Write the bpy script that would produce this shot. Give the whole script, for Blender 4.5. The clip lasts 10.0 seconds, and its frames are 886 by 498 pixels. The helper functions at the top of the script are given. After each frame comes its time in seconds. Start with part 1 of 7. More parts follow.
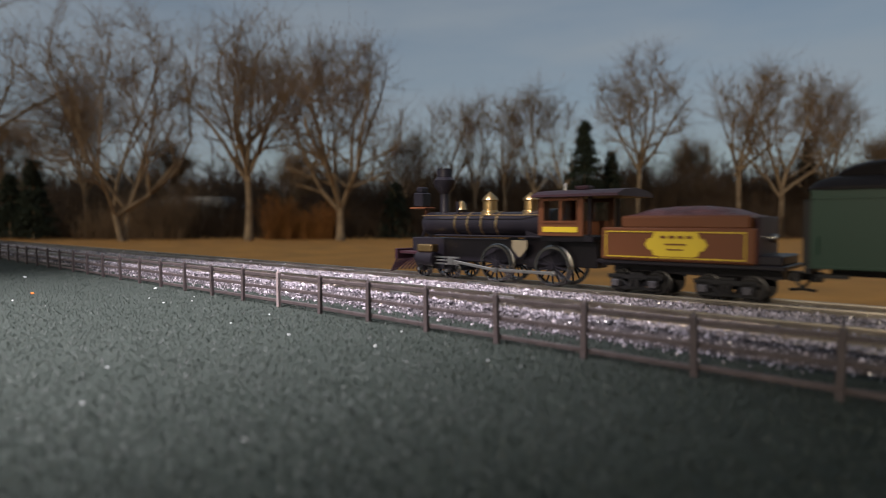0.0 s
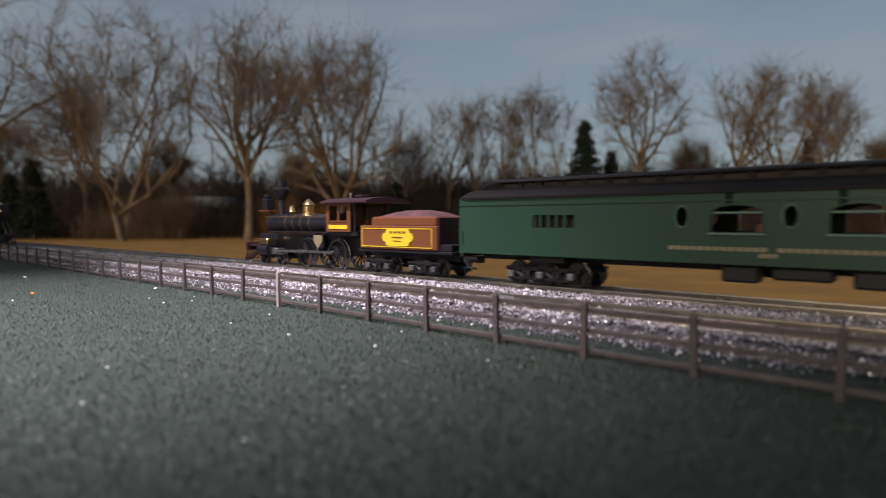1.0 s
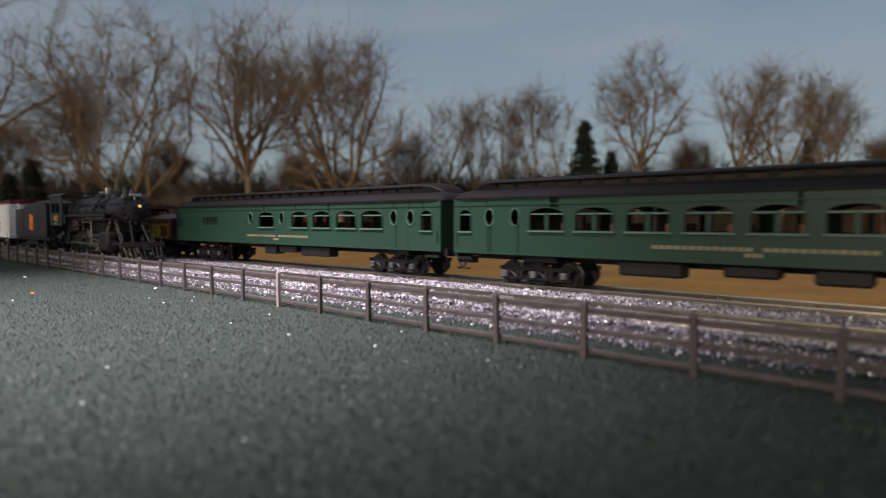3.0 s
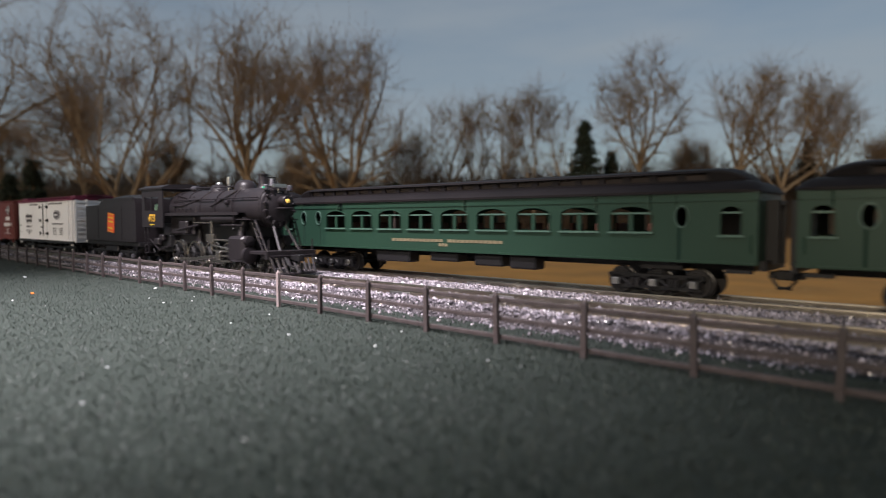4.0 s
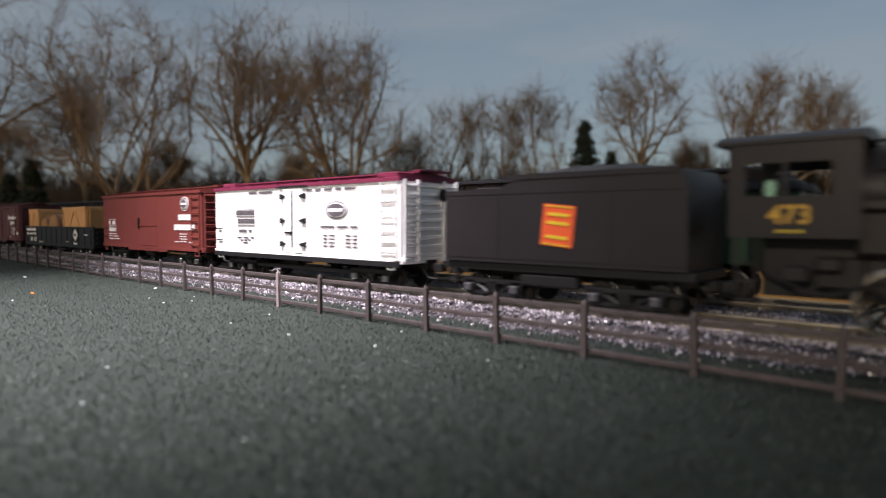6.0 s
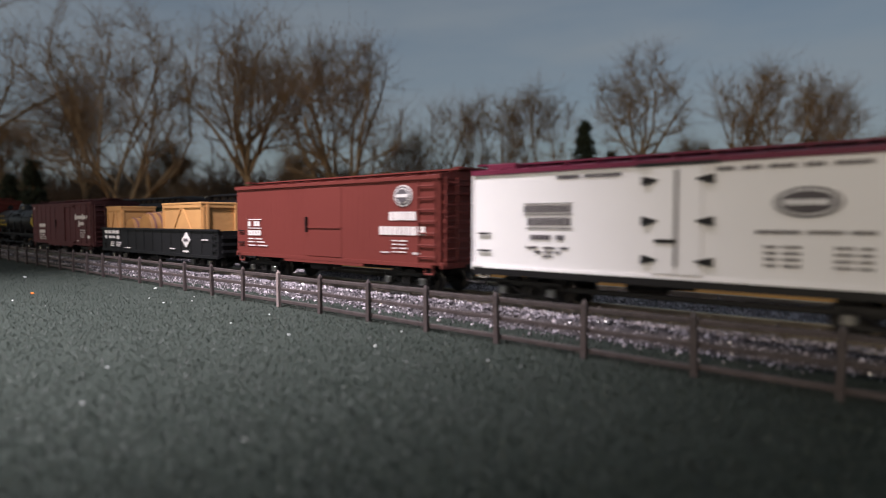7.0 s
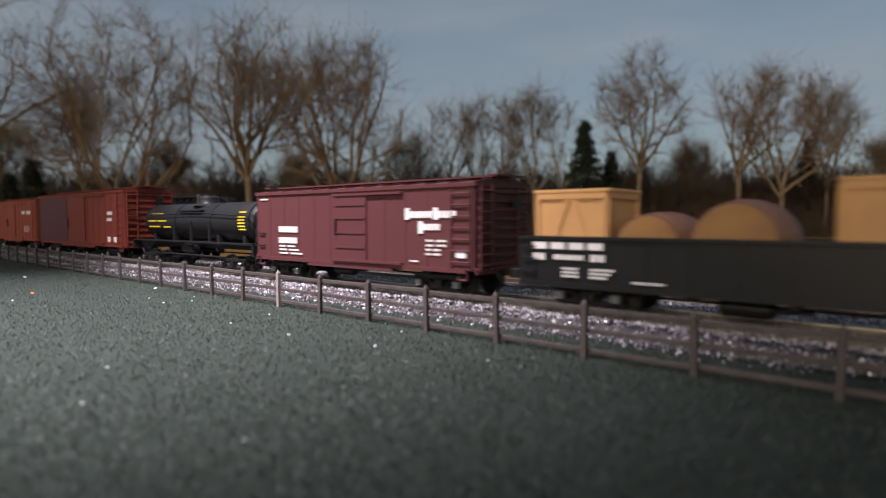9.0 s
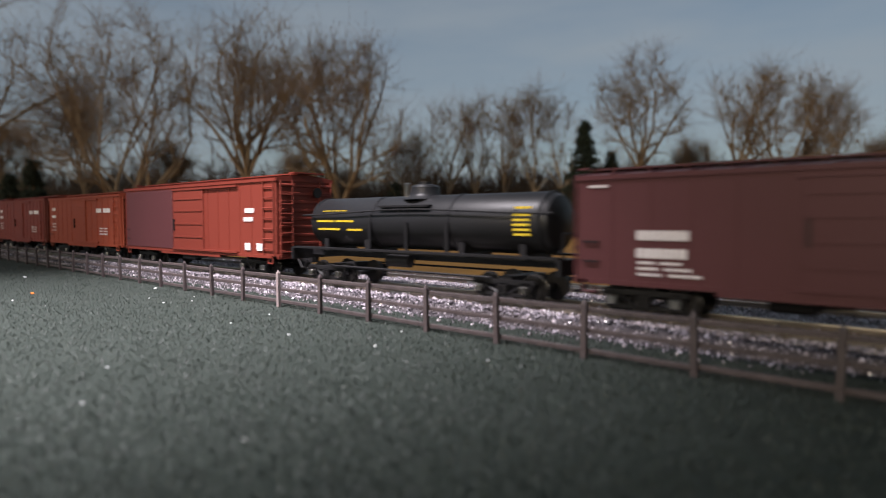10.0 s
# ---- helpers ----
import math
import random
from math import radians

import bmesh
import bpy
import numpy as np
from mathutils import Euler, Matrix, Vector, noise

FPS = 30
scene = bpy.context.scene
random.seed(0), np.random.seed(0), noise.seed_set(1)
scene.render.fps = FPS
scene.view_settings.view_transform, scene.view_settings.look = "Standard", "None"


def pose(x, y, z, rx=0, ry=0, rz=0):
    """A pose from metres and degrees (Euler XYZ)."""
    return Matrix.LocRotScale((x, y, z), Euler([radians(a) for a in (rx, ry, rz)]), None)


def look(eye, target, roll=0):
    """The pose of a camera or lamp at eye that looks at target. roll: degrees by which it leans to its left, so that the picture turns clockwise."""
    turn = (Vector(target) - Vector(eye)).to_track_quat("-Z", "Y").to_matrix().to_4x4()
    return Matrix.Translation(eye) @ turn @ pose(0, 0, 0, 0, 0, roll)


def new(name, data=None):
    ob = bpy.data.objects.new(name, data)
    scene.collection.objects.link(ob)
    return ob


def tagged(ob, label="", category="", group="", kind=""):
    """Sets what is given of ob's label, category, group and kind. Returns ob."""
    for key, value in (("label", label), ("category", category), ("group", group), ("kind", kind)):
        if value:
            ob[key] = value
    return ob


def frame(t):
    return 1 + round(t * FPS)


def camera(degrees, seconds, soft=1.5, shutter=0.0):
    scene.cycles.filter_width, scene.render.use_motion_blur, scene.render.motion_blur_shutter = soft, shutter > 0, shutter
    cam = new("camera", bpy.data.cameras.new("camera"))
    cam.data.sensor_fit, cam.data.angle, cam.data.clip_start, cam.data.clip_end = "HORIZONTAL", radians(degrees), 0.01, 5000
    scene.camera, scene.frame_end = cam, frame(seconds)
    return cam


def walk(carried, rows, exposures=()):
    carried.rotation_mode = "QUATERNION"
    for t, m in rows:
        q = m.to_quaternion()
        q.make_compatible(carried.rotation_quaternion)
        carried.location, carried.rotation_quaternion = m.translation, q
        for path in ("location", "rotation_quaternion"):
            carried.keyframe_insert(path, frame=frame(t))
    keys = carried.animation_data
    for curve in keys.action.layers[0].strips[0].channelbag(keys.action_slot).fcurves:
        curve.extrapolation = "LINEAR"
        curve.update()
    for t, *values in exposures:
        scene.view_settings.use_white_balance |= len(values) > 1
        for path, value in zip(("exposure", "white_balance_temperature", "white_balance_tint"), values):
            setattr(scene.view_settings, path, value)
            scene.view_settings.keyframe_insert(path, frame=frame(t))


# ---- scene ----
# Model railway on a board outdoors. World x runs along both tracks, y away from the camera.
MAT_Z = 1.30                      # top of the green mat
EYE = (0.0, 0.0, MAT_Z + 0.0365)
HEADING = 48.6                    # degrees between the view and the tracks
PITCH = 2.7
FREIGHT_Y, PASSENGER_Y, FENCE_Y = 0.1900, 0.2428, 0.1435   # where each line passes the camera
FREIGHT_YAW, PASSENGER_YAW, FENCE_YAW = 0.45, 0.69, -0.70  # degrees, the lines fan out slightly
RAIL_Z = MAT_Z + 0.0075           # top of the rails

cam = camera(72.0, 10.0, soft=1.0, shutter=0.35)
cam.data.dof.use_dof = True
cam.data.dof.focus_distance = 0.31
cam.data.dof.aperture_fstop = 12.0
VIEW = pose(*EYE, 90 - PITCH, 0, 90 - HEADING)
walk(cam, [(0.0, VIEW), (10.0, VIEW)], [(0.0, -0.25), (1.0, -0.2), (2.5, -0.12), (5.5, -0.1), (6.3, -0.25), (6.8, -0.48), (7.4, -0.54), (7.8, -0.38), (8.5, -0.22), (9.5, -0.15), (10.0, -0.15)])

# ---- light: evening sky, a low sun, and the work lamp over the board ----
world = bpy.data.worlds.new("world")
scene.world = world
world.use_nodes = True
wn = world.node_tree.nodes
sky = wn.new("ShaderNodeTexSky")
sky.sky_type = "NISHITA"
sky.sun_disc = False
sky.sun_elevation = radians(14)
sky.sun_rotation = radians(170)
sky.air_density, sky.dust_density, sky.ozone_density = 1.0, 1.5, 2.0
wn["Background"].inputs["Strength"].default_value = 0.075
# thin high cloud: grey-blue streaks over the clear sky
wl = world.node_tree.links
wco, wmap, wno = wn.new("ShaderNodeTexCoord"), wn.new("ShaderNodeMapping"), wn.new("ShaderNodeTexNoise")
wmap.inputs["Scale"].default_value = (2.0, 2.0, 9.0)
wno.inputs["Scale"].default_value, wno.inputs["Detail"].default_value = 1.6, 5
wra, wmix = wn.new("ShaderNodeMapRange"), wn.new("ShaderNodeMix")
wmix.data_type = "RGBA"
wra.inputs["From Min"].default_value, wra.inputs["From Max"].default_value = 0.3, 0.7
wra.inputs["To Min"].default_value, wra.inputs["To Max"].default_value = 0.45, 0.85
wmix.inputs["B"].default_value = (4.2, 4.8, 5.4, 1)
wl.new(wco.outputs["Generated"], wmap.inputs["Vector"])
wl.new(wmap.outputs["Vector"], wno.inputs["Vector"])
wl.new(wno.outputs["Fac"], wra.inputs["Value"])
wl.new(wra.outputs["Result"], wmix.inputs["Factor"])
wl.new(sky.outputs[0], wmix.inputs["A"])
wl.new(wmix.outputs["Result"], wn["Background"].inputs["Color"])

sun = new("sun", bpy.data.lights.new("sun", "SUN"))
sun.data.energy, sun.data.angle, sun.data.color = 1.2, radians(1.0), (1.0, 0.84, 0.64)
sun.matrix_world = look((1.5, -9, 2.7), (0, 0, 0))
lamp = new("work_lamp_light", bpy.data.lights.new("work_lamp_light", "SPOT"))
lamp.data.energy, lamp.data.color = 68, (1.0, 0.925, 0.985)
lamp.data.spot_size, lamp.data.spot_blend, lamp.data.shadow_soft_size = radians(50), 1.0, 0.03
lamp.matrix_world = look((-0.22, -0.10, 1.84), (-0.265, 0.065, 1.3))

# ---- materials ----
def node_mat(name, colour, colour2=None, scale=40.0, rough=0.6, metal=0.0, bump=0.0, bump_scale=200.0, spec=0.5, spot=None, random_amount=0.0, island=0.0):
    """Principled material: two colours mixed by two sizes of noise, fine relief, and a shift from object to object."""
    m = bpy.data.materials.new(name)
    m.use_nodes = True
    n, l = m.node_tree.nodes, m.node_tree.links
    b = n["Principled BSDF"]
    b.inputs["Roughness"].default_value = rough
    b.inputs["Metallic"].default_value = metal
    b.inputs["Specular IOR Level"].default_value = spec
    co = n.new("ShaderNodeTexCoord")
    a = n.new("ShaderNodeTexNoise")
    a.inputs["Scale"].default_value, a.inputs["Detail"].default_value = scale, 6
    l.new(co.outputs["Object"], a.inputs["Vector"])
    mix = n.new("ShaderNodeMix")
    mix.data_type = "RGBA"
    c2 = colour2 or tuple(c * 0.7 for c in colour)
    mix.inputs["A"].default_value, mix.inputs["B"].default_value = (*colour, 1), (*c2, 1)
    ramp = n.new("ShaderNodeMapRange")
    ramp.inputs["From Min"].default_value, ramp.inputs["From Max"].default_value = 0.35, 0.68
    l.new(a.outputs["Fac"], ramp.inputs["Value"])
    l.new(ramp.outputs["Result"], mix.inputs["Factor"])
    out = mix.outputs["Result"]
    if spot:
        v = n.new("ShaderNodeTexNoise")
        v.inputs["Scale"].default_value, v.inputs["Detail"].default_value = scale * 7, 3
        l.new(co.outputs["Object"], v.inputs["Vector"])
        r2 = n.new("ShaderNodeMapRange")
        r2.inputs["From Min"].default_value, r2.inputs["From Max"].default_value = 0.6, 0.72
        l.new(v.outputs["Fac"], r2.inputs["Value"])
        m2 = n.new("ShaderNodeMix")
        m2.data_type = "RGBA"
        m2.inputs["B"].default_value = (*spot, 1)
        l.new(r2.outputs["Result"], m2.inputs["Factor"])
        l.new(out, m2.inputs["A"])
        out = m2.outputs["Result"]
    if random_amount:
        oi = n.new("ShaderNodeObjectInfo")
        mr = n.new("ShaderNodeMapRange")
        mr.inputs["To Min"].default_value, mr.inputs["To Max"].default_value = 1 - random_amount, 1 + random_amount
        l.new(oi.outputs["Random"], mr.inputs["Value"])
        hs = n.new("ShaderNodeHueSaturation")
        l.new(mr.outputs["Result"], hs.inputs["Value"])
        l.new(out, hs.inputs["Color"])
        out = hs.outputs["Color"]
    if island:
        ge = n.new("ShaderNodeNewGeometry")
        mi = n.new("ShaderNodeMapRange")
        mi.inputs["To Min"].default_value, mi.inputs["To Max"].default_value = 1 - island, 1 + island
        l.new(ge.outputs["Random Per Island"], mi.inputs["Value"])
        hi = n.new("ShaderNodeHueSaturation")
        l.new(mi.outputs["Result"], hi.inputs["Value"])
        l.new(out, hi.inputs["Color"])
        out = hi.outputs["Color"]
    l.new(out, b.inputs["Base Color"])
    if bump:
        t = n.new("ShaderNodeTexNoise")
        t.inputs["Scale"].default_value, t.inputs["Detail"].default_value = bump_scale, 4
        l.new(co.outputs["Object"], t.inputs["Vector"])
        bp = n.new("ShaderNodeBump")
        bp.inputs["Strength"].default_value, bp.inputs["Distance"].default_value = bump, 0.001
        l.new(t.outputs["Fac"], bp.inputs["Height"])
        l.new(bp.outputs["Normal"], b.inputs["Normal"])
    return m


def clear_glass(name):
    m = bpy.data.materials.new(name)
    m.use_nodes = True
    b = m.node_tree.nodes["Principled BSDF"]
    b.inputs["Base Color"].default_value = (0.8, 0.85, 0.85, 1)
    b.inputs["Roughness"].default_value = 0.03
    b.inputs["Transmission Weight"].default_value = 1.0
    b.inputs["IOR"].default_value = 1.45
    return m


def glow(name, colour, strength):
    m = bpy.data.materials.new(name)
    m.use_nodes = True
    b = m.node_tree.nodes["Principled BSDF"]
    b.inputs["Base Color"].default_value = (*colour, 1)
    b.inputs["Emission Color"].default_value = (*colour, 1)
    b.inputs["Emission Strength"].default_value = strength
    return m


M_MAT = node_mat("green_flock_mat", (0.0132, 0.0215, 0.0160), (0.0195, 0.0285, 0.0222), 60, 0.95, bump=1.0, bump_scale=1200, spot=(0.034, 0.045, 0.039))
M_FIELD = node_mat("dry_field_grass", (0.60, 0.275, 0.052), (0.40, 0.185, 0.036), 0.6, 0.95, bump=0.8, bump_scale=9, spot=(0.56, 0.32, 0.09))
M_BALLAST = node_mat("ballast_bed", (0.09, 0.078, 0.085), (0.04, 0.034, 0.038), 300, 0.9, bump=1.0, bump_scale=900)
M_STONE = node_mat("ballast_stone", (0.38, 0.34, 0.375), (0.15, 0.13, 0.15), 120, 0.30, spec=1.0, island=0.9)
M_FIBRE = node_mat("flock_fibre", (0.030, 0.0425, 0.0335), (0.019, 0.0275, 0.0225), 60, 0.6, spec=0.6, island=0.5)
M_RAIL = node_mat("nickel_rail", (0.5, 0.45, 0.38), (0.35, 0.3, 0.25), 60, 0.28, metal=1.0)
M_TIE = node_mat("brown_plastic_tie", (0.05, 0.038, 0.035), (0.03, 0.024, 0.022), 200, 0.7, bump=0.3, bump_scale=900, random_amount=0.2)
M_FENCE = node_mat("brown_plastic_fence", (0.066, 0.050, 0.050), (0.048, 0.036, 0.037), 150, 0.62, bump=0.3, bump_scale=700, random_amount=0.12)
M_FENCE_PALE = node_mat("worn_pale_fence_post", (0.26, 0.21, 0.215), (0.22, 0.18, 0.17), 150, 0.6, bump=0.3, bump_scale=700)
M_BOARD = node_mat("painted_board", (0.05, 0.05, 0.05), (0.035, 0.035, 0.035), 8, 0.8)
M_BARK = node_mat("tree_bark", (0.27, 0.20, 0.125), (0.15, 0.105, 0.066), 1.6, 0.9, bump=0.8, bump_scale=14)
M_TWIG = node_mat("bare_twigs", (0.25, 0.17, 0.10), (0.16, 0.108, 0.064), 0.5, 0.9)
M_BRUSH = node_mat("brown_undergrowth", (0.085, 0.052, 0.029), (0.042, 0.027, 0.016), 0.4, 0.95)
M_RUST = node_mat("rusty_shrub", (0.30, 0.13, 0.03), (0.18, 0.075, 0.02), 0.7, 0.95)
M_PINE = node_mat("dark_conifer", (0.022, 0.034, 0.018), (0.012, 0.018, 0.01), 0.8, 0.9)
M_GREEN = node_mat("coach_green_paint", (0.018, 0.047, 0.031), (0.0155, 0.040, 0.026), 14, 0.42, bump=0.04, bump_scale=500, spec=0.3)
M_BLACK = node_mat("satin_black_paint", (0.013, 0.013, 0.0145), (0.009, 0.009, 0.010), 40, 0.42, bump=0.05, bump_scale=400, spec=0.3)
M_ROOF = node_mat("roof_black_paint", (0.010, 0.0075, 0.0085), (0.006, 0.0048, 0.0055), 50, 0.62, spec=0.18)
M_UNDER = node_mat("black_plastic_underframe", (0.012, 0.0112, 0.0125), (0.008, 0.0075, 0.0085), 60, 0.5, spec=0.3)
M_LOCO = node_mat("loco_grey_black", (0.0185, 0.0152, 0.0172), (0.0130, 0.0106, 0.0122), 30, 0.42, bump=0.06, bump_scale=400, spec=0.3)
M_BROWN = node_mat("tuscan_brown_paint", (0.13, 0.046, 0.018), (0.11, 0.038, 0.015), 20, 0.45, bump=0.05, spec=0.3)
M_OXIDE = node_mat("oxide_red_paint", (0.15, 0.032, 0.027), (0.128, 0.027, 0.023), 16, 0.52, bump=0.05, spec=0.3)
M_MAROON = node_mat("dark_oxide_paint", (0.088, 0.027, 0.030), (0.075, 0.023, 0.026), 16, 0.52, bump=0.05, spec=0.3)
M_REDCAR = node_mat("bright_red_oxide_paint", (0.17, 0.03, 0.019), (0.145, 0.025, 0.016), 16, 0.5, bump=0.05, spec=0.3)
M_ORANGE = node_mat("orange_red_paint", (0.25, 0.048, 0.022), (0.21, 0.04, 0.019), 16, 0.5, bump=0.05, spec=0.3)
M_WHITE = node_mat("white_reefer_paint", (0.86, 0.84, 0.855), (0.80, 0.78, 0.80), 20, 0.5)
M_PLUM = node_mat("maroon_roof_paint", (0.15, 0.02, 0.05), (0.12, 0.016, 0.04), 30, 0.5, spec=0.3)
M_YELLOW = node_mat("yellow_lettering", (0.6, 0.43, 0.02), (0.52, 0.37, 0.02), 50, 0.5)
M_NUMBER = node_mat("amber_number_paint", (0.55, 0.31, 0.03), (0.46, 0.26, 0.025), 50, 0.5)
M_GOLD = node_mat("gold_lettering", (0.20, 0.165, 0.10), (0.16, 0.13, 0.08), 90, 0.5)
M_LETTER = node_mat("white_lettering", (0.72, 0.68, 0.68), (0.62, 0.58, 0.58), 90, 0.55)
M_REDPLATE = node_mat("red_orange_emblem", (0.62, 0.085, 0.018), (0.55, 0.075, 0.018), 40, 0.5)
M_BRASS = node_mat("polished_brass", (0.62, 0.42, 0.2), (0.5, 0.33, 0.15), 60, 0.3, metal=1.0)
M_STEEL = node_mat("bright_steel", (0.55, 0.54, 0.52), (0.42, 0.41, 0.4), 80, 0.3, metal=1.0)
M_RIM = node_mat("greyed_wheel_rim", (0.40, 0.375, 0.34), (0.26, 0.24, 0.22), 80, 0.24, metal=0.95)
M_COAL = node_mat("coal_load", (0.03, 0.028, 0.03), (0.015, 0.014, 0.015), 300, 0.55, bump=1.0, bump_scale=700)
M_CRATE = node_mat("pale_crate_wood", (0.55, 0.29, 0.11), (0.46, 0.235, 0.09), 60, 0.65, bump=0.2, bump_scale=300)
M_BARREL = node_mat("barrel_wood", (0.30, 0.15, 0.045), (0.22, 0.10, 0.035), 80, 0.6, bump=0.2, bump_scale=300)
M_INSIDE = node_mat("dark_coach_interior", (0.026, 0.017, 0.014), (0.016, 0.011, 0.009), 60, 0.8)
M_SEAT = node_mat("maroon_seat_plastic", (0.14, 0.05, 0.035), (0.1, 0.035, 0.025), 60, 0.7)
M_TRIM = node_mat("grey_window_trim", (0.085, 0.15, 0.12), (0.065, 0.12, 0.095), 60, 0.35)
M_CHIP_W = node_mat("white_scenery_crumb", (0.75, 0.78, 0.78), (0.6, 0.62, 0.62), 300, 0.35)
M_CHIP_O = node_mat("orange_scenery_crumb", (0.8, 0.22, 0.03), (0.7, 0.18, 0.03), 300, 0.5)
M_GREYLET = node_mat("dark_grey_lettering", (0.10, 0.09, 0.10), (0.07, 0.06, 0.07), 90, 0.6)
M_HOOP = node_mat("dark_barrel_hoop", (0.16, 0.07, 0.06), (0.12, 0.05, 0.045), 90, 0.5)
M_WHEEL = node_mat("dark_wheel_steel", (0.035, 0.032, 0.033), (0.02, 0.019, 0.02), 90, 0.4, metal=0.4)
M_GREYBOX = node_mat("grey_equipment_paint", (0.075, 0.07, 0.08), (0.05, 0.047, 0.055), 60, 0.45)
M_OLDBLACK = node_mat("violet_black_paint", (0.015, 0.0125, 0.017), (0.010, 0.0085, 0.012), 60, 0.36, spec=0.3)
M_OLDROOF = node_mat("dark_maroon_paint", (0.040, 0.014, 0.020), (0.028, 0.010, 0.015), 60, 0.45, spec=0.3)
M_OLDCOAL = node_mat("moulded_coal", (0.14, 0.055, 0.058), (0.07, 0.028, 0.032), 200, 0.45, bump=1.0, bump_scale=600)
M_BRIGHTRIM = node_mat("polished_tyre", (0.32, 0.31, 0.30), (0.22, 0.215, 0.21), 80, 0.2, metal=1.0)
M_REDLENS = node_mat("red_marker_lens", (0.5, 0.02, 0.02), (0.4, 0.02, 0.02), 80, 0.2)
M_GREENLENS = node_mat("green_marker_lens", (0.02, 0.4, 0.2), (0.02, 0.35, 0.18), 80, 0.2)
M_GLASS = clear_glass("window_glass")
M_FIGURE = node_mat("pale_green_figure_paint", (0.35, 0.6, 0.45), (0.3, 0.5, 0.4), 200, 0.6)
M_LAMP = glow("headlight_glow", (1.0, 0.65, 0.15), 0.45)
M_HOUSE = node_mat("house_siding", (0.3, 0.29, 0.27), (0.22, 0.21, 0.2), 1.2, 0.8)
M_SHINGLE = node_mat("pale_roof_shingle", (0.5, 0.5, 0.5), (0.4, 0.4, 0.4), 2.0, 0.7)


# ---- mesh helpers ----
def bm_box(bm, x0, x1, y0, y1, z0, z1):
    v = [bm.verts.new((x, y, z)) for z in (z0, z1) for y in (y0, y1) for x in (x0, x1)]
    for f in ((0, 2, 3, 1), (4, 5, 7, 6), (0, 1, 5, 4), (2, 6, 7, 3), (0, 4, 6, 2), (1, 3, 7, 5)):
        bm.faces.new([v[i] for i in f])
    return v


def box(x0, x1, y0, y1, z0, z1, bevel=0.0, seg=2):
    bm = bmesh.new()
    bm_box(bm, x0, x1, y0, y1, z0, z1)
    if bevel:
        bmesh.ops.bevel(bm, geom=list(bm.edges), offset=bevel, segments=seg, affect="EDGES", profile=0.5)
    return bm


def boxes(rows, bevel=0.0):
    bm = bmesh.new()
    for r in rows:
        bm_box(bm, *r)
    if bevel:
        bmesh.ops.bevel(bm, geom=list(bm.edges), offset=bevel, segments=1, affect="EDGES")
    return bm


def bm_lathe(bm, profile, axis="x", at=(0, 0, 0), n=20, caps=True):
    """A turned body: profile rows (along, radius) round the axis through at."""
    rings = []
    for a, r in profile:
        ring = []
        for k in range(n):
            c, s = r * math.cos(2 * math.pi * k / n), r * math.sin(2 * math.pi * k / n)
            p = {"x": (a, c, s), "y": (c, a, s), "z": (c, s, a)}[axis]
            ring.append(bm.verts.new((p[0] + at[0], p[1] + at[1], p[2] + at[2])))
        rings.append(ring)
    for r0, r1 in zip(rings, rings[1:]):
        for k in range(n):
            bm.faces.new((r0[k], r0[(k + 1) % n], r1[(k + 1) % n], r1[k]))
    if caps:
        bm.faces.new(rings[0])
        bm.faces.new(rings[-1])
    return bm


def lathe(profile, axis="x", at=(0, 0, 0), n=20):
    bm = bm_lathe(bmesh.new(), profile, axis, at, n)
    bmesh.ops.recalc_face_normals(bm, faces=bm.faces)
    return bm


def bm_rod(bm, a, b, r, n=8, r2=None):
    a, b = Vector(a), Vector(b)
    d = (b - a).normalized()
    u = d.orthogonal().normalized()
    w = d.cross(u)
    r2 = r if r2 is None else r2
    rings = [[bm.verts.new(p + (u * math.cos(2 * math.pi * k / n) + w * math.sin(2 * math.pi * k / n)) * q) for k in range(n)] for p, q in ((a, r), (b, r2))]
    for k in range(n):
        bm.faces.new((rings[0][k], rings[0][(k + 1) % n], rings[1][(k + 1) % n], rings[1][k]))
    bm.faces.new(rings[0][::-1])
    bm.faces.new(rings[1])
    return bm


def rods(rows, n=8):
    bm = bmesh.new()
    for a, b, r in rows:
        bm_rod(bm, a, b, r, n)
    return bm


def extrude_yz(outline, x0, x1):
    """A bar along x with the outline (y, z)."""
    bm = bmesh.new()
    r0 = [bm.verts.new((x0, y, z)) for y, z in outline]
    r1 = [bm.verts.new((x1, y, z)) for y, z in outline]
    n = len(outline)
    for k in range(n):
        bm.faces.new((r0[k], r0[(k + 1) % n], r1[(k + 1) % n], r1[k]))
    bm.faces.new(r0[::-1])
    bm.faces.new(r1)
    bmesh.ops.recalc_face_normals(bm, faces=bm.faces)
    return bm


def extrude_xz(outline, y0, y1):
    bm = bmesh.new()
    r0 = [bm.verts.new((x, y0, z)) for x, z in outline]
    r1 = [bm.verts.new((x, y1, z)) for x, z in outline]
    n = len(outline)
    for k in range(n):
        bm.faces.new((r0[k], r0[(k + 1) % n], r1[(k + 1) % n], r1[k]))
    bm.faces.new(r0[::-1])
    bm.faces.new(r1)
    bmesh.ops.recalc_face_normals(bm, faces=bm.faces)
    return bm


def smooth(me, angle=35):
    me.polygons.foreach_set("use_smooth", [True] * len(me.polygons))
    me.set_sharp_from_angle(angle=radians(angle))


def mesh_of(name, bm, material):
    me = bpy.data.meshes.new(name)
    bmesh.ops.recalc_face_normals(bm, faces=bm.faces)
    bm.to_mesh(me)
    bm.free()
    me.materials.append(material)
    smooth(me)
    return me


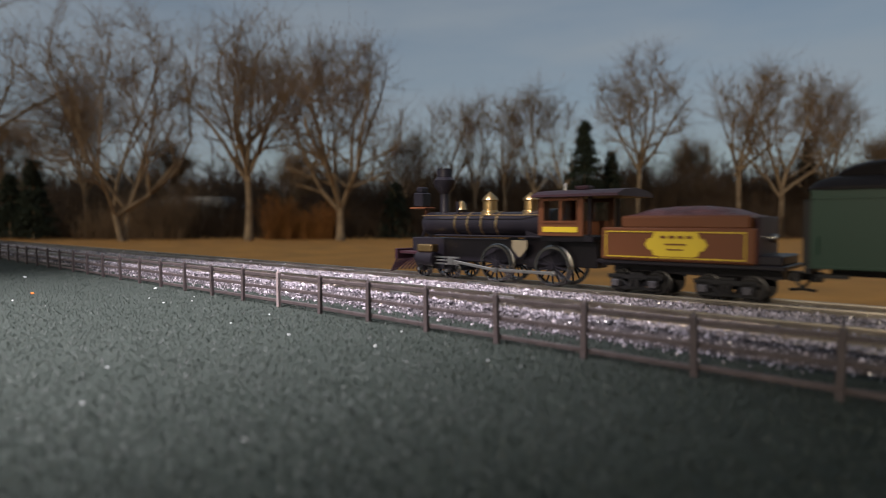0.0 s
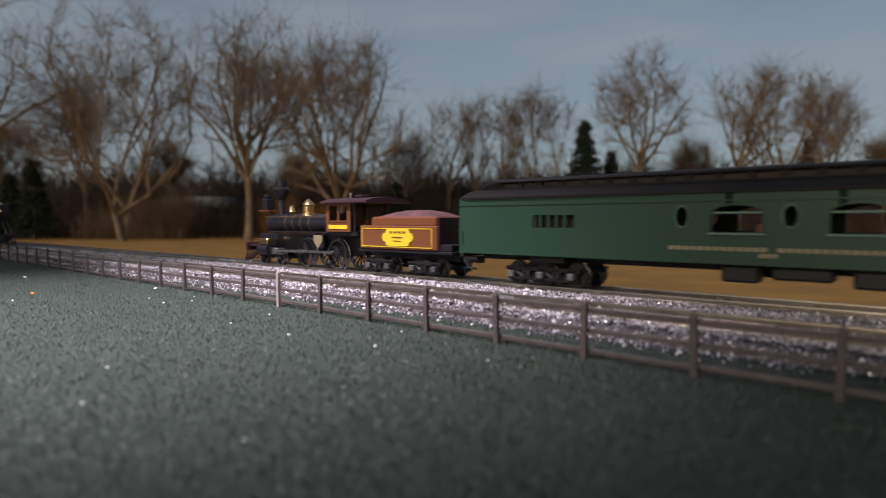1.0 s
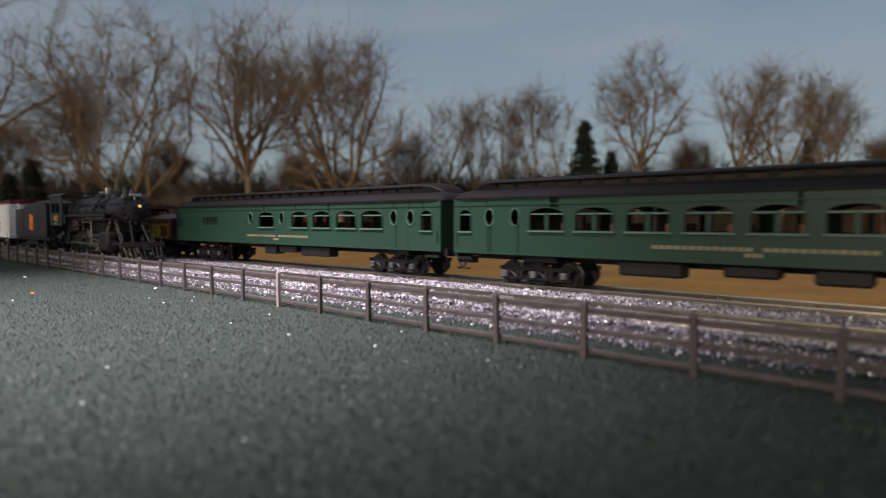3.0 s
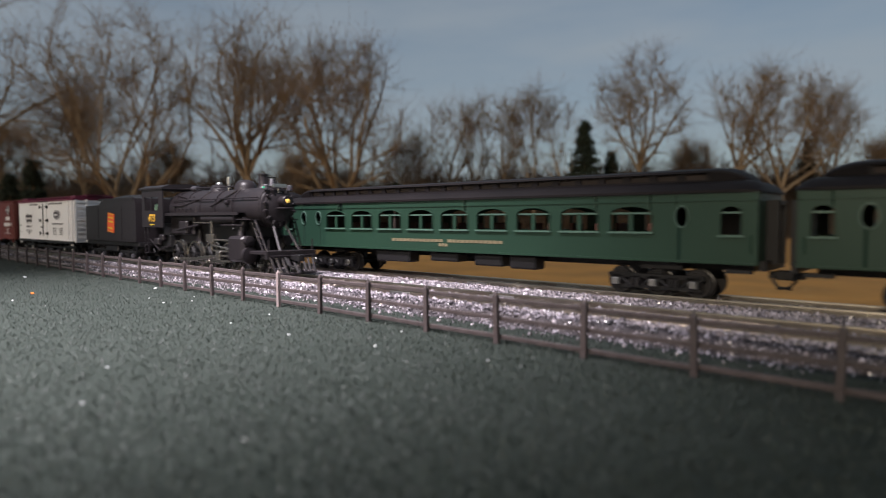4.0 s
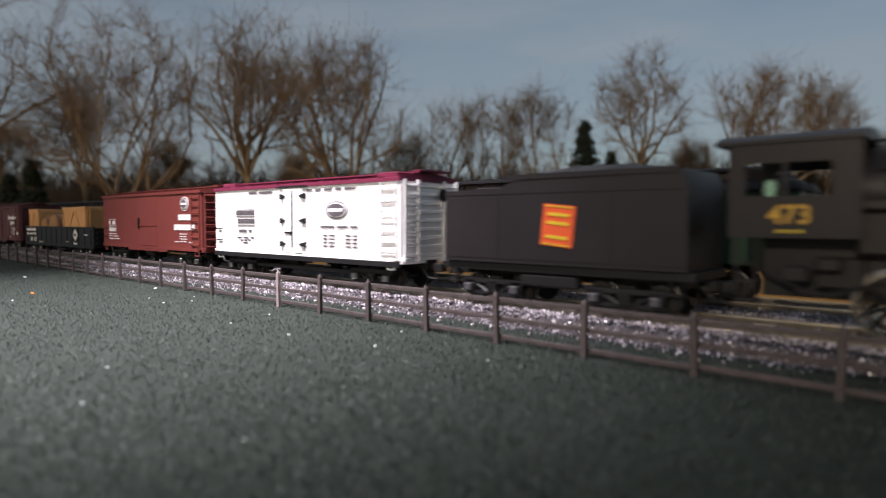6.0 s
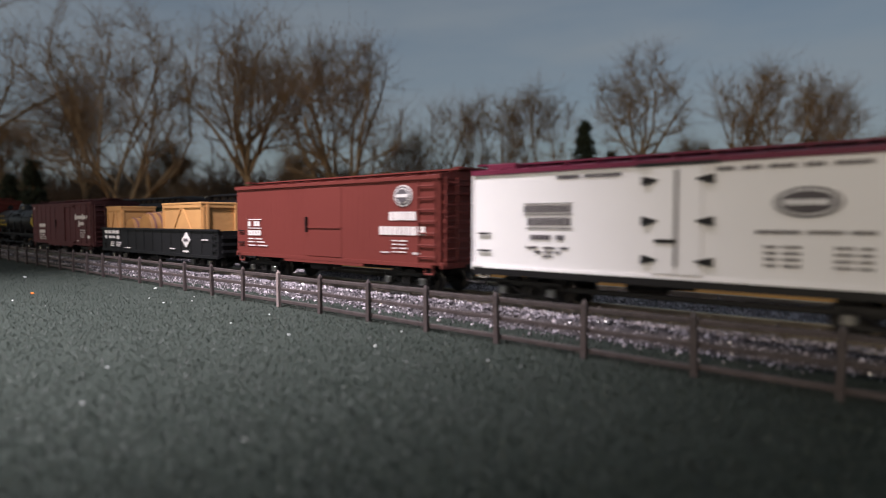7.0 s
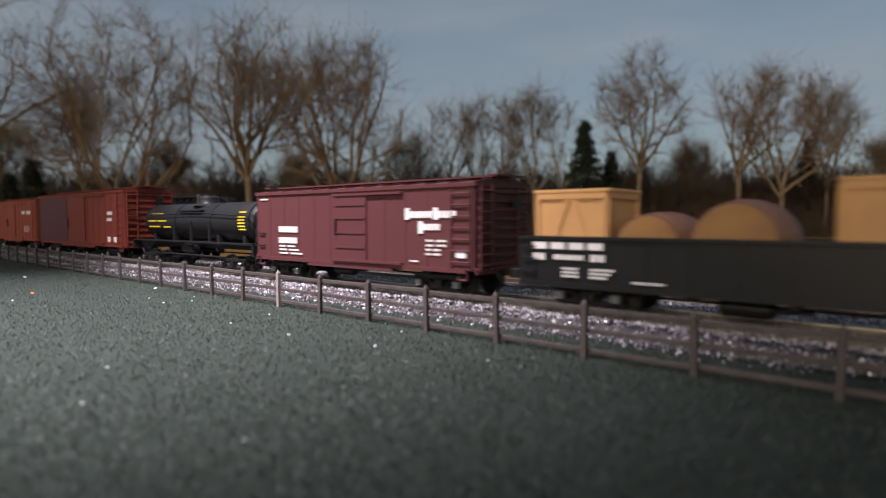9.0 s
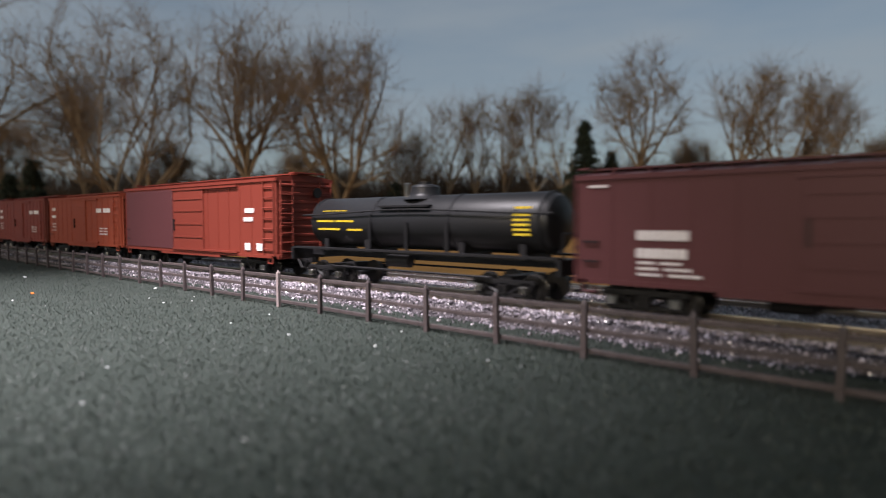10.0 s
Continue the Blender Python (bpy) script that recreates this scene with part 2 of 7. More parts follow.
def part(name, bm, material, parent=None, label=""):
    """One mesh object under a thing or a part."""
    ob = new(name, mesh_of(name, bm, material))
    ob.parent = parent
    return tagged(ob, label)


def again(ob, m, parent=None):
    """One more piece on the same mesh."""
    o = new(ob.name.split(".")[0], ob.data)
    o.parent = parent or ob.parent
    o.matrix_basis = m
    return o


def thing(name, label, category, group=""):
    return tagged(new(name), label, category, group)

# ---- the field and the board ----
def ground_sheet():
    me = bpy.data.meshes.new("ground")
    s = 2500
    me.from_pydata([(-s, -s, 0), (s, -s, 0), (s, s, 0), (-s, s, 0)], [], [(0, 1, 2, 3)])
    me.materials.append(M_FIELD)
    tagged(new("ground", me), "flat field of dry tan winter grass", "field", kind="structure")


def layout_board():
    board = thing("layout_table", "long black-sided table that carries the model railway", "table")
    part("tabletop", box(-3.2, 1.2, -0.5, 0.30, MAT_Z - 0.05, MAT_Z - 0.002), M_BOARD, board)
    for x in (-3.0, -1.0, 1.0):
        for y in (-0.42, 0.22):
            part("leg", box(x - 0.03, x + 0.03, y - 0.03, y + 0.03, 0, MAT_Z - 0.05), M_BOARD, board)


def grass_mat():
    ob = part("grass_mat", box(-3.2, 1.2, -0.5, 0.298, MAT_Z - 0.002, MAT_Z), M_MAT)
    tagged(ob, "grey-green flocked grass mat covering the table", "grass mat", kind="structure")


ground_sheet()
layout_board()
grass_mat()


# ---- tracks, ballast, fence, mat fibres ----
def line_pose(y, yaw, s=0.0, z=0.0):
    """A place s metres along a line that passes the camera at distance y."""
    a = radians(yaw)
    return pose(s * math.cos(a), y + s * math.sin(a), z, 0, 0, yaw)


def track(label, y, yaw):
    t = thing("railway_track", label, "track", "parallel tracks")
    t.matrix_basis = line_pose(y, yaw, 0, RAIL_Z)
    for s in (-1, 1):
        # flat foot, thin web, rounded head
        prof = [(-0.0012, -0.0025), (0.0012, -0.0025), (0.0012, -0.0021), (0.0003, -0.0018), (0.0003, -0.0008), (0.0006, -0.0006), (0.00055, -0.0001), (0.0003, 0), (-0.0003, 0), (-0.00055, -0.0001), (-0.0006, -0.0006), (-0.0003, -0.0008), (-0.0003, -0.0018), (-0.0012, -0.0021)]
        part("rail", extrude_yz([(a + s * 0.00855, b) for a, b in prof], -2.2, 1.0), M_RAIL, t, "bright nickel silver rail")
        for k, x in enumerate((-0.62, -0.395, -0.168, 0.055)):
            part("rail_joiner", box(x + 0.02 * s, x + 0.012 + 0.02 * s, s * 0.00855 - 0.0013, s * 0.00855 + 0.0013, -0.0024, -0.0009, 0.0001, 1), M_STEEL, t)
    first = part("tie", box(-0.0012, 0.0012, -0.0152, 0.0152, -0.0043, -0.00255, 0.0001, 1), M_TIE, t)
    first.matrix_basis = pose(0.2, 0, 0)
    for k in range(1, 230):
        again(first, pose(0.2 - 0.0063 * k, 0, 0, 0, 0, random.uniform(-0.8, 0.8)), t)
    return t


def stones(name, label, rows, seed, size):
    """Loose stones as small dented octahedra in one mesh; rows of (x0, x1, count) with a height profile."""
    rng = np.random.default_rng(seed)
    pts = np.concatenate(rows)
    n = len(pts)
    base = np.array([(1, 0, 0), (-1, 0, 0), (0, 1, 0), (0, -1, 0), (0, 0, 1), (0, 0, -1)], float)
    tri = np.array([(0, 2, 4), (2, 1, 4), (1, 3, 4), (3, 0, 4), (2, 0, 5), (1, 2, 5), (3, 1, 5), (0, 3, 5)])
    shape = base[None] * rng.uniform(0.55, 1.15, (n, 6, 1)) + rng.normal(0, 0.18, (n, 6, 3))
    q = rng.normal(size=(n, 4))
    q /= np.linalg.norm(q, axis=1)[:, None]
    w, x, y, z = q.T
    rot = np.stack([1 - 2 * (y * y + z * z), 2 * (x * y - z * w), 2 * (x * z + y * w), 2 * (x * y + z * w), 1 - 2 * (x * x + z * z), 2 * (y * z - x * w), 2 * (x * z - y * w), 2 * (y * z + x * w), 1 - 2 * (x * x + y * y)], 1).reshape(n, 3, 3)
    r = size * rng.lognormal(0, 0.28, n)
    v = np.einsum("nij,nkj->nki", rot, shape) * r[:, None, None] + pts[:, None, :]
    faces = (tri[None] + 6 * np.arange(n)[:, None, None]).reshape(-1, 3)
    me = bpy.data.meshes.new(name)
    me.from_pydata(v.reshape(-1, 3), [], faces)
    me.materials.append(M_STONE)
    return tagged(new(name, me), label, "ballast", kind="stuff")


def bed_height(y):
    """Ballast height over the mat, across the two tracks: near shoulder, cribs, dip between, far shoulder."""
    xs = [0.1714, 0.1742, 0.182, 0.199, 0.204, 0.2165, 0.229, 0.234, 0.251, 0.259, 0.273]
    zs = [0.0000, 0.0049, 0.0052, 0.0050, 0.0050, 0.0044, 0.0050, 0.0050, 0.0050, 0.0040, 0.0000]
    return np.interp(y, xs, zs)


def fan(x, y):
    """The bed follows the two lines, which fan out slightly along x."""
    near, far = math.tan(radians(FREIGHT_YAW)), math.tan(radians(PASSENGER_YAW))
    k = np.clip((y - FREIGHT_Y) / (PASSENGER_Y - FREIGHT_Y), 0, 1)
    return y + x * (near * (1 - k) + far * k)


def ballast():
    xs, ys = np.linspace(-2.2, 1.0, 161), np.linspace(0.1714, 0.273, 40)
    verts, faces = [], []
    rng = np.random.default_rng(3)
    for x in xs:
        for y in ys:
            verts.append((x, float(fan(x, y)), MAT_Z + float(bed_height(y)) + rng.normal(0, 0.0001)))
    m = len(ys)
    for i in range(len(xs) - 1):
        for j in range(m - 1):
            a = i * m + j
            faces.append((a, a + m, a + m + 1, a + 1))
    me = bpy.data.meshes.new("ballast_bed")
    me.from_pydata(verts, [], faces)
    me.materials.append(M_BALLAST)
    smooth(me, 60)
    tagged(new("ballast_bed", me), "grey ballast bed under both railway tracks", "ballast", kind="structure")
    rows = []
    for x0, x1, n in ((-0.28, 0.10, 72000), (-0.62, -0.28, 46000), (-1.3, -0.62, 30000)):
        x = rng.uniform(x0, x1, n)
        y = rng.uniform(0.1716, 0.274, n)
        z = MAT_Z + bed_height(y) + rng.uniform(-0.0001, 0.0006, n)
        rail = np.minimum.reduce([np.abs(np.abs(y - c) - 0.00855) for c in (FREIGHT_Y, PASSENGER_Y)])
        keep = rail > 0.0016
        rows.append(np.stack([x, fan(x, y), z], 1)[keep])
    # strays at the foot of the near shoulder
    n = 900
    x = rng.uniform(-0.5, 0.08, n)
    y = 0.1724 - np.abs(rng.normal(0, 0.0045, n))
    rows.append(np.stack([x, fan(x, y), np.full(n, MAT_Z + 0.0004)], 1))
    stones("ballast_stones", "loose pale grey ballast stones between the rails", rows, 5, 0.00056)


def fence():
    f = thing("fence", "brown three-rail model fence along the railway ballast", "fence")
    f.matrix_basis = line_pose(FENCE_Y, FENCE_YAW, 0, MAT_Z)
    step, first_x, h, w = 0.02873, -0.0203, 0.0157, 0.00078
    bm = bmesh.new()
    bm_box(bm, -w, w, -w * 0.8, w * 0.8, -0.001, h - 0.0014)
    tip = bm.verts.new((0, 0, h))
    top = [v for v in bm.verts if abs(v.co.z - (h - 0.0014)) < 1e-6]
    top.sort(key=lambda v: math.atan2(v.co.y, v.co.x))
    for k in range(4):
        bm.faces.new((top[k], top[(k + 1) % 4], tip))
    post = part("post", bm, M_FENCE, f)
    rail = part("rail", box(0, step, -0.0005, 0.0003, -0.0007, 0.0007, 0.00015, 1), M_FENCE, f)
    rng = random.Random(4)
    started = False
    for k in range(-4, 46):
        x = first_x - step * k
        m = pose(x, 0, rng.uniform(-0.0002, 0.0002), rng.uniform(-1.2, 1.2), rng.uniform(-1.5, 1.5), 0)
        if k == 7:
            part("post", mesh_copy(post), M_FENCE_PALE, f, "pale bare plastic post").matrix_basis = m
        elif not started:
            post.matrix_basis, started = m, True
        else:
            again(post, m, f)
        for i, z in enumerate((0.0021, 0.0075, 0.0129)):
            m = pose(x - step, 0.0012, z + rng.uniform(-0.0002, 0.0002), 0, rng.uniform(-0.5, 0.5), 0)
            if k == -4 and i == 0:
                rail.matrix_basis = m
            else:
                again(rail, m, f)


def mesh_copy(ob):
    bm = bmesh.new()
    bm.from_mesh(ob.data)
    return bm


CRUMBS = [(-0.2893, 0.1214), (-0.2688, 0.1189), (-0.2792, 0.1380), (-0.3257, 0.1400), (-0.2959, 0.0809), (-0.4539, 0.1138), (-0.1323, 0.042), (-0.1607, 0.0569), (-0.0905, 0.0528), (-0.0946, 0.1249), (-0.1301, 0.118), (-0.1977, 0.1111), (-0.1404, 0.1390), (-0.3504, 0.0907), (-0.3276, 0.0771), (-0.2649, 0.1298), (-0.2044, 0.1309), (-0.1635, 0.1116)]


def mat_fibres():
    """Short flock fibres standing on the mat, and loose scenery crumbs."""
    rng = np.random.default_rng(8)
    n = 230000
    ang = np.radians(rng.uniform(88, 171, n))
    r = 0.07 + 0.75 * rng.uniform(0, 1, n) ** 1.35
    x, y = r * np.cos(ang), r * np.sin(ang)
    keep = y < 0.169
    x, y = x[keep], y[keep]
    n = len(x)
    a = rng.uniform(0, 2 * np.pi, n)
    ln, wd = rng.uniform(0.0004, 0.0012, n), rng.uniform(0.00007, 0.00016, n)
    lean = rng.uniform(0.2, 1.3, n)
    b = rng.uniform(0, 2 * np.pi, n)
    p = np.stack([x, y, np.full(n, MAT_Z - 0.0001)], 1)
    side = np.stack([np.cos(a) * wd, np.sin(a) * wd, np.zeros(n)], 1)
    tip = np.stack([np.cos(b) * np.sin(lean) * ln, np.sin(b) * np.sin(lean) * ln, np.cos(lean) * ln], 1)
    v = np.stack([p - side, p + side, p + side * 0.6 + tip, p - side * 0.6 + tip], 1).reshape(-1, 3)
    me = bpy.data.meshes.new("flock_fibres")
    me.from_pydata(v, [], np.arange(4 * n).reshape(-1, 4))
    me.materials.append(M_FIBRE)
    tagged(new("flock_fibres", me), "short grey-green flock fibres on the grass mat", "grass", kind="stuff")
    spots = CRUMBS
    for k, (cx, cy) in enumerate(spots):
        orange = k == 13
        bm = bmesh.new()
        bmesh.ops.create_icosphere(bm, subdivisions=1, radius=1)
        rr = random.Random(k)
        for vert in bm.verts:
            vert.co *= rr.uniform(0.7, 1.2)
            vert.co.z *= 0.6
        ob = part("crumb", bm, M_CHIP_O if orange else M_CHIP_W, None)
        size = (0.0016 if k in (0, 2) else 0.0011) if math.hypot(cx, cy) > 0.35 else 0.0005 if k != 8 else 0.0004
        ob.matrix_basis = pose(cx, cy, MAT_Z + size * 0.5, 0, 0, 40 * k) @ Matrix.Diagonal((size, size, size, 1))
        tagged(ob, "tiny orange crumb lying on the green mat" if orange else "tiny white crumb lying on the green mat", "scenery crumb", "crumbs on the mat")


track("model railway track with brown ties, nearer the fence", FREIGHT_Y, FREIGHT_YAW)
track("model railway track with brown ties, farther from the fence", PASSENGER_Y, PASSENGER_YAW)
ballast()
fence()
mat_fibres()


# ---- the tree line behind the field ----
FORWARD = Vector((-math.cos(radians(HEADING)), math.sin(radians(HEADING)), 0))
RIGHT = Vector((math.sin(radians(HEADING)), math.cos(radians(HEADING)), 0))


def beyond(side, depth):
    """A place on the field: metres to the right of the view's axis, metres away."""
    return FORWARD * depth + RIGHT * side


def tubes(segs, sides):
    """Tapered tubes (a, b, ra, rb) as arrays of vertices and quads."""
    a = np.array([s[0] for s in segs], float)
    b = np.array([s[1] for s in segs], float)
    ra = np.array([s[2] for s in segs], float)
    rb = np.array([s[3] for s in segs], float)
    d = b - a
    d /= np.linalg.norm(d, axis=1)[:, None] + 1e-9
    ref = np.where(np.abs(d[:, 2:3]) > 0.9, np.array([[1.0, 0, 0]]), np.array([[0, 0, 1.0]]))
    u = np.cross(d, ref)
    u /= np.linalg.norm(u, axis=1)[:, None] + 1e-9
    w = np.cross(d, u)
    rings = []
    for p, r in ((a, ra), (b, rb)):
        for k in range(sides):
            t = 2 * math.pi * k / sides
            rings.append(p + (u * math.cos(t) + w * math.sin(t)) * r[:, None])
    v = np.stack(rings, 1)
    n = len(segs)
    q = np.array([(k, (k + 1) % sides, sides + (k + 1) % sides, sides + k) for k in range(sides)])
    f = (q[None] + (2 * sides) * np.arange(n)[:, None, None]).reshape(-1, 4)
    return v.reshape(-1, 3), f


def tube_mesh(name, segs, sides, material):
    v, f = tubes(segs, sides)
    me = bpy.data.meshes.new(name)
    me.from_pydata(v, [], f)
    me.materials.append(material)
    me.polygons.foreach_set("use_smooth", [True] * len(me.polygons))
    return me


FINE = (1, 1, 2)
CROWN = [10.0, 1.0, 10.0]         # middle height, half width and half height of the crown being grown


def crown_reach(p):
    """Below 1 inside the rounded crown."""
    return math.hypot(p.x, p.y) ** 2 / CROWN[1] ** 2 + (p.z - CROWN[0]) ** 2 / CROWN[2] ** 2


def grow(rng, start, direction, length, radius, level, limbs, twigs, spread, lift, levels):
    """One branch that wanders, tapers and forks; thick pieces go to limbs, thin ones to twigs."""
    p, d = Vector(start), Vector(direction).normalized()
    n = 4 if level < 2 else 3
    kids = []
    for k in range(n):
        step = length / n
        d = (d + Vector((rng.gauss(0, 1), rng.gauss(0, 1), rng.gauss(0, 0.7))) * (0.11 + 0.05 * level) + Vector((0, 0, lift * 0.10))).normalized()
        q = p + d * step
        out = crown_reach(q)
        if out > 1:
            q = p + d * step * 0.3
        r0, r1 = radius * (1 - 0.55 * k / n), radius * (1 - 0.55 * (k + 1) / n)
        (limbs if level < 3 else twigs).append((p, q, max(r0, 0.019), max(r1, 0.015)))
        if level >= 2:
            # fine shoots that fill the crown
            for _ in range(FINE[level - 2] if level < 5 else 2):
                a = p.lerp(q, rng.random())
                e = (d * 0.7 + Vector((rng.gauss(0, 0.6), rng.gauss(0, 0.6), rng.gauss(0.25, 0.5)))) * rng.uniform(0.35, 0.95)
                b = a + e
                twigs.append((a, b, 0.013, 0.009))
                twigs.append((b, b + (e + Vector((rng.gauss(0, 0.3), rng.gauss(0, 0.3), rng.gauss(0.1, 0.3)))) * 0.6, 0.009, 0.006))
        if out < 1 and level < levels and (k > 0 or level > 0):
            for _ in range(1 if level < 2 else rng.choice((1, 1, 2))):
                kids.append((q.copy(), d.copy(), r1, (k + 1) / n))
        p = q
        if out > 1:
            break
    if level < levels:
        for q, dd, r, along in kids:
            side = Vector((rng.gauss(0, 1), rng.gauss(0, 1), rng.gauss(0, 1)))
            side = (side - dd * side.dot(dd)).normalized()
            a = radians(rng.uniform(0.6, 1.25) * spread)
            nd = dd * math.cos(a) + side * math.sin(a)
            grow(rng, q, nd, length * rng.uniform(0.50, 0.72) * (1.2 - 0.4 * along), r * rng.uniform(0.58, 0.80), level + 1, limbs, twigs, spread, lift, levels)
        # the leader goes on
        if crown_reach(p) < 1:
            grow(rng, p, d, length * rng.uniform(0.45, 0.7), radius * 0.55, level + 1, limbs, twigs, spread, lift, levels)


def bare_tree(side, depth, height, trunk, radius, seed, half=3.0, stems=1, spread=56, lift=0.7, lean=0.0, levels=4, label="tall bare winter tree with fine twigs at the field's edge", limbs_n=4):
    rng = random.Random(seed)
    limbs, twigs = [], []
    CROWN[:] = [trunk * 0.55 + height * 0.5, half, (height - trunk * 0.9) * 0.52]
    for s in range(stems):
        base = Vector((rng.uniform(-0.6, 0.6), rng.uniform(-0.4, 0.4), -0.1)) if stems > 1 else Vector((0, 0, -0.1))
        d = Vector((lean + (rng.uniform(-0.25, 0.25) if stems > 1 else 0), rng.uniform(-0.05, 0.05), 1)).normalized()
        p = base
        for k in range(4):
            q = p + (d + Vector((rng.gauss(0, 0.03), rng.gauss(0, 0.03), 0))) * (trunk / 4)
            limbs.append((p, q, radius * (1.25 if k == 0 else 1 - 0.08 * k), radius * (1 - 0.08 * (k + 1))))
            p = q
        rest = height - trunk
        for k in range(limbs_n):
            a = 2 * math.pi * (k + rng.uniform(-0.3, 0.3)) / limbs_n
            tilt = radians(rng.uniform(0.45, 0.9) * spread)
            nd = Vector((math.cos(a) * math.sin(tilt), math.sin(a) * math.sin(tilt), math.cos(tilt)))
            grow(rng, p - d * rng.uniform(0, trunk * 0.25), nd, rest * rng.uniform(0.55, 0.75), radius * rng.uniform(0.45, 0.62), 1, limbs, twigs, spread, lift, levels)
        grow(rng, p, d, rest * 0.55, radius * 0.6, 1, limbs, twigs, spread, lift, levels)
    top = max(s[1].z for s in twigs)
    k = height / top
    fix = lambda segs: [(a * k if a.z > 0 else a, b * k, ra * k, max(rb * k, 0.004)) for a, b, ra, rb in segs]
    t = thing("tree", label, "tree", "trees along the field")
    t.matrix_basis = Matrix.Translation(beyond(side, depth)) @ pose(0, 0, 0, 0, 0, 90 - HEADING)
    for name, segs, sides, m in (("trunk", fix(limbs), 7, M_BARK), ("crown", fix(twigs), 3, M_TWIG)):
        ob = new(name, tube_mesh(name, segs, sides, m))
        ob.parent = t
    return t


def conifer(side, depth, height, width, seed):
    rng = random.Random(seed)
    t = thing("conifer", "dark green conifer with drooping needled branches", "tree", "trees along the field")
    t.matrix_basis = Matrix.Translation(beyond(side, depth))
    ob = new("trunk", tube_mesh("trunk", [((0, 0, -0.1), (0, 0, height * 0.97), 0.16, 0.02)], 6, M_BARK))
    ob.parent = t
    segs = []
    for k in range(int(height * 42)):
        f = rng.random() ** 0.8
        z = height * (0.04 + 0.95 * f)
        r = width * (1 - f) ** 0.95 * rng.uniform(0.55, 1.08) + 0.1
        a = rng.uniform(0, 6.283)
        tip = Vector((math.cos(a) * r, math.sin(a) * r, z - 0.18 * r))
        root = Vector((0, 0, z + 0.1))
        segs.append((root, tip, 0.05, 0.02))
        for _ in range(9):
            p = root.lerp(tip, rng.uniform(0.25, 1))
            q = p + Vector((rng.gauss(0, 0.22), rng.gauss(0, 0.22), rng.gauss(-0.05, 0.14)))
            segs.append((p, q, 0.06, 0.02))
    ob = new("crown", tube_mesh("crown", segs, 3, M_PINE))
    ob.parent = t


def thicket(name, label, side0, side1, depth0, depth1, h0, h1, count, material, seed, thick=0.02):
    """Dense leafless brush: stems that fork into twigs, one object."""
    rng = random.Random(seed)
    segs = []
    for _ in range(count):
        s = rng.uniform(side0, side1)
        p = beyond(s, rng.uniform(depth0, depth1))
        wave = 0.75 + 0.25 * math.sin(s * 0.9 + seed) * math.sin(s * 0.37 + 2)
        h = rng.uniform(h0, h1) * wave
        d = Vector((rng.gauss(0, 0.22), rng.gauss(0, 0.22), 1)).normalized()
        a = p - Vector((0, 0, 0.1))
        for k in range(3):
            b = a + (d + Vector((rng.gauss(0, 0.12), rng.gauss(0, 0.12), 0))) * (h / 3)
            segs.append((a, b, thick * (1.4 - 0.4 * k), thick * (1 - 0.3 * k)))
            for _ in range(3):
                e = Vector((rng.gauss(0, 0.6), rng.gauss(0, 0.6), rng.uniform(0.1, 1)))
                q = a.lerp(b, rng.random())
                segs.append((q, q + e * h * 0.2, thick * 0.6, thick * 0.3))
            a = b
    tagged(new(name, tube_mesh(name, segs, 3, material)), label, "undergrowth", kind="stuff")


def far_house(side, depth):
    h = thing("house", "low grey house with a pale roof behind the trees", "house")
    h.matrix_basis = Matrix.Translation(beyond(side, depth)) @ pose(0, 0, 0, 0, 0, 90 - HEADING)
    part("wall", box(-3.5, 3.5, -2.5, 2.5, 0, 2.6, 0.03, 1), M_HOUSE, h)
    part("roof", extrude_xz([(-3.9, 2.6), (3.9, 2.6), (2.6, 3.6), (-2.6, 3.6)], -2.9, 2.9), M_SHINGLE, h, "pale weathered roof")
    for x in (-1.8, 1.4):
        w = part("window", box(x - 0.5, x + 0.5, -2.53, -2.46, 1.0, 2.0, 0.02, 1), M_LETTER, h)
        part("pane", box(x - 0.42, x + 0.42, -2.545, -2.532, 1.08, 1.92), M_INSIDE, w)


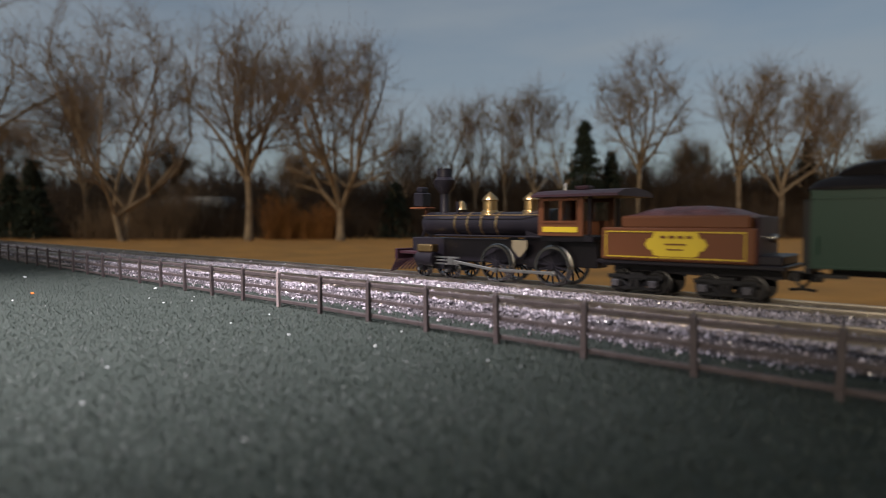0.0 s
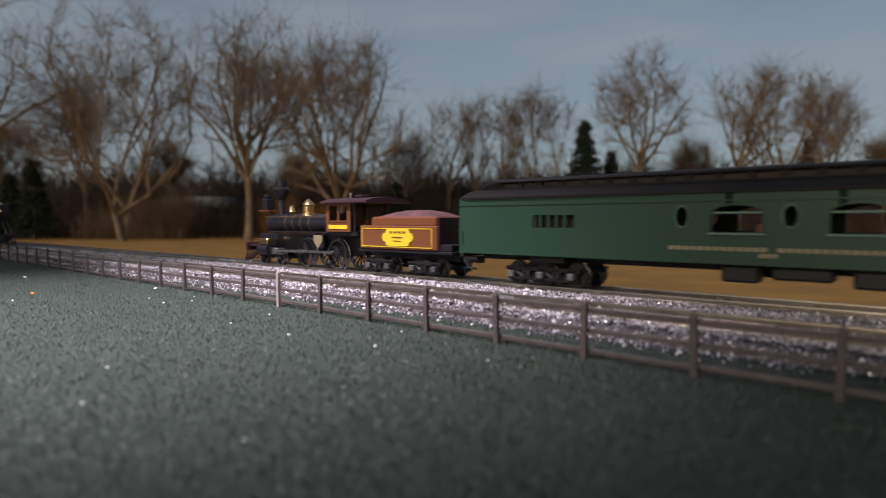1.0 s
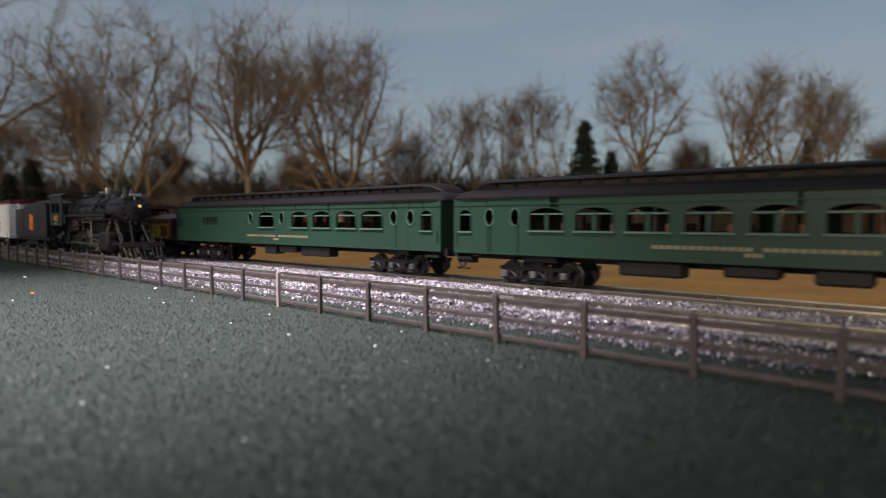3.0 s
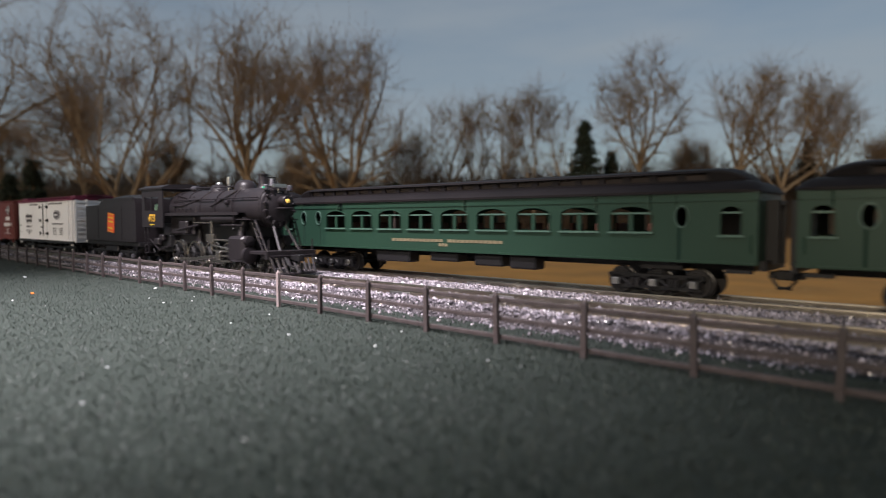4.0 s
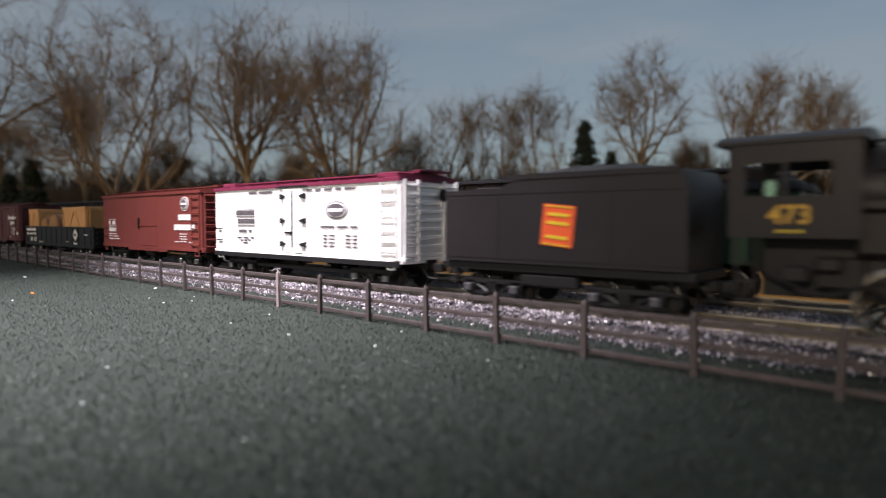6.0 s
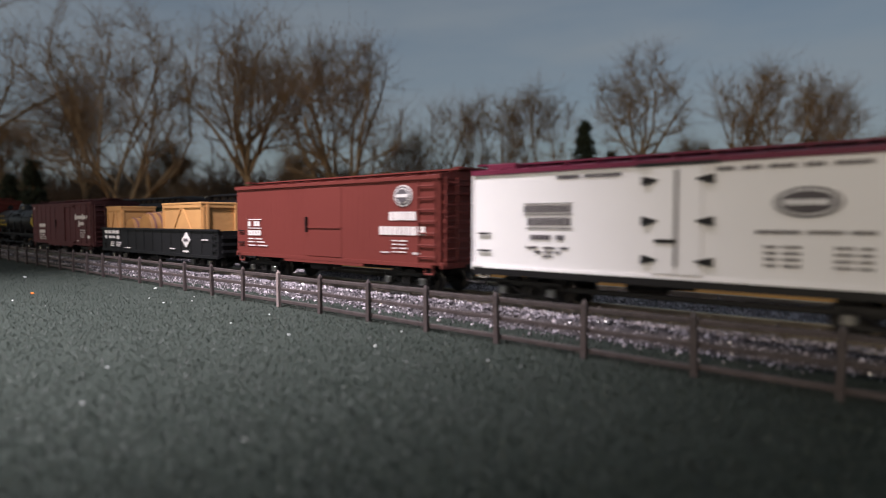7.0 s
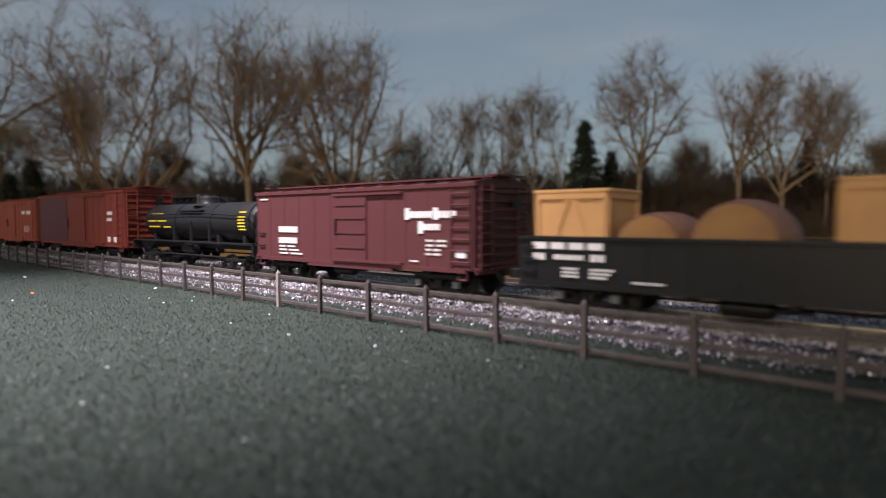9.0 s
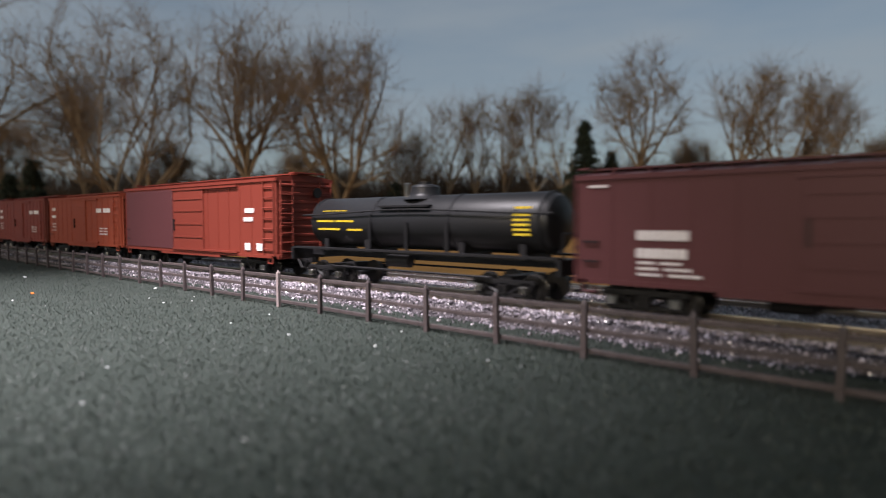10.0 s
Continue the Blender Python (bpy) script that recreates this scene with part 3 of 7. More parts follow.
def plant_tree_line():
    px = 1 / 1079.0
    at = lambda x, d: (x - 784) * px * d
    bare_tree(at(-110, 36), 36, 18.0, 5.0, 0.36, 12, 8.0, spread=60, lift=0.3, limbs_n=3)
    bare_tree(at(205, 39), 39, 16.4, 2.4, 0.24, 22, 5.8, stems=2, spread=54, lift=0.5, limbs_n=3)
    bare_tree(at(150, 46), 46, 13.5, 4.0, 0.20, 23, 3.4, spread=46)
    bare_tree(at(440, 40), 40, 16.6, 5.6, 0.30, 37, 4.4, spread=50, lift=0.7, limbs_n=8)
    bare_tree(at(603, 40), 40, 14.8, 2.8, 0.34, 45, 4.8, spread=54, lift=0.7, limbs_n=7)
    bare_tree(at(705, 50), 50, 10.8, 3.5, 0.20, 46, 2.6, spread=48)
    for k, (x, h) in enumerate(((795, 13.2), (842, 14.0), (893, 14.4), (945, 14.6), (992, 13.0))):
        bare_tree(at(x, 54), 54, h, 4.6, 0.19, 60 + k, 2.1, spread=42, lift=0.9)
    bare_tree(at(1130, 50), 50, 16.2, 6.6, 0.27, 171, 4.0, spread=60, lift=0.5, limbs_n=5)
    bare_tree(at(1225, 58), 58, 11.0, 4.4, 0.2, 72, 2.2, spread=44)
    bare_tree(at(1308, 48), 48, 15.2, 6.0, 0.28, 73, 3.2, spread=54, limbs_n=5)
    bare_tree(at(1382, 46), 46, 14.0, 4.4, 0.30, 74, 4.4, spread=62, lift=0.5, limbs_n=5)
    bare_tree(at(1460, 52), 52, 14.0, 5.0, 0.22, 75, 2.8, spread=46)
    bare_tree(at(1560, 50), 50, 9.6, 3.4, 0.22, 76, 2.4, spread=46)
    bare_tree(at(1640, 46), 46, 11.0, 3.6, 0.24, 77, 3.0, spread=46)
    bare_tree(at(20, 50), 50, 11.5, 3.4, 0.22, 78, 3.4, spread=46)
    bare_tree(at(300, 52), 52, 9.5, 3.2, 0.18, 79, 2.6, spread=46)
    bare_tree(at(520, 54), 54, 9.0, 3.0, 0.18, 80, 2.6, spread=44)
    conifer(at(1033, 50), 50, 9.4, 3.3, 5)
    conifer(at(1080, 53), 53, 7.2, 2.6, 6)
    conifer(at(62, 42), 42, 5.4, 2.0, 7)
    conifer(at(20, 44), 44, 4.6, 2.4, 8)
    conifer(at(700, 45), 45, 4.0, 1.8, 9)
    conifer(at(1425, 56), 56, 8.8, 1.8, 10)
    far_house(at(365, 62), 62)
    thicket("undergrowth", "dense brown leafless brush under the trees", -48, 54, 56, 66, 3.2, 6.6, 6400, M_BRUSH, 1, 0.035)
    thicket("undergrowth", "dense brown leafless brush under the trees", -40, 44, 44, 51, 1.2, 4.2, 3800, M_BRUSH, 2, 0.022)
    thicket("undergrowth", "far brown woods behind the field", -70, 80, 68, 82, 6.0, 10.0, 6500, M_BRUSH, 3, 0.07)
    thicket("undergrowth", "brown leafless brush at the wood's edge", at(1015, 55), at(1600, 55), 52, 58, 4.6, 8.2, 1900, M_BRUSH, 11, 0.026)
    thicket("undergrowth", "brown leafless brush at the wood's edge", at(630, 57), at(1015, 57), 55, 60, 3.2, 6.6, 1100, M_BRUSH, 12, 0.026)
    thicket("rusty_shrub", "rust-orange leafless shrub at the wood's edge", at(475, 43), at(590, 43), 42, 45, 2.0, 4.2, 520, M_RUST, 4, 0.022)
    thicket("rusty_shrub", "tan leafless shrub at the wood's edge", at(140, 43), at(330, 43), 42, 46, 2.0, 5.0, 700, M_TWIG, 5, 0.016)


plant_tree_line()


# ---- rolling stock: origin at the rear end on the rail heads, x towards the right of the tracks, -y the near side ----
def panel_text(name, x0, x1, z0, z1, y, count, material, parent, gaps=(), seed=0, label=""):
    """Unreadable or company lettering as a row of plain upright bars, proud of the side."""
    bm = bmesh.new()
    rng = random.Random(seed)
    step = (x1 - x0) / count
    for k in range(count):
        if k in gaps:
            continue
        a, b = x0 + step * k, x0 + step * (k + 0.78)
        bm_box(bm, a, b, y - 0.00012, y + 0.0001, z0, z1)
    return part(name, bm, material, parent, label)


def disc(name, x, z, r, y, material, parent, rx=None, label="", n=28):
    bm = bmesh.new()
    rx = rx or r
    o = [(x + rx * math.cos(2 * math.pi * k / n), z + r * math.sin(2 * math.pi * k / n)) for k in range(n)]
    f = extrude_xz(o, y - 0.00012, y + 0.0001)
    return part(name, f, material, parent, label)


def wheelset_mesh(r=0.0048):
    bm = bmesh.new()
    for s in (-1, 1):
        prof = [(0.0070, r * 0.95), (0.0070, r + 0.0006), (0.0076, r + 0.0006), (0.0078, r), (0.0096, r * 0.985), (0.0096, r * 0.82), (0.0091, r * 0.78), (0.0091, r * 0.34), (0.0099, r * 0.3), (0.0099, r * 0.12)]
        bm_lathe(bm, [(s * a, q) for a, q in prof], "y", n=18)
    bm_lathe(bm, [(-0.007, 0.001), (0.007, 0.001)], "y", n=8)
    bmesh.ops.recalc_face_normals(bm, faces=bm.faces)
    return bm


def truck(parent, x, wheels, base, under=M_UNDER, shine=M_STEEL, zc=0.0048, wr=0.0048):
    """A bogie: two side frames with arched bars, springs, bolster, journal boxes and wheelsets."""
    n = wheels
    xs = [base * (k / (n - 1) - 0.5) for k in range(n)]
    bm = bmesh.new()
    e = base / 2 + 0.0035
    for s in (-1, 1):
        y0, y1 = (s * 0.0118, s * 0.0136)
        y0, y1 = min(y0, y1), max(y0, y1)
        bm_box(bm, -e, e, y0, y1, zc + 0.0016, zc + 0.0032)
        bm_box(bm, -e + 0.001, e - 0.001, y0 + 0.0004, y1 - 0.0002, zc - 0.0026, zc - 0.0014)
        for k in range(n - 1):
            m = (xs[k] + xs[k + 1]) / 2
            g = (xs[k + 1] - xs[k]) / 2
            bm_box(bm, m - 0.0022, m + 0.0022, y0, y1 + s * 0.0002, zc - 0.0022, zc + 0.0020)
            for q in (-1, 1):
                bm_rod(bm, (m + q * 0.002, (y0 + y1) / 2, zc - 0.0022), (m + q * (g - 0.001), (y0 + y1) / 2, zc + 0.0020), 0.0007, 6)
                bm_rod(bm, (m + q * 0.0012, s * 0.0139, zc - 0.0014), (m + q * 0.0012, s * 0.0139, zc + 0.0014), 0.0008, 8)
        for xx in xs:
            bm_box(bm, xx - 0.0022, xx + 0.0022, y0, y1 + s * 0.0003, zc - 0.0012, zc + 0.0024)
    bm_box(bm, -0.0028, 0.0028, -0.0118, 0.0118, zc + 0.0012, zc + 0.0042)
    t = part("truck", bm, under, parent)
    t.matrix_basis = pose(x, 0, 0)
    for xx in xs:
        for s in (-1, 1):
            part("journal_box", box(xx - 0.0015, xx + 0.0015, s * 0.0147 - 0.0008, s * 0.0147 + 0.0008, zc - 0.0014, zc + 0.0013, 0.0003, 1), shine, t)
    first = part("wheelset", wheelset_mesh(wr), M_WHEEL, t)
    first.matrix_basis = pose(xs[0], 0, wr)
    for xx in xs[1:]:
        again(first, pose(xx, 0, wr), t)
    return t


def coupler(parent, x, way, z=0.0095):
    bm = boxes([(min(x, x + way * 0.006), max(x, x + way * 0.006), -0.0013, 0.0013, z - 0.0012, z + 0.0012), (min(x + way * 0.005, x + way * 0.0092), max(x + way * 0.005, x + way * 0.0092), -0.0026, 0.0016, z - 0.0017, z + 0.0017)], 0.0003)
    part("coupler", bm, M_UNDER, parent)
    part("air_hose", rods([((x + way * 0.001, -0.005, z), (x + way * 0.004, -0.005, z - 0.004), 0.0005), ((x + way * 0.004, -0.005, z - 0.004), (x + way * 0.008, -0.004, z - 0.0045), 0.0005)]), M_UNDER, parent)


def ladder(parent, x, y, z0, z1, material, n=7, along="x", w=0.0045):
    rows = []
    for k in range(n):
        z = z0 + (z1 - z0) * (k + 0.5) / n
        if along == "x":
            rows += [((x - w, y - 0.0008, z), (x + w, y - 0.0008, z), 0.00032)]
        else:
            rows += [((x, y - w, z), (x, y + w, z), 0.00038)]
    for q in (-1, 1):
        if along == "x":
            rows += [((x + q * w, y - 0.0006, z0), (x + q * w, y - 0.0006, z1), 0.00034)]
        else:
            rows += [((x, y + q * w, z0), (x, y + q * w, z1), 0.0004)]
    part("ladder", rods(rows, 6), material, parent)


def grab_irons(parent, xs, zs, y, w=0.0022, material=M_UNDER):
    bm = boxes([(-w, w, -0.0010, -0.0005, -0.0003, 0.0003), (-w - 0.0003, -w + 0.0003, -0.0010, 0.0002, -0.0003, 0.0003), (w - 0.0003, w + 0.0003, -0.0010, 0.0002, -0.0003, 0.0003)])
    first = part("grab_iron", bm, material, parent)
    spots = [(x, z) for x in xs for z in zs]
    first.matrix_basis = pose(spots[0][0], y, spots[0][1])
    for x, z in spots[1:]:
        again(first, pose(x, y, z))


def boxcar(label, length, paint, roof_paint, sill, eave, width=0.0170, door=(0.40, 0.585), door_open=0.0, ribs=0, kind_name="boxcar", board_sided=False, tracks=True, group="freight cars", end_paint=None, door_paint=None, relief=0.0008):
    c = thing(kind_name, label, "freight car", group)
    L, w = length, width
    end_paint = end_paint or paint
    part("body", box(0, L, -w, w, sill, eave, 0.0003, 1), paint, c)
    # roof: low peak with overhang, panel ribs and a running board
    o = [(-w - 0.0007, eave - 0.0006), (-w - 0.0007, eave + 0.0008), (0, eave + 0.0030), (w + 0.0007, eave + 0.0008), (w + 0.0007, eave - 0.0006)]
    roof = part("roof", extrude_yz(o, -0.0006, L + 0.0006), roof_paint, c)
    n = 12
    for k in range(n + 1):
        x = L * k / n
        part("roof_rib", extrude_yz([(-w - 0.0008, eave + 0.0007), (-w - 0.0008, eave + 0.0012), (0, eave + 0.0035), (w + 0.0008, eave + 0.0012), (w + 0.0008, eave + 0.0007), (0, eave + 0.0029)], x - 0.0004, x + 0.0004), roof_paint, roof)
    part("running_board", boxes([(-0.002, L + 0.002, y - 0.0013, y + 0.0013, eave + 0.0034, eave + 0.0040) for y in (-0.0029, 0.0, 0.0029)]), roof_paint, roof)
    cleat = part("running_board_cleat", box(-0.0004, 0.0004, -0.004, 0.004, eave + 0.0026, eave + 0.0035), roof_paint, roof)
    cleat.matrix_basis = pose(L * 0.5 / n, 0, 0)
    for k in range(1, n):
        again(cleat, pose(L * (k + 0.5) / n, 0, 0))
    # corrugated ends
    for x, s in ((0, -1), (L, 1)):
        m = 9
        rib = part("end_rib", box(-0.0005, 0.0005, -w + 0.0016, w - 0.0016, -0.0008, 0.0008, 0.0003, 1), end_paint, c)
        for k in range(m):
            at_k = pose(x + s * 0.0004, 0, sill + (eave - sill) * (k + 0.6) / (m + 0.2))
            if k:
                again(rib, at_k)
            else:
                rib.matrix_basis = at_k
        ladder(c, x + s * 0.0016, -w + 0.005, sill, eave, end_paint, 8, "y", 0.0035)
        ladder(c, x + s * 0.0016, w - 0.005, sill, eave, end_paint, 8, "y", 0.0035)
        bw = part("brake_wheel", bm_lathe(bmesh.new(), [(-0.0003, 0.0026), (0.0003, 0.0026)], "x", (x + s * 0.0028, 0.006, eave - 0.006), 16), M_UNDER, c)
        part("end_sill", box(min(x, x + s * 0.0012), max(x, x + s * 0.0012), -w, w, sill - 0.0012, sill + 0.0012, 0.0002, 1), end_paint, c)
        part("roof_step", box(min(x, x + s * 0.0042), max(x, x + s * 0.0042), -w * 0.55, w * 0.55, eave + 0.0034, eave + 0.0040), roof_paint, c)
    # sides
    for s in (-1, 1):
        y = s * w
        a, b = L * door[0], L * door[1]
        shift = door_open * L
        if door[1] > door[0]:
            dp = part("door", box(a + shift, b + shift, min(y, y + s * relief), max(y, y + s * relief), sill + 0.0010, eave - 0.0018, 0.00012, 1), door_paint or paint, c)
            for f in (0.22, 0.42, 0.62, 0.8) if relief > 0.0005 else (0.42,):
                z = sill + (eave - sill) * f
                part("door_rib", box(a + shift + 0.0006, b + shift - 0.0006, min(y + s * relief, y + s * (relief + 0.0004)), max(y + s * relief, y + s * (relief + 0.0004)), z - 0.0004, z + 0.0004), door_paint or paint, dp)
            part("door_handle", box(a + shift + 0.0012, a + shift + 0.0018, min(y, y + s * 0.0017), max(y, y + s * 0.0017), sill + 0.012, sill + 0.019), M_UNDER, dp)
            if tracks:
                for z in (eave - 0.0019, sill + 0.0012):
                    part("door_track", box(a - 0.001, b + (b - a) * 1.02, min(y, y + s * 0.0013), max(y, y + s * 0.0013), z - 0.0005, z + 0.0005), paint, c)
        seams = ribs or 10
        t = 0.00035 if seams < 30 else 0.00010
        proud = 0.0002 if seams < 30 else 0.00005
        seam = part("side_seam", box(-t, t, min(0, s * proud), max(0, s * proud), sill + 0.0008, eave - 0.001), paint, c)
        for k in range(seams + 1):
            x = min(max(L * k / seams, 0.0006), L - 0.0006)
            if k == 0:
                seam.matrix_basis = pose(x, y, 0)
            elif not door[0] * L < x < door[1] * L:
                again(seam, pose(x, y, 0))
        part("side_sill", boxes([(0.004, L - 0.004, min(y, y + s * 0.0005), max(y, y + s * 0.0005), sill - 0.0009, sill + 0.0006), (L * 0.3, L * 0.7, min(y, y + s * 0.0004), max(y, y + s * 0.0004), sill - 0.0022, sill - 0.0006)]), paint, c)
    ladder(c, L - 0.0062, -w, sill + 0.001, eave - 0.001, paint, 7)
    grab_irons(c, (0.0050,), (sill + 0.006, sill + 0.012), -w)
    for x in (0.004, L - 0.006):
        part("stirrup_step", rods([((x - 0.002, -w + 0.0004, sill), (x - 0.002, -w + 0.0004, sill - 0.0035), 0.00035), ((x + 0.002, -w + 0.0004, sill), (x + 0.002, -w + 0.0004, sill - 0.0035), 0.00035), ((x - 0.002, -w + 0.0004, sill - 0.0035), (x + 0.002, -w + 0.0004, sill - 0.0035), 0.0004)], 6), paint, c)
    underframe(c, L, sill)
    return c


def underframe(c, L, sill, rigging=True):
    part("centre_sill", boxes([(-0.002, L + 0.002, -0.003, 0.003, 0.0085, sill), *[(L * f - 0.001, L * f + 0.001, -0.015, 0.015, sill - 0.0022, sill) for f in (0.17, 0.34, 0.5, 0.66, 0.83)]]), M_UNDER, c)
    if rigging:
        part("brake_cylinder", lathe([(L * 0.38, 0.0005), (L * 0.38, 0.0028), (L * 0.46, 0.0028), (L * 0.47, 0.001), (L * 0.52, 0.0006)], "x", (0, -0.008, sill - 0.0035), 12), M_UNDER, c)
        part("brake_rod", rods([((L * 0.2, -0.007, sill - 0.003), (L * 0.8, -0.007, sill - 0.003), 0.0004)], 6), M_UNDER, c)
    for x, s in ((L * 0.145, -1), (L * 0.855, 1)):
        truck(c, x, 2, 0.0194)
    coupler(c, 0, -1)
    coupler(c, L, 1)


def lettering_row(c, x0, x1, z, h, y, count, material, gaps=(), label=""):
    return panel_text("lettering", x0, x1, z - h / 2, z + h / 2, y, count, material, c, gaps, int(x0 * 1e5), label)


def red_boxcar():
    L = 0.143
    c = boxcar("oxide-red wooden boxcar with white lettering and round emblem", L, M_OXIDE, M_OXIDE, 0.0116, 0.0454, door=(0.42, 0.60), ribs=40, tracks=False, relief=0.0003)
    y = -0.0173
    disc("emblem", 0.1238, 0.0387, 0.0043, y, M_LETTER, c, 0.0050, "round white emblem ring")
    disc("emblem_ring", 0.1238, 0.0387, 0.0038, y - 0.0002, M_GREYLET, c, 0.0044)
    disc("emblem_inner_ring", 0.1238, 0.0387, 0.0031, y - 0.0004, M_LETTER, c, 0.0036)
    disc("emblem_centre", 0.1238, 0.0387, 0.0027, y - 0.0006, M_GREYLET, c, 0.0031)
    part("emblem_band", box(0.1206, 0.1270, y - 0.0009, y - 0.0007, 0.0381, 0.0393), M_LETTER, c)
    lettering_row(c, 0.1160, 0.1313, 0.0307, 0.0034, y, 6, M_LETTER)
    lettering_row(c, 0.1102, 0.1362, 0.0248, 0.0034, y, 10, M_LETTER)
    for k, z in enumerate((0.0208, 0.0193, 0.0178, 0.0163)):
        lettering_row(c, 0.1175, 0.1262 - 0.0008 * (k % 2), z, 0.0005, y, 9, M_LETTER, (3,))
    lettering_row(c, 0.111, 0.116, 0.0160, 0.0005, y, 6, M_LETTER)
    lettering_row(c, 0.129, 0.133, 0.0160, 0.0008, y, 5, M_LETTER)
    lettering_row(c, 0.0111, 0.0222, 0.0272, 0.0024, y, 4, M_LETTER, (1,))
    lettering_row(c, 0.0111, 0.0232, 0.0226, 0.0026, y, 5, M_LETTER)
    part("lettering_rule", boxes([(0.0111, 0.0232, y - 0.0001, y + 0.0001, z, z + 0.0004) for z in (0.0292, 0.0248)]), M_LETTER, c)
    for z in (0.0196, 0.0180, 0.0162):
        lettering_row(c, 0.0111, 0.0240 + (0.0196 - z) * 1.4, z, 0.0006, y, 10, M_LETTER, (4,))
    return c


def plate_boxcar():
    L = 0.1405
    c = boxcar("dark maroon steel boxcar with white lettering and ribbed door", L, M_MAROON, M_MAROON, 0.0104, 0.0419, door=(0.443, 0.591), ribs=12)
    y = -0.0174
    lettering_row(c, 0.0196, 0.0350, 0.0246, 0.0028, y, 9, M_LETTER)
    lettering_row(c, 0.0196, 0.0345, 0.0194, 0.0028, y, 10, M_LETTER)
    for z in (0.0166, 0.0149, 0.0132):
        lettering_row(c, 0.0200, 0.0385 - (z - 0.0132) * 1.6, z, 0.0008, y, 10, M_LETTER, (4,))
    lettering_row(c, 0.004, 0.0105, 0.0393, 0.0007, y, 7, M_LETTER)
    lettering_row(c, 0.1085, 0.1205, 0.0312, 0.0026, y, 5, M_LETTER)
    lettering_row(c, 0.1232, 0.1325, 0.0312, 0.0026, y, 4, M_LETTER)
    part("lettering_initial", boxes([(0.1058, 0.1082, y - 0.0001, y + 0.0001, 0.0292, 0.0338), (0.1208, 0.1230, y - 0.0001, y + 0.0001, 0.0292, 0.0338), (0.1130, 0.1154, y - 0.0001, y + 0.0001, 0.0238, 0.0286)]), M_LETTER, c, "tall white initials")
    lettering_row(c, 0.1157, 0.1245, 0.0264, 0.0024, y, 4, M_LETTER)
    for k, z in enumerate((0.0212, 0.0194, 0.0177, 0.0160)):
        lettering_row(c, 0.1170, 0.1245 + 0.003 * (k < 2), z, 0.0008, y, 8, M_LETTER, (3,))
    lettering_row(c, 0.1085, 0.1130, 0.0130, 0.0006, y, 5, M_LETTER)
    part("notice_plate", box(0.1322, 0.1368, y - 0.0003, y, 0.0152, 0.0175), M_LETTER, c, "small white notice plate")
    return c


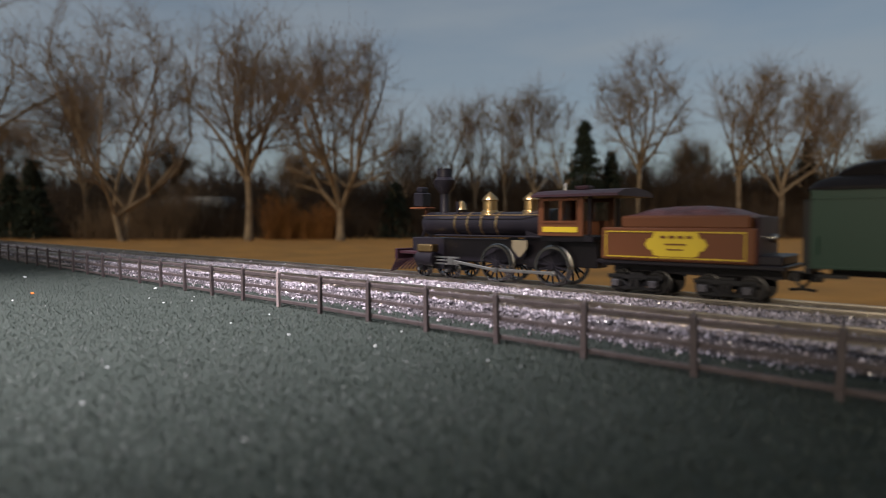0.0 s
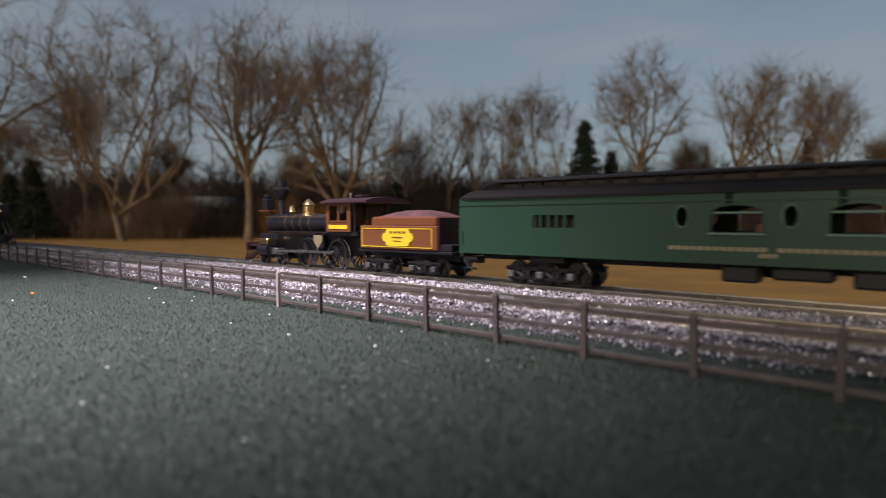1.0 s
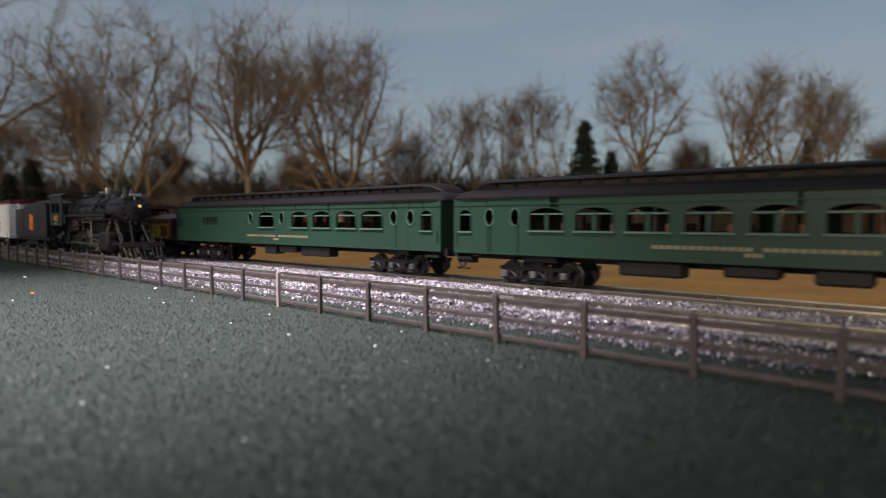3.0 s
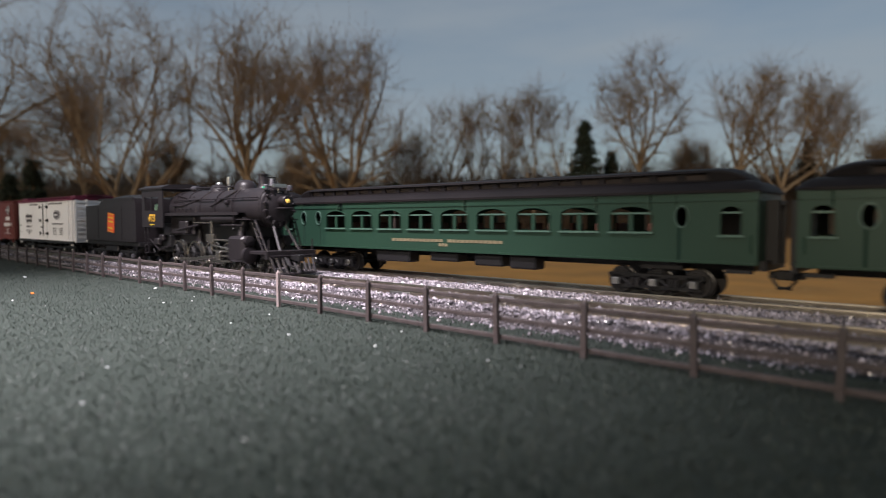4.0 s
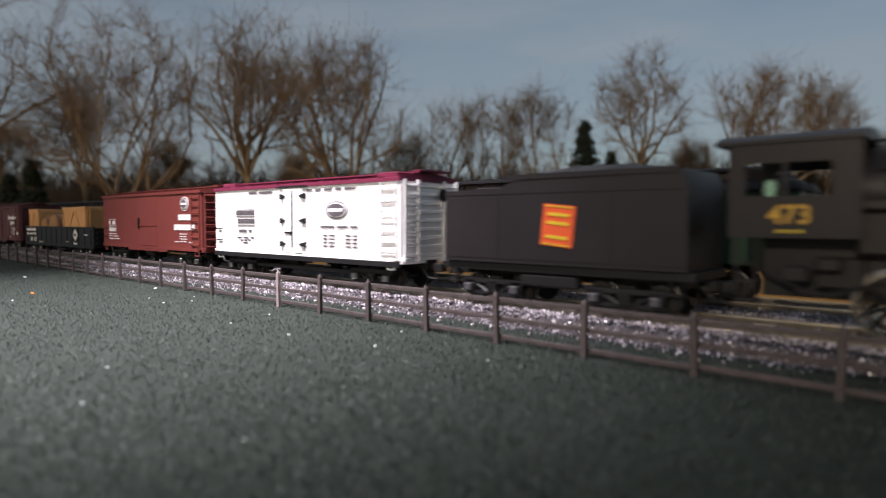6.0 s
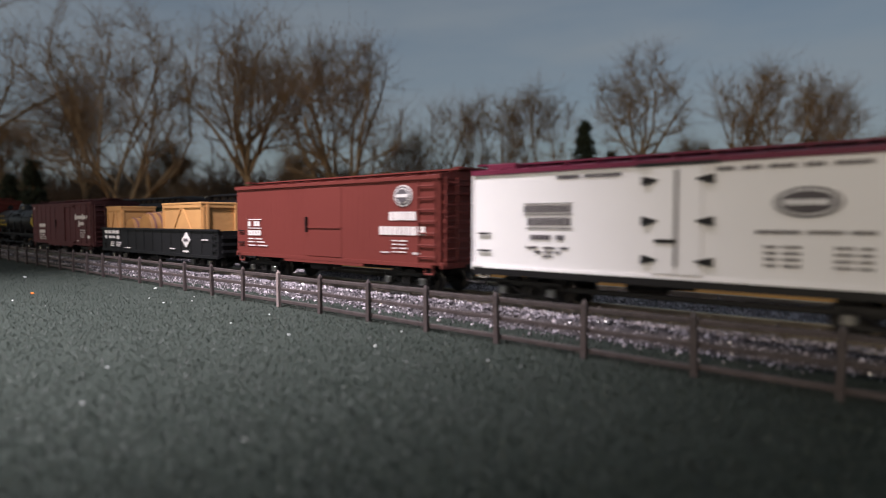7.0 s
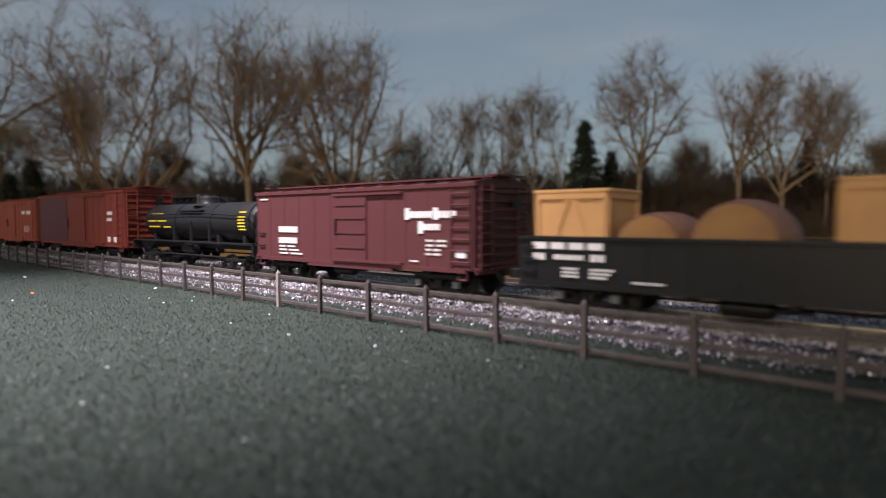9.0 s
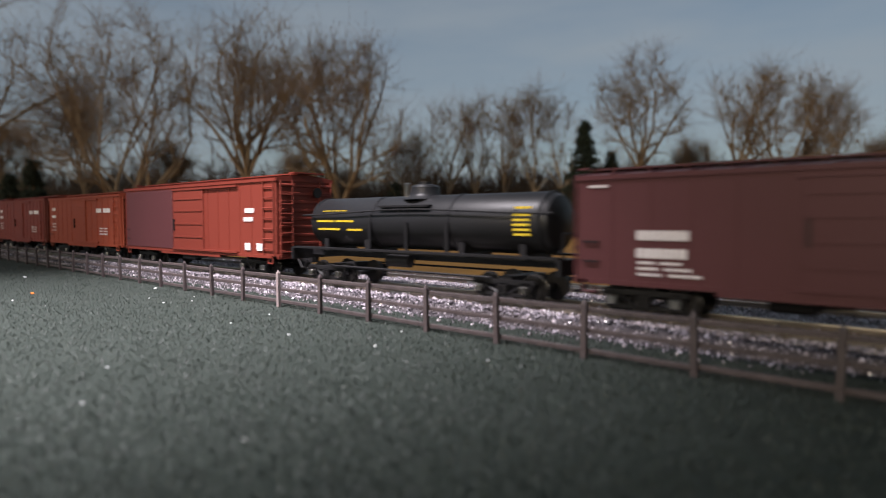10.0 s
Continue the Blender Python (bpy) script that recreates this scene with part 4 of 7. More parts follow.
def reefer():
    L = 0.144
    c = boxcar("white wood-sided refrigerator car with maroon roof", L, M_WHITE, M_PLUM, 0.0124, 0.0455, door=(0, 0), ribs=60, tracks=False, kind_name="refrigerator_car")
    y = -0.0173
    for a, b in ((0.0655, 0.0722), (0.0728, 0.0795)):
        d = part("ice_door", box(a, b, -0.0178, -0.0168, 0.0135, 0.0440, 0.0002, 1), M_WHITE, c)
        for z in (0.0176, 0.0288, 0.0404):
            x0, x1 = (a - 0.0030, a + 0.0015) if a < 0.07 else (b - 0.0015, b + 0.0030)
            tip = (x1, x0) if a < 0.07 else (x0, x1)
            part("hinge", extrude_xz([(tip[1], z - 0.0013), (tip[0], z - 0.0003), (tip[0], z + 0.0003), (tip[1], z + 0.0013)], -0.0183, -0.0170), M_UNDER, d, "black strap hinge")
    part("door_latch", boxes([(0.0665, 0.0722, -0.0184, -0.0176, 0.0226, 0.0236), (0.0722, 0.0727, -0.0184, -0.0176, 0.016, 0.043)]), M_UNDER, c)
    part("door_track", box(0.061, 0.084, -0.0183, -0.0170, 0.0446, 0.0453), M_UNDER, c)
    part("fascia", box(0, L, -0.0178, -0.0166, 0.0448, 0.0462), M_PLUM, c, "maroon fascia strip under the roof")
    part("sill_strip", box(0, L, -0.0178, -0.0166, 0.0100, 0.0122), M_UNDER, c, "black side sill")
    grey = M_GREYLET
    part("lettering_bar", boxes([(0.0215, 0.0395, y - 0.0001, y + 0.0001, 0.0343, 0.0346), (0.0215, 0.0395, y - 0.0001, y + 0.0001, 0.0308, 0.0311), (0.0225, 0.0395, y - 0.0001, y + 0.0001, 0.0262, 0.0265)]), grey, c)
    lettering_row(c, 0.0215, 0.0395, 0.0327, 0.0023, y, 8, grey)
    lettering_row(c, 0.0230, 0.0395, 0.0286, 0.0026, y, 7, grey)
    lettering_row(c, 0.0240, 0.0370, 0.0234, 0.0016, y, 8, grey, (5,))
    for k, z in enumerate((0.0200, 0.0186, 0.0172)):
        lettering_row(c, 0.0225 + 0.003 * k, 0.0385 - 0.003 * k, z, 0.0008, y, 10, grey, (3, 7))
    lettering_row(c, 0.034, 0.056, 0.0428, 0.0011, y, 16, grey, (6,))
    lettering_row(c, 0.083, 0.118, 0.0428, 0.0011, y, 22, grey, (3, 7, 12, 16))
    disc("emblem", 0.1045, 0.0335, 0.0039, y, grey, c, 0.0076, "dark oval emblem")
    disc("emblem_ring", 0.1045, 0.0335, 0.0033, y - 0.0002, M_WHITE, c, 0.0068)
    disc("emblem_centre", 0.1045, 0.0335, 0.0029, y - 0.0004, grey, c, 0.0062)
    lettering_row(c, 0.0995, 0.1095, 0.0335, 0.0014, y - 0.0005, 7, M_WHITE)
    lettering_row(c, 0.093, 0.119, 0.0260, 0.0010, y, 20, grey, (8, 15))
    for k, z in enumerate((0.0222, 0.0206, 0.0190, 0.0174)):
        lettering_row(c, 0.095, 0.1035, z, 0.0007, y, 8, grey, (3,))
        lettering_row(c, 0.1105, 0.1185, z, 0.0007, y, 8, grey, (4,))
    part("underframe_pipe", box(0.02, 0.125, -0.0125, -0.0105, 0.0052, 0.0070, 0.0003, 1), M_UNDER, c)
    ladder(c, L - 0.0062, -0.0172, 0.0135, 0.0445, M_WHITE, 6)
    for y2 in (-0.012, 0.012):
        ladder(c, L + 0.0018, y2, 0.0124, 0.0455, M_WHITE, 7, "y", 0.0042)
    for x in (0.01, L - 0.01):
        for q in (-1, 1):
            part("hatch", box(x - 0.006, x + 0.006, q * 0.0105 - 0.004, q * 0.0105 + 0.004, 0.0462, 0.0488, 0.0003, 1), M_PLUM, c)
    return c


def double_door_boxcar():
    L = 0.178
    c = boxcar("long red boxcar with a darker sliding door panel", L, M_REDCAR, M_REDCAR, 0.0109, 0.0490, door=(0.40, 0.60), door_open=0.0, ribs=16)
    y = -0.0173
    part("auxiliary_door", box(0.003, 0.069, -0.0177, -0.0168, 0.0118, 0.0475, 0.0002, 1), M_MAROON, c, "darker red sliding door panel")
    lettering_row(c, 0.016, 0.050, 0.0318, 0.0022, y, 14, M_LETTER, (7,))
    lettering_row(c, L - 0.028, L - 0.019, 0.034, 0.0024, y, 4, M_LETTER)
    lettering_row(c, L - 0.029, L - 0.020, 0.0295, 0.0022, y, 4, M_LETTER)
    for x in (L - 0.028, L - 0.017):
        part("notice_plate", box(x, x + 0.005, y - 0.0002, y, 0.0135, 0.0172), M_LETTER, c)
    return c


def plain_boxcar(label, L, paint, eave):
    c = boxcar(label, L, paint, paint, 0.0112, eave, door=(0.41, 0.57), ribs=14)
    y = -0.0173
    lettering_row(c, 0.008, 0.016, 0.038, 0.0022, y, 4, M_LETTER)
    lettering_row(c, 0.007, 0.017, 0.032, 0.0020, y, 5, M_LETTER)
    for z in (0.026, 0.0235, 0.021):
        lettering_row(c, 0.008, 0.017, z, 0.0007, y, 8, M_LETTER)
    lettering_row(c, L - 0.042, L - 0.016, 0.036, 0.0030, y, 8, M_LETTER, (3,))
    for z in (0.023, 0.021, 0.019):
        lettering_row(c, L - 0.036, L - 0.022, z, 0.0007, y, 8, M_LETTER, (4,))
    return c


def gondola():
    L, w, z0, z1 = 0.1640, 0.0170, 0.0082, 0.0230
    c = thing("gondola_car", "black steel gondola car with white lettering and diamond emblem", "freight car", "freight cars")
    bm = bmesh.new()
    bm_box(bm, 0, L, -w, -w + 0.0008, z0, z1)
    bm_box(bm, 0, L, w - 0.0008, w, z0, z1)
    bm_box(bm, 0, 0.0009, -w + 0.0008, w - 0.0008, z0, z1)
    bm_box(bm, L - 0.0009, L, -w + 0.0008, w - 0.0008, z0, z1)
    part("body", bm, M_BLACK, c)
    part("floor", box(0.0009, L - 0.0009, -w + 0.0008, w - 0.0008, z0, z0 + 0.0020), M_UNDER, c)
    part("top_chord", boxes([(-0.0004, L + 0.0004, s * w - 0.0009, s * w + 0.0009, z1 - 0.0002, z1 + 0.0009) for s in (-1, 1)]), M_BLACK, c)
    n = 13
    for s in (-1, 1):
        for k in range(n):
            x = 0.006 + (L - 0.012) * k / (n - 1)
            part("side_post", box(x - 0.0003, x + 0.0003, s * w - 0.0003, s * w + 0.0003, z0 + 0.0012, z1 - 0.0004), M_BLACK, c)
        part("side_sill", box(0, L, s * w - 0.0006, s * w + 0.0006, z0 - 0.0008, z0 + 0.0008), M_BLACK, c)
    for x, s in ((0, -1), (L, 1)):
        part("end_panel", boxes([(min(x, x + s * 0.001), max(x, x + s * 0.001), -w + 0.002, w - 0.002, z - 0.0008, z + 0.0008) for z in (0.0115, 0.0155, 0.0195)]), M_BLACK, c)
    grab_irons(c, (0.004, L - 0.004), (0.0125, 0.0165, 0.0205), -w - 0.0002)
    y = -w - 0.0006
    lettering_row(c, 0.0057, 0.0320, 0.0208, 0.0022, y, 4, M_LETTER)
    lettering_row(c, 0.0057, 0.0105, 0.0172, 0.0022, y, 2, M_LETTER)
    lettering_row(c, 0.0135, 0.0243, 0.0172, 0.0016, y, 7, M_LETTER)
    lettering_row(c, 0.0265, 0.0316, 0.0172, 0.0022, y, 2, M_LETTER)
    for z in (0.0136, 0.0124, 0.0112):
        lettering_row(c, 0.0165, 0.0225, z, 0.0007, y, 5, M_LETTER)
        lettering_row(c, 0.0262, 0.0345 - (0.0136 - z), z, 0.0007, y, 7, M_LETTER)
    lettering_row(c, 0.040, 0.050, 0.0104, 0.0006, y, 8, M_LETTER)
    lettering_row(c, 0.107, 0.114, 0.0118, 0.0006, y, 8, M_LETTER)
    lettering_row(c, 0.1465, 0.1535, 0.0178, 0.0008, y, 7, M_LETTER, (3,))
    x, z, r = 0.1277, 0.0174, 0.0046
    part("emblem", extrude_xz([(x - r * 1.12, z), (x, z - r), (x + r * 1.12, z), (x, z + r)], y - 0.0001, y + 0.0002), M_LETTER, c, "white diamond emblem")
    part("emblem_centre", box(x - 0.0026, x + 0.0026, y - 0.0003, y - 0.0001, z - 0.0009, z + 0.0009), M_GREYLET, c)
    lettering_row(c, 0.1240, 0.1312, 0.0106, 0.0012, y, 5, M_LETTER)
    underframe(c, L, z0, True)
    return c


def crate(label, L, W, H, skid=0.0):
    c = thing("wooden_crate", label, "crate", "crates in the gondola")
    part("body", box(0, L, 0, W, 0, H, 0.0002, 1), M_CRATE, c)
    t, q = 0.0012, 0.0007
    for y in (0.0, W):
        a, b = (y - q, y) if y == 0 else (y, y + q)
        part("frame_board", boxes([(0, L, a, b, 0, t * 1.4), (0, L, a, b, H - t * 1.6, H), (0, t, a, b, t * 1.4, H - t * 1.6), (L - t, L, a, b, t * 1.4, H - t * 1.6)]), M_CRATE, c)
        m = L / 2
        for s in (-1, 1):
            part("brace", extrude_xz([(m + s * 0.0002, H - t * 1.6), (m + s * 0.0018, H - t * 1.6), (m + s * (L * 0.42), t * 1.4), (m + s * (L * 0.42 - 0.0018), t * 1.4)], a + 0.0001, b - 0.0001), M_CRATE, c)
    for x in (0.0, L):
        a, b = (x - q, x) if x == 0 else (x, x + q)
        part("frame_board", boxes([(a, b, 0, W, 0, t), (a, b, 0, W, H - t * 1.6, H), (a, b, 0, t, t, H - t * 1.6), (a, b, W - t, W, t, H - t * 1.6)]), M_CRATE, c)
    part("lid", box(-0.0009, L + 0.0009, -0.0009, W + 0.0009, H, H + 0.0012, 0.0002, 1), M_CRATE, c)
    if skid:
        for x, s in ((0, -1), (L, 1)):
            part("strut", boxes([(x + s * 0.0002, x + s * 0.0014, yy, yy + 0.0014, 0, H) for yy in (0.002, W - 0.0034)] if s > 0 else [(x - 0.0014, x - 0.0002, yy, yy + 0.0014, 0, H) for yy in (0.002, W - 0.0034)]), M_CRATE, c)
            part("ramp", extrude_xz([(x + s * 0.0008, 0), (x + s * skid, 0), (x + s * 0.0008, H * 0.42)], 0.0005, W - 0.0005), M_CRATE, c)
    return c


def barrel(label, r, length):
    c = thing("wooden_barrel", label, "barrel", "barrels in the gondola")
    prof = [(0, r * 0.90), (length * 0.2, r * 0.97), (length * 0.5, r), (length * 0.8, r * 0.97), (length, r * 0.90)]
    part("barrel_body", lathe(prof, "y", (0, 0, r), 28), M_BARREL, c)
    for f in (0.04, 0.20, 0.36, 0.60, 0.78, 0.93):
        rr = r * (1 - 0.36 * (f - 0.5) ** 2) + 0.0004
        part("hoop", lathe([(length * f, rr), (length * f + 0.0012, rr + 0.0001)], "y", (0, 0, r), 28), M_HOOP, c, "dark brown hoop")
    part("head", lathe([(-0.0004, r * 0.80), (0.0002, r * 0.82)], "y", (0, 0, r), 28), M_BARREL, c)
    return c


def tank_car():
    L, r, zc = 0.1338, 0.0112, 0.0282
    c = thing("tank_car", "black tank car with yellow lettering and a domed hatch", "freight car", "freight cars")
    prof = [(0.0, 0.0008), (0.0004, r * 0.5), (0.0018, r * 0.86), (0.0045, r), (L - 0.0045, r), (L - 0.0018, r * 0.86), (L - 0.0004, r * 0.5), (L, 0.0008)]
    tank = part("tank", lathe(prof, "x", (0, 0, zc), 40), M_BLACK, c)
    for x in (0.0045, L * 0.335, L * 0.665, L - 0.0045):
        part("seam_band", lathe([(x - 0.0006, r + 0.0001), (x - 0.0006, r + 0.0003), (x + 0.0006, r + 0.0003), (x + 0.0006, r + 0.0001)], "x", (0, 0, zc), 40), M_BLACK, tank)
    d = part("dome", lathe([(0.0095, 0.0092), (0.0108, 0.0070), (0.0118, 0.0064), (0.0146, 0.0062), (0.0154, 0.0055), (0.0159, 0.003), (0.0160, 0.0005)], "z", (L / 2, 0, zc), 24), M_BLACK, c)
    part("hatch", lathe([(0.0158, 0.0026), (0.0170, 0.0026)], "z", (L / 2, 0, zc), 14), M_BLACK, d)
    part("valve", lathe([(0.0100, 0.0012), (0.0158, 0.0012), (0.0164, 0.0015), (0.0168, 0.0006)], "z", (L / 2 - 0.0085, -0.002, zc), 10), M_STEEL, c)
    part("dome_platform", box(L / 2 - 0.017, L / 2 + 0.012, -r - 0.0005, -0.0062, zc + 0.0062, zc + 0.0070), M_UNDER, c)
    rows = []
    n = 40
    for s in (-1, 1):
        pts = [(-0.002 + (L + 0.004) * k / n, s * (r + 0.0010), zc + 0.0042 - 0.0010 * math.cos(2 * math.pi * k / n)) for k in range(n + 1)]
        rows += [(a, b, 0.00035) for a, b in zip(pts, pts[1:])]
        rows += [((L * f, s * (r - 0.0002), zc + 0.0042), (L * f, s * (r + 0.0011), zc + 0.0042), 0.0003) for f in (0.1, 0.3, 0.5, 0.7, 0.9)]
    part("handrail", rods(rows, 6), M_UNDER, c)
    for s in (-1, 1):
        part("running_board", box(-0.006, L + 0.006, min(s * 0.0115, s * 0.0155), max(s * 0.0115, s * 0.0155), 0.0158, 0.0166), M_UNDER, c)
        part("side_rod", rods([((0.022, s * 0.0145, 0.0085), (L - 0.022, s * 0.0145, 0.0085), 0.0005)], 6), M_UNDER, c)
    part("frame", boxes([(-0.007, L + 0.007, -0.0035, 0.0035, 0.0122, 0.0155), (-0.007, -0.0055, -0.0155, 0.0155, 0.0105, 0.0158), (L + 0.0055, L + 0.007, -0.0155, 0.0155, 0.0105, 0.0158)]), M_UNDER, c)
    for x in (0.012, 0.040, L - 0.040, L - 0.012):
        part("saddle", extrude_yz([(-0.009, 0.0150), (0.009, 0.0150), (0.0090, 0.0205), (0, 0.0170), (-0.0090, 0.0205)], x - 0.0014, x + 0.0014), M_UNDER, c)
    for x in (0.045, L - 0.045, L / 2):
        part("strap", boxes([(x - 0.0006, x + 0.0006, -r - 0.0008, -r + 0.0003, 0.0160, zc)]), M_UNDER, c)
    # yellow stencils follow the shell
    for x0, x1, a in ((0.011, 0.028, 27), (0.008, 0.020, 2), (0.0215, 0.034, 2), (0.0085, 0.024, -17), (0.029, 0.039, -18)):
        t = radians(a)
        y, z = -(r + 0.0001) * math.cos(t), zc + r * math.sin(t)
        bm = bmesh.new()
        k = int((x1 - x0) / 0.0012)
        for i in range(k):
            bm_box(bm, x0 + (x1 - x0) * i / k, x0 + (x1 - x0) * (i + 0.75) / k, y - 0.0001, y + 0.0003, z - (0.0002 if a == 27 else 0.00045), z + (0.0002 if a == 27 else 0.00045))
        part("lettering", bm, M_YELLOW, tank, "yellow stencilled lettering")
    for k, a in enumerate((28, 14, 5, -4, -13, -22)):
        t = radians(a)
        y, z = -(r + 0.0001) * math.cos(t), zc + r * math.sin(t)
        part("lettering", box(L - 0.0148, L - 0.0078, y - 0.00015, y + 0.0004, z - 0.0004, z + 0.0004), M_YELLOW, tank)
    part("brake_wheel", rods([((L + 0.0065, 0.004, 0.012), (L + 0.0065, 0.004, 0.030), 0.0004)], 6), M_UNDER, c)
    part("end_rail", rods([((L + 0.0065, -0.013, 0.0158), (L + 0.0065, -0.013, 0.0245), 0.0004), ((L + 0.0065, 0.013, 0.0158), (L + 0.0065, 0.013, 0.0245), 0.0004), ((L + 0.0065, -0.013, 0.0245), (L + 0.0065, 0.013, 0.0245), 0.0004)], 6), M_UNDER, c)
    part("air_tank", lathe([(L * 0.40, 0.0006), (L * 0.405, 0.0026), (L * 0.50, 0.0026), (L * 0.505, 0.0006)], "x", (0, -0.009, 0.0120), 14), M_UNDER, c)
    for x in (L * 0.13, L * 0.87):
        truck(c, x, 2, 0.0194, shine=M_RIM)
    coupler(c, -0.007, -1)
    coupler(c, L + 0.007, 1)
    return c


# ---- passenger coaches ----
def wall_with_holes(x0, x1, z0, z1, holes, y0, y1):
    """A side sheet between x0..x1 and z0..z1 with through openings; each hole is a list of outline points (x, z)."""
    holes = sorted(holes, key=lambda h: min(p[0] for p in h))
    bm = bmesh.new()

    def prism(pts):
        a = [bm.verts.new((x, y0, z)) for x, z in pts]
        b = [bm.verts.new((x, y1, z)) for x, z in pts]
        bm.faces.new(a)
        bm.faces.new(b[::-1])
        n = len(pts)
        for k in range(n):
            bm.faces.new((a[k], b[k], b[(k + 1) % n], a[(k + 1) % n]))

    x = x0
    for h in holes:
        lo, hi = min(p[0] for p in h), max(p[0] for p in h)
        prism([(x, z0), (lo, z0), (lo, z1), (x, z1)])
        # strips above and below the hole, cut at its outline
        n = len(h)
        left = min(range(n), key=lambda k: (h[k][0], h[k][1]))
        pts = h[left:] + h[:left]                      # counter-clockwise, from the lower left corner
        right = max(range(n), key=lambda k: (pts[k][0], -pts[k][1]))
        low = pts[:right + 1]
        high = pts[right:] + pts[:1]
        if abs(low[0][0] - lo) > 1e-9:
            low = [(lo, low[0][1])] + low
        for a, b in zip(low, low[1:]):
            if b[0] - a[0] > 1e-7:
                prism([(a[0], z0), (b[0], z0), b, a])
        for a, b in zip(high, high[1:]):
            if a[0] - b[0] > 1e-7:
                prism([b, a, (a[0], z1), (b[0], z1)])
        x = hi
    prism([(x, z0), (x1, z0), (x1, z1), (x, z1)])
    bmesh.ops.remove_doubles(bm, verts=bm.verts, dist=1e-6)
    return bm


def arch_outline(xa, xb, za, zb, rise):
    m, h = (xa + xb) / 2, (xb - xa) / 2
    pts = [(xa, za), (xb, za)]
    for k in range(0, 11):
        t = math.pi * k / 10
        pts.append((m + h * math.cos(t), zb - rise + rise * math.sin(t)))
    return pts


def oval_outline(x, z, rx, rz, n=16):
    return [(x + rx * math.cos(2 * math.pi * k / n + math.pi), z + rz * math.sin(2 * math.pi * k / n + math.pi)) for k in range(n)]


def ring_frame(outline, grow_by, y0, y1):
    """A raised moulding round an opening."""
    cx = sum(p[0] for p in outline) / len(outline)
    cz = sum(p[1] for p in outline) / len(outline)
    big = []
    for x, z in outline:
        d = math.hypot(x - cx, z - cz)
        big.append((x + (x - cx) / d * grow_by, z + (z - cz) / d * grow_by))
    bm = bmesh.new()
    n = len(outline)
    v = [[bm.verts.new((x, y, z)) for x, z in o] for o, y in ((outline, y0), (big, y0), (outline, y1), (big, y1))]
    for k in range(n):
        j = (k + 1) % n
        bm.faces.new((v[0][k], v[0][j], v[1][j], v[1][k]))
        bm.faces.new((v[1][k], v[1][j], v[3][j], v[3][k]))
        bm.faces.new((v[0][k], v[2][k], v[2][j], v[0][j]))
    return bm


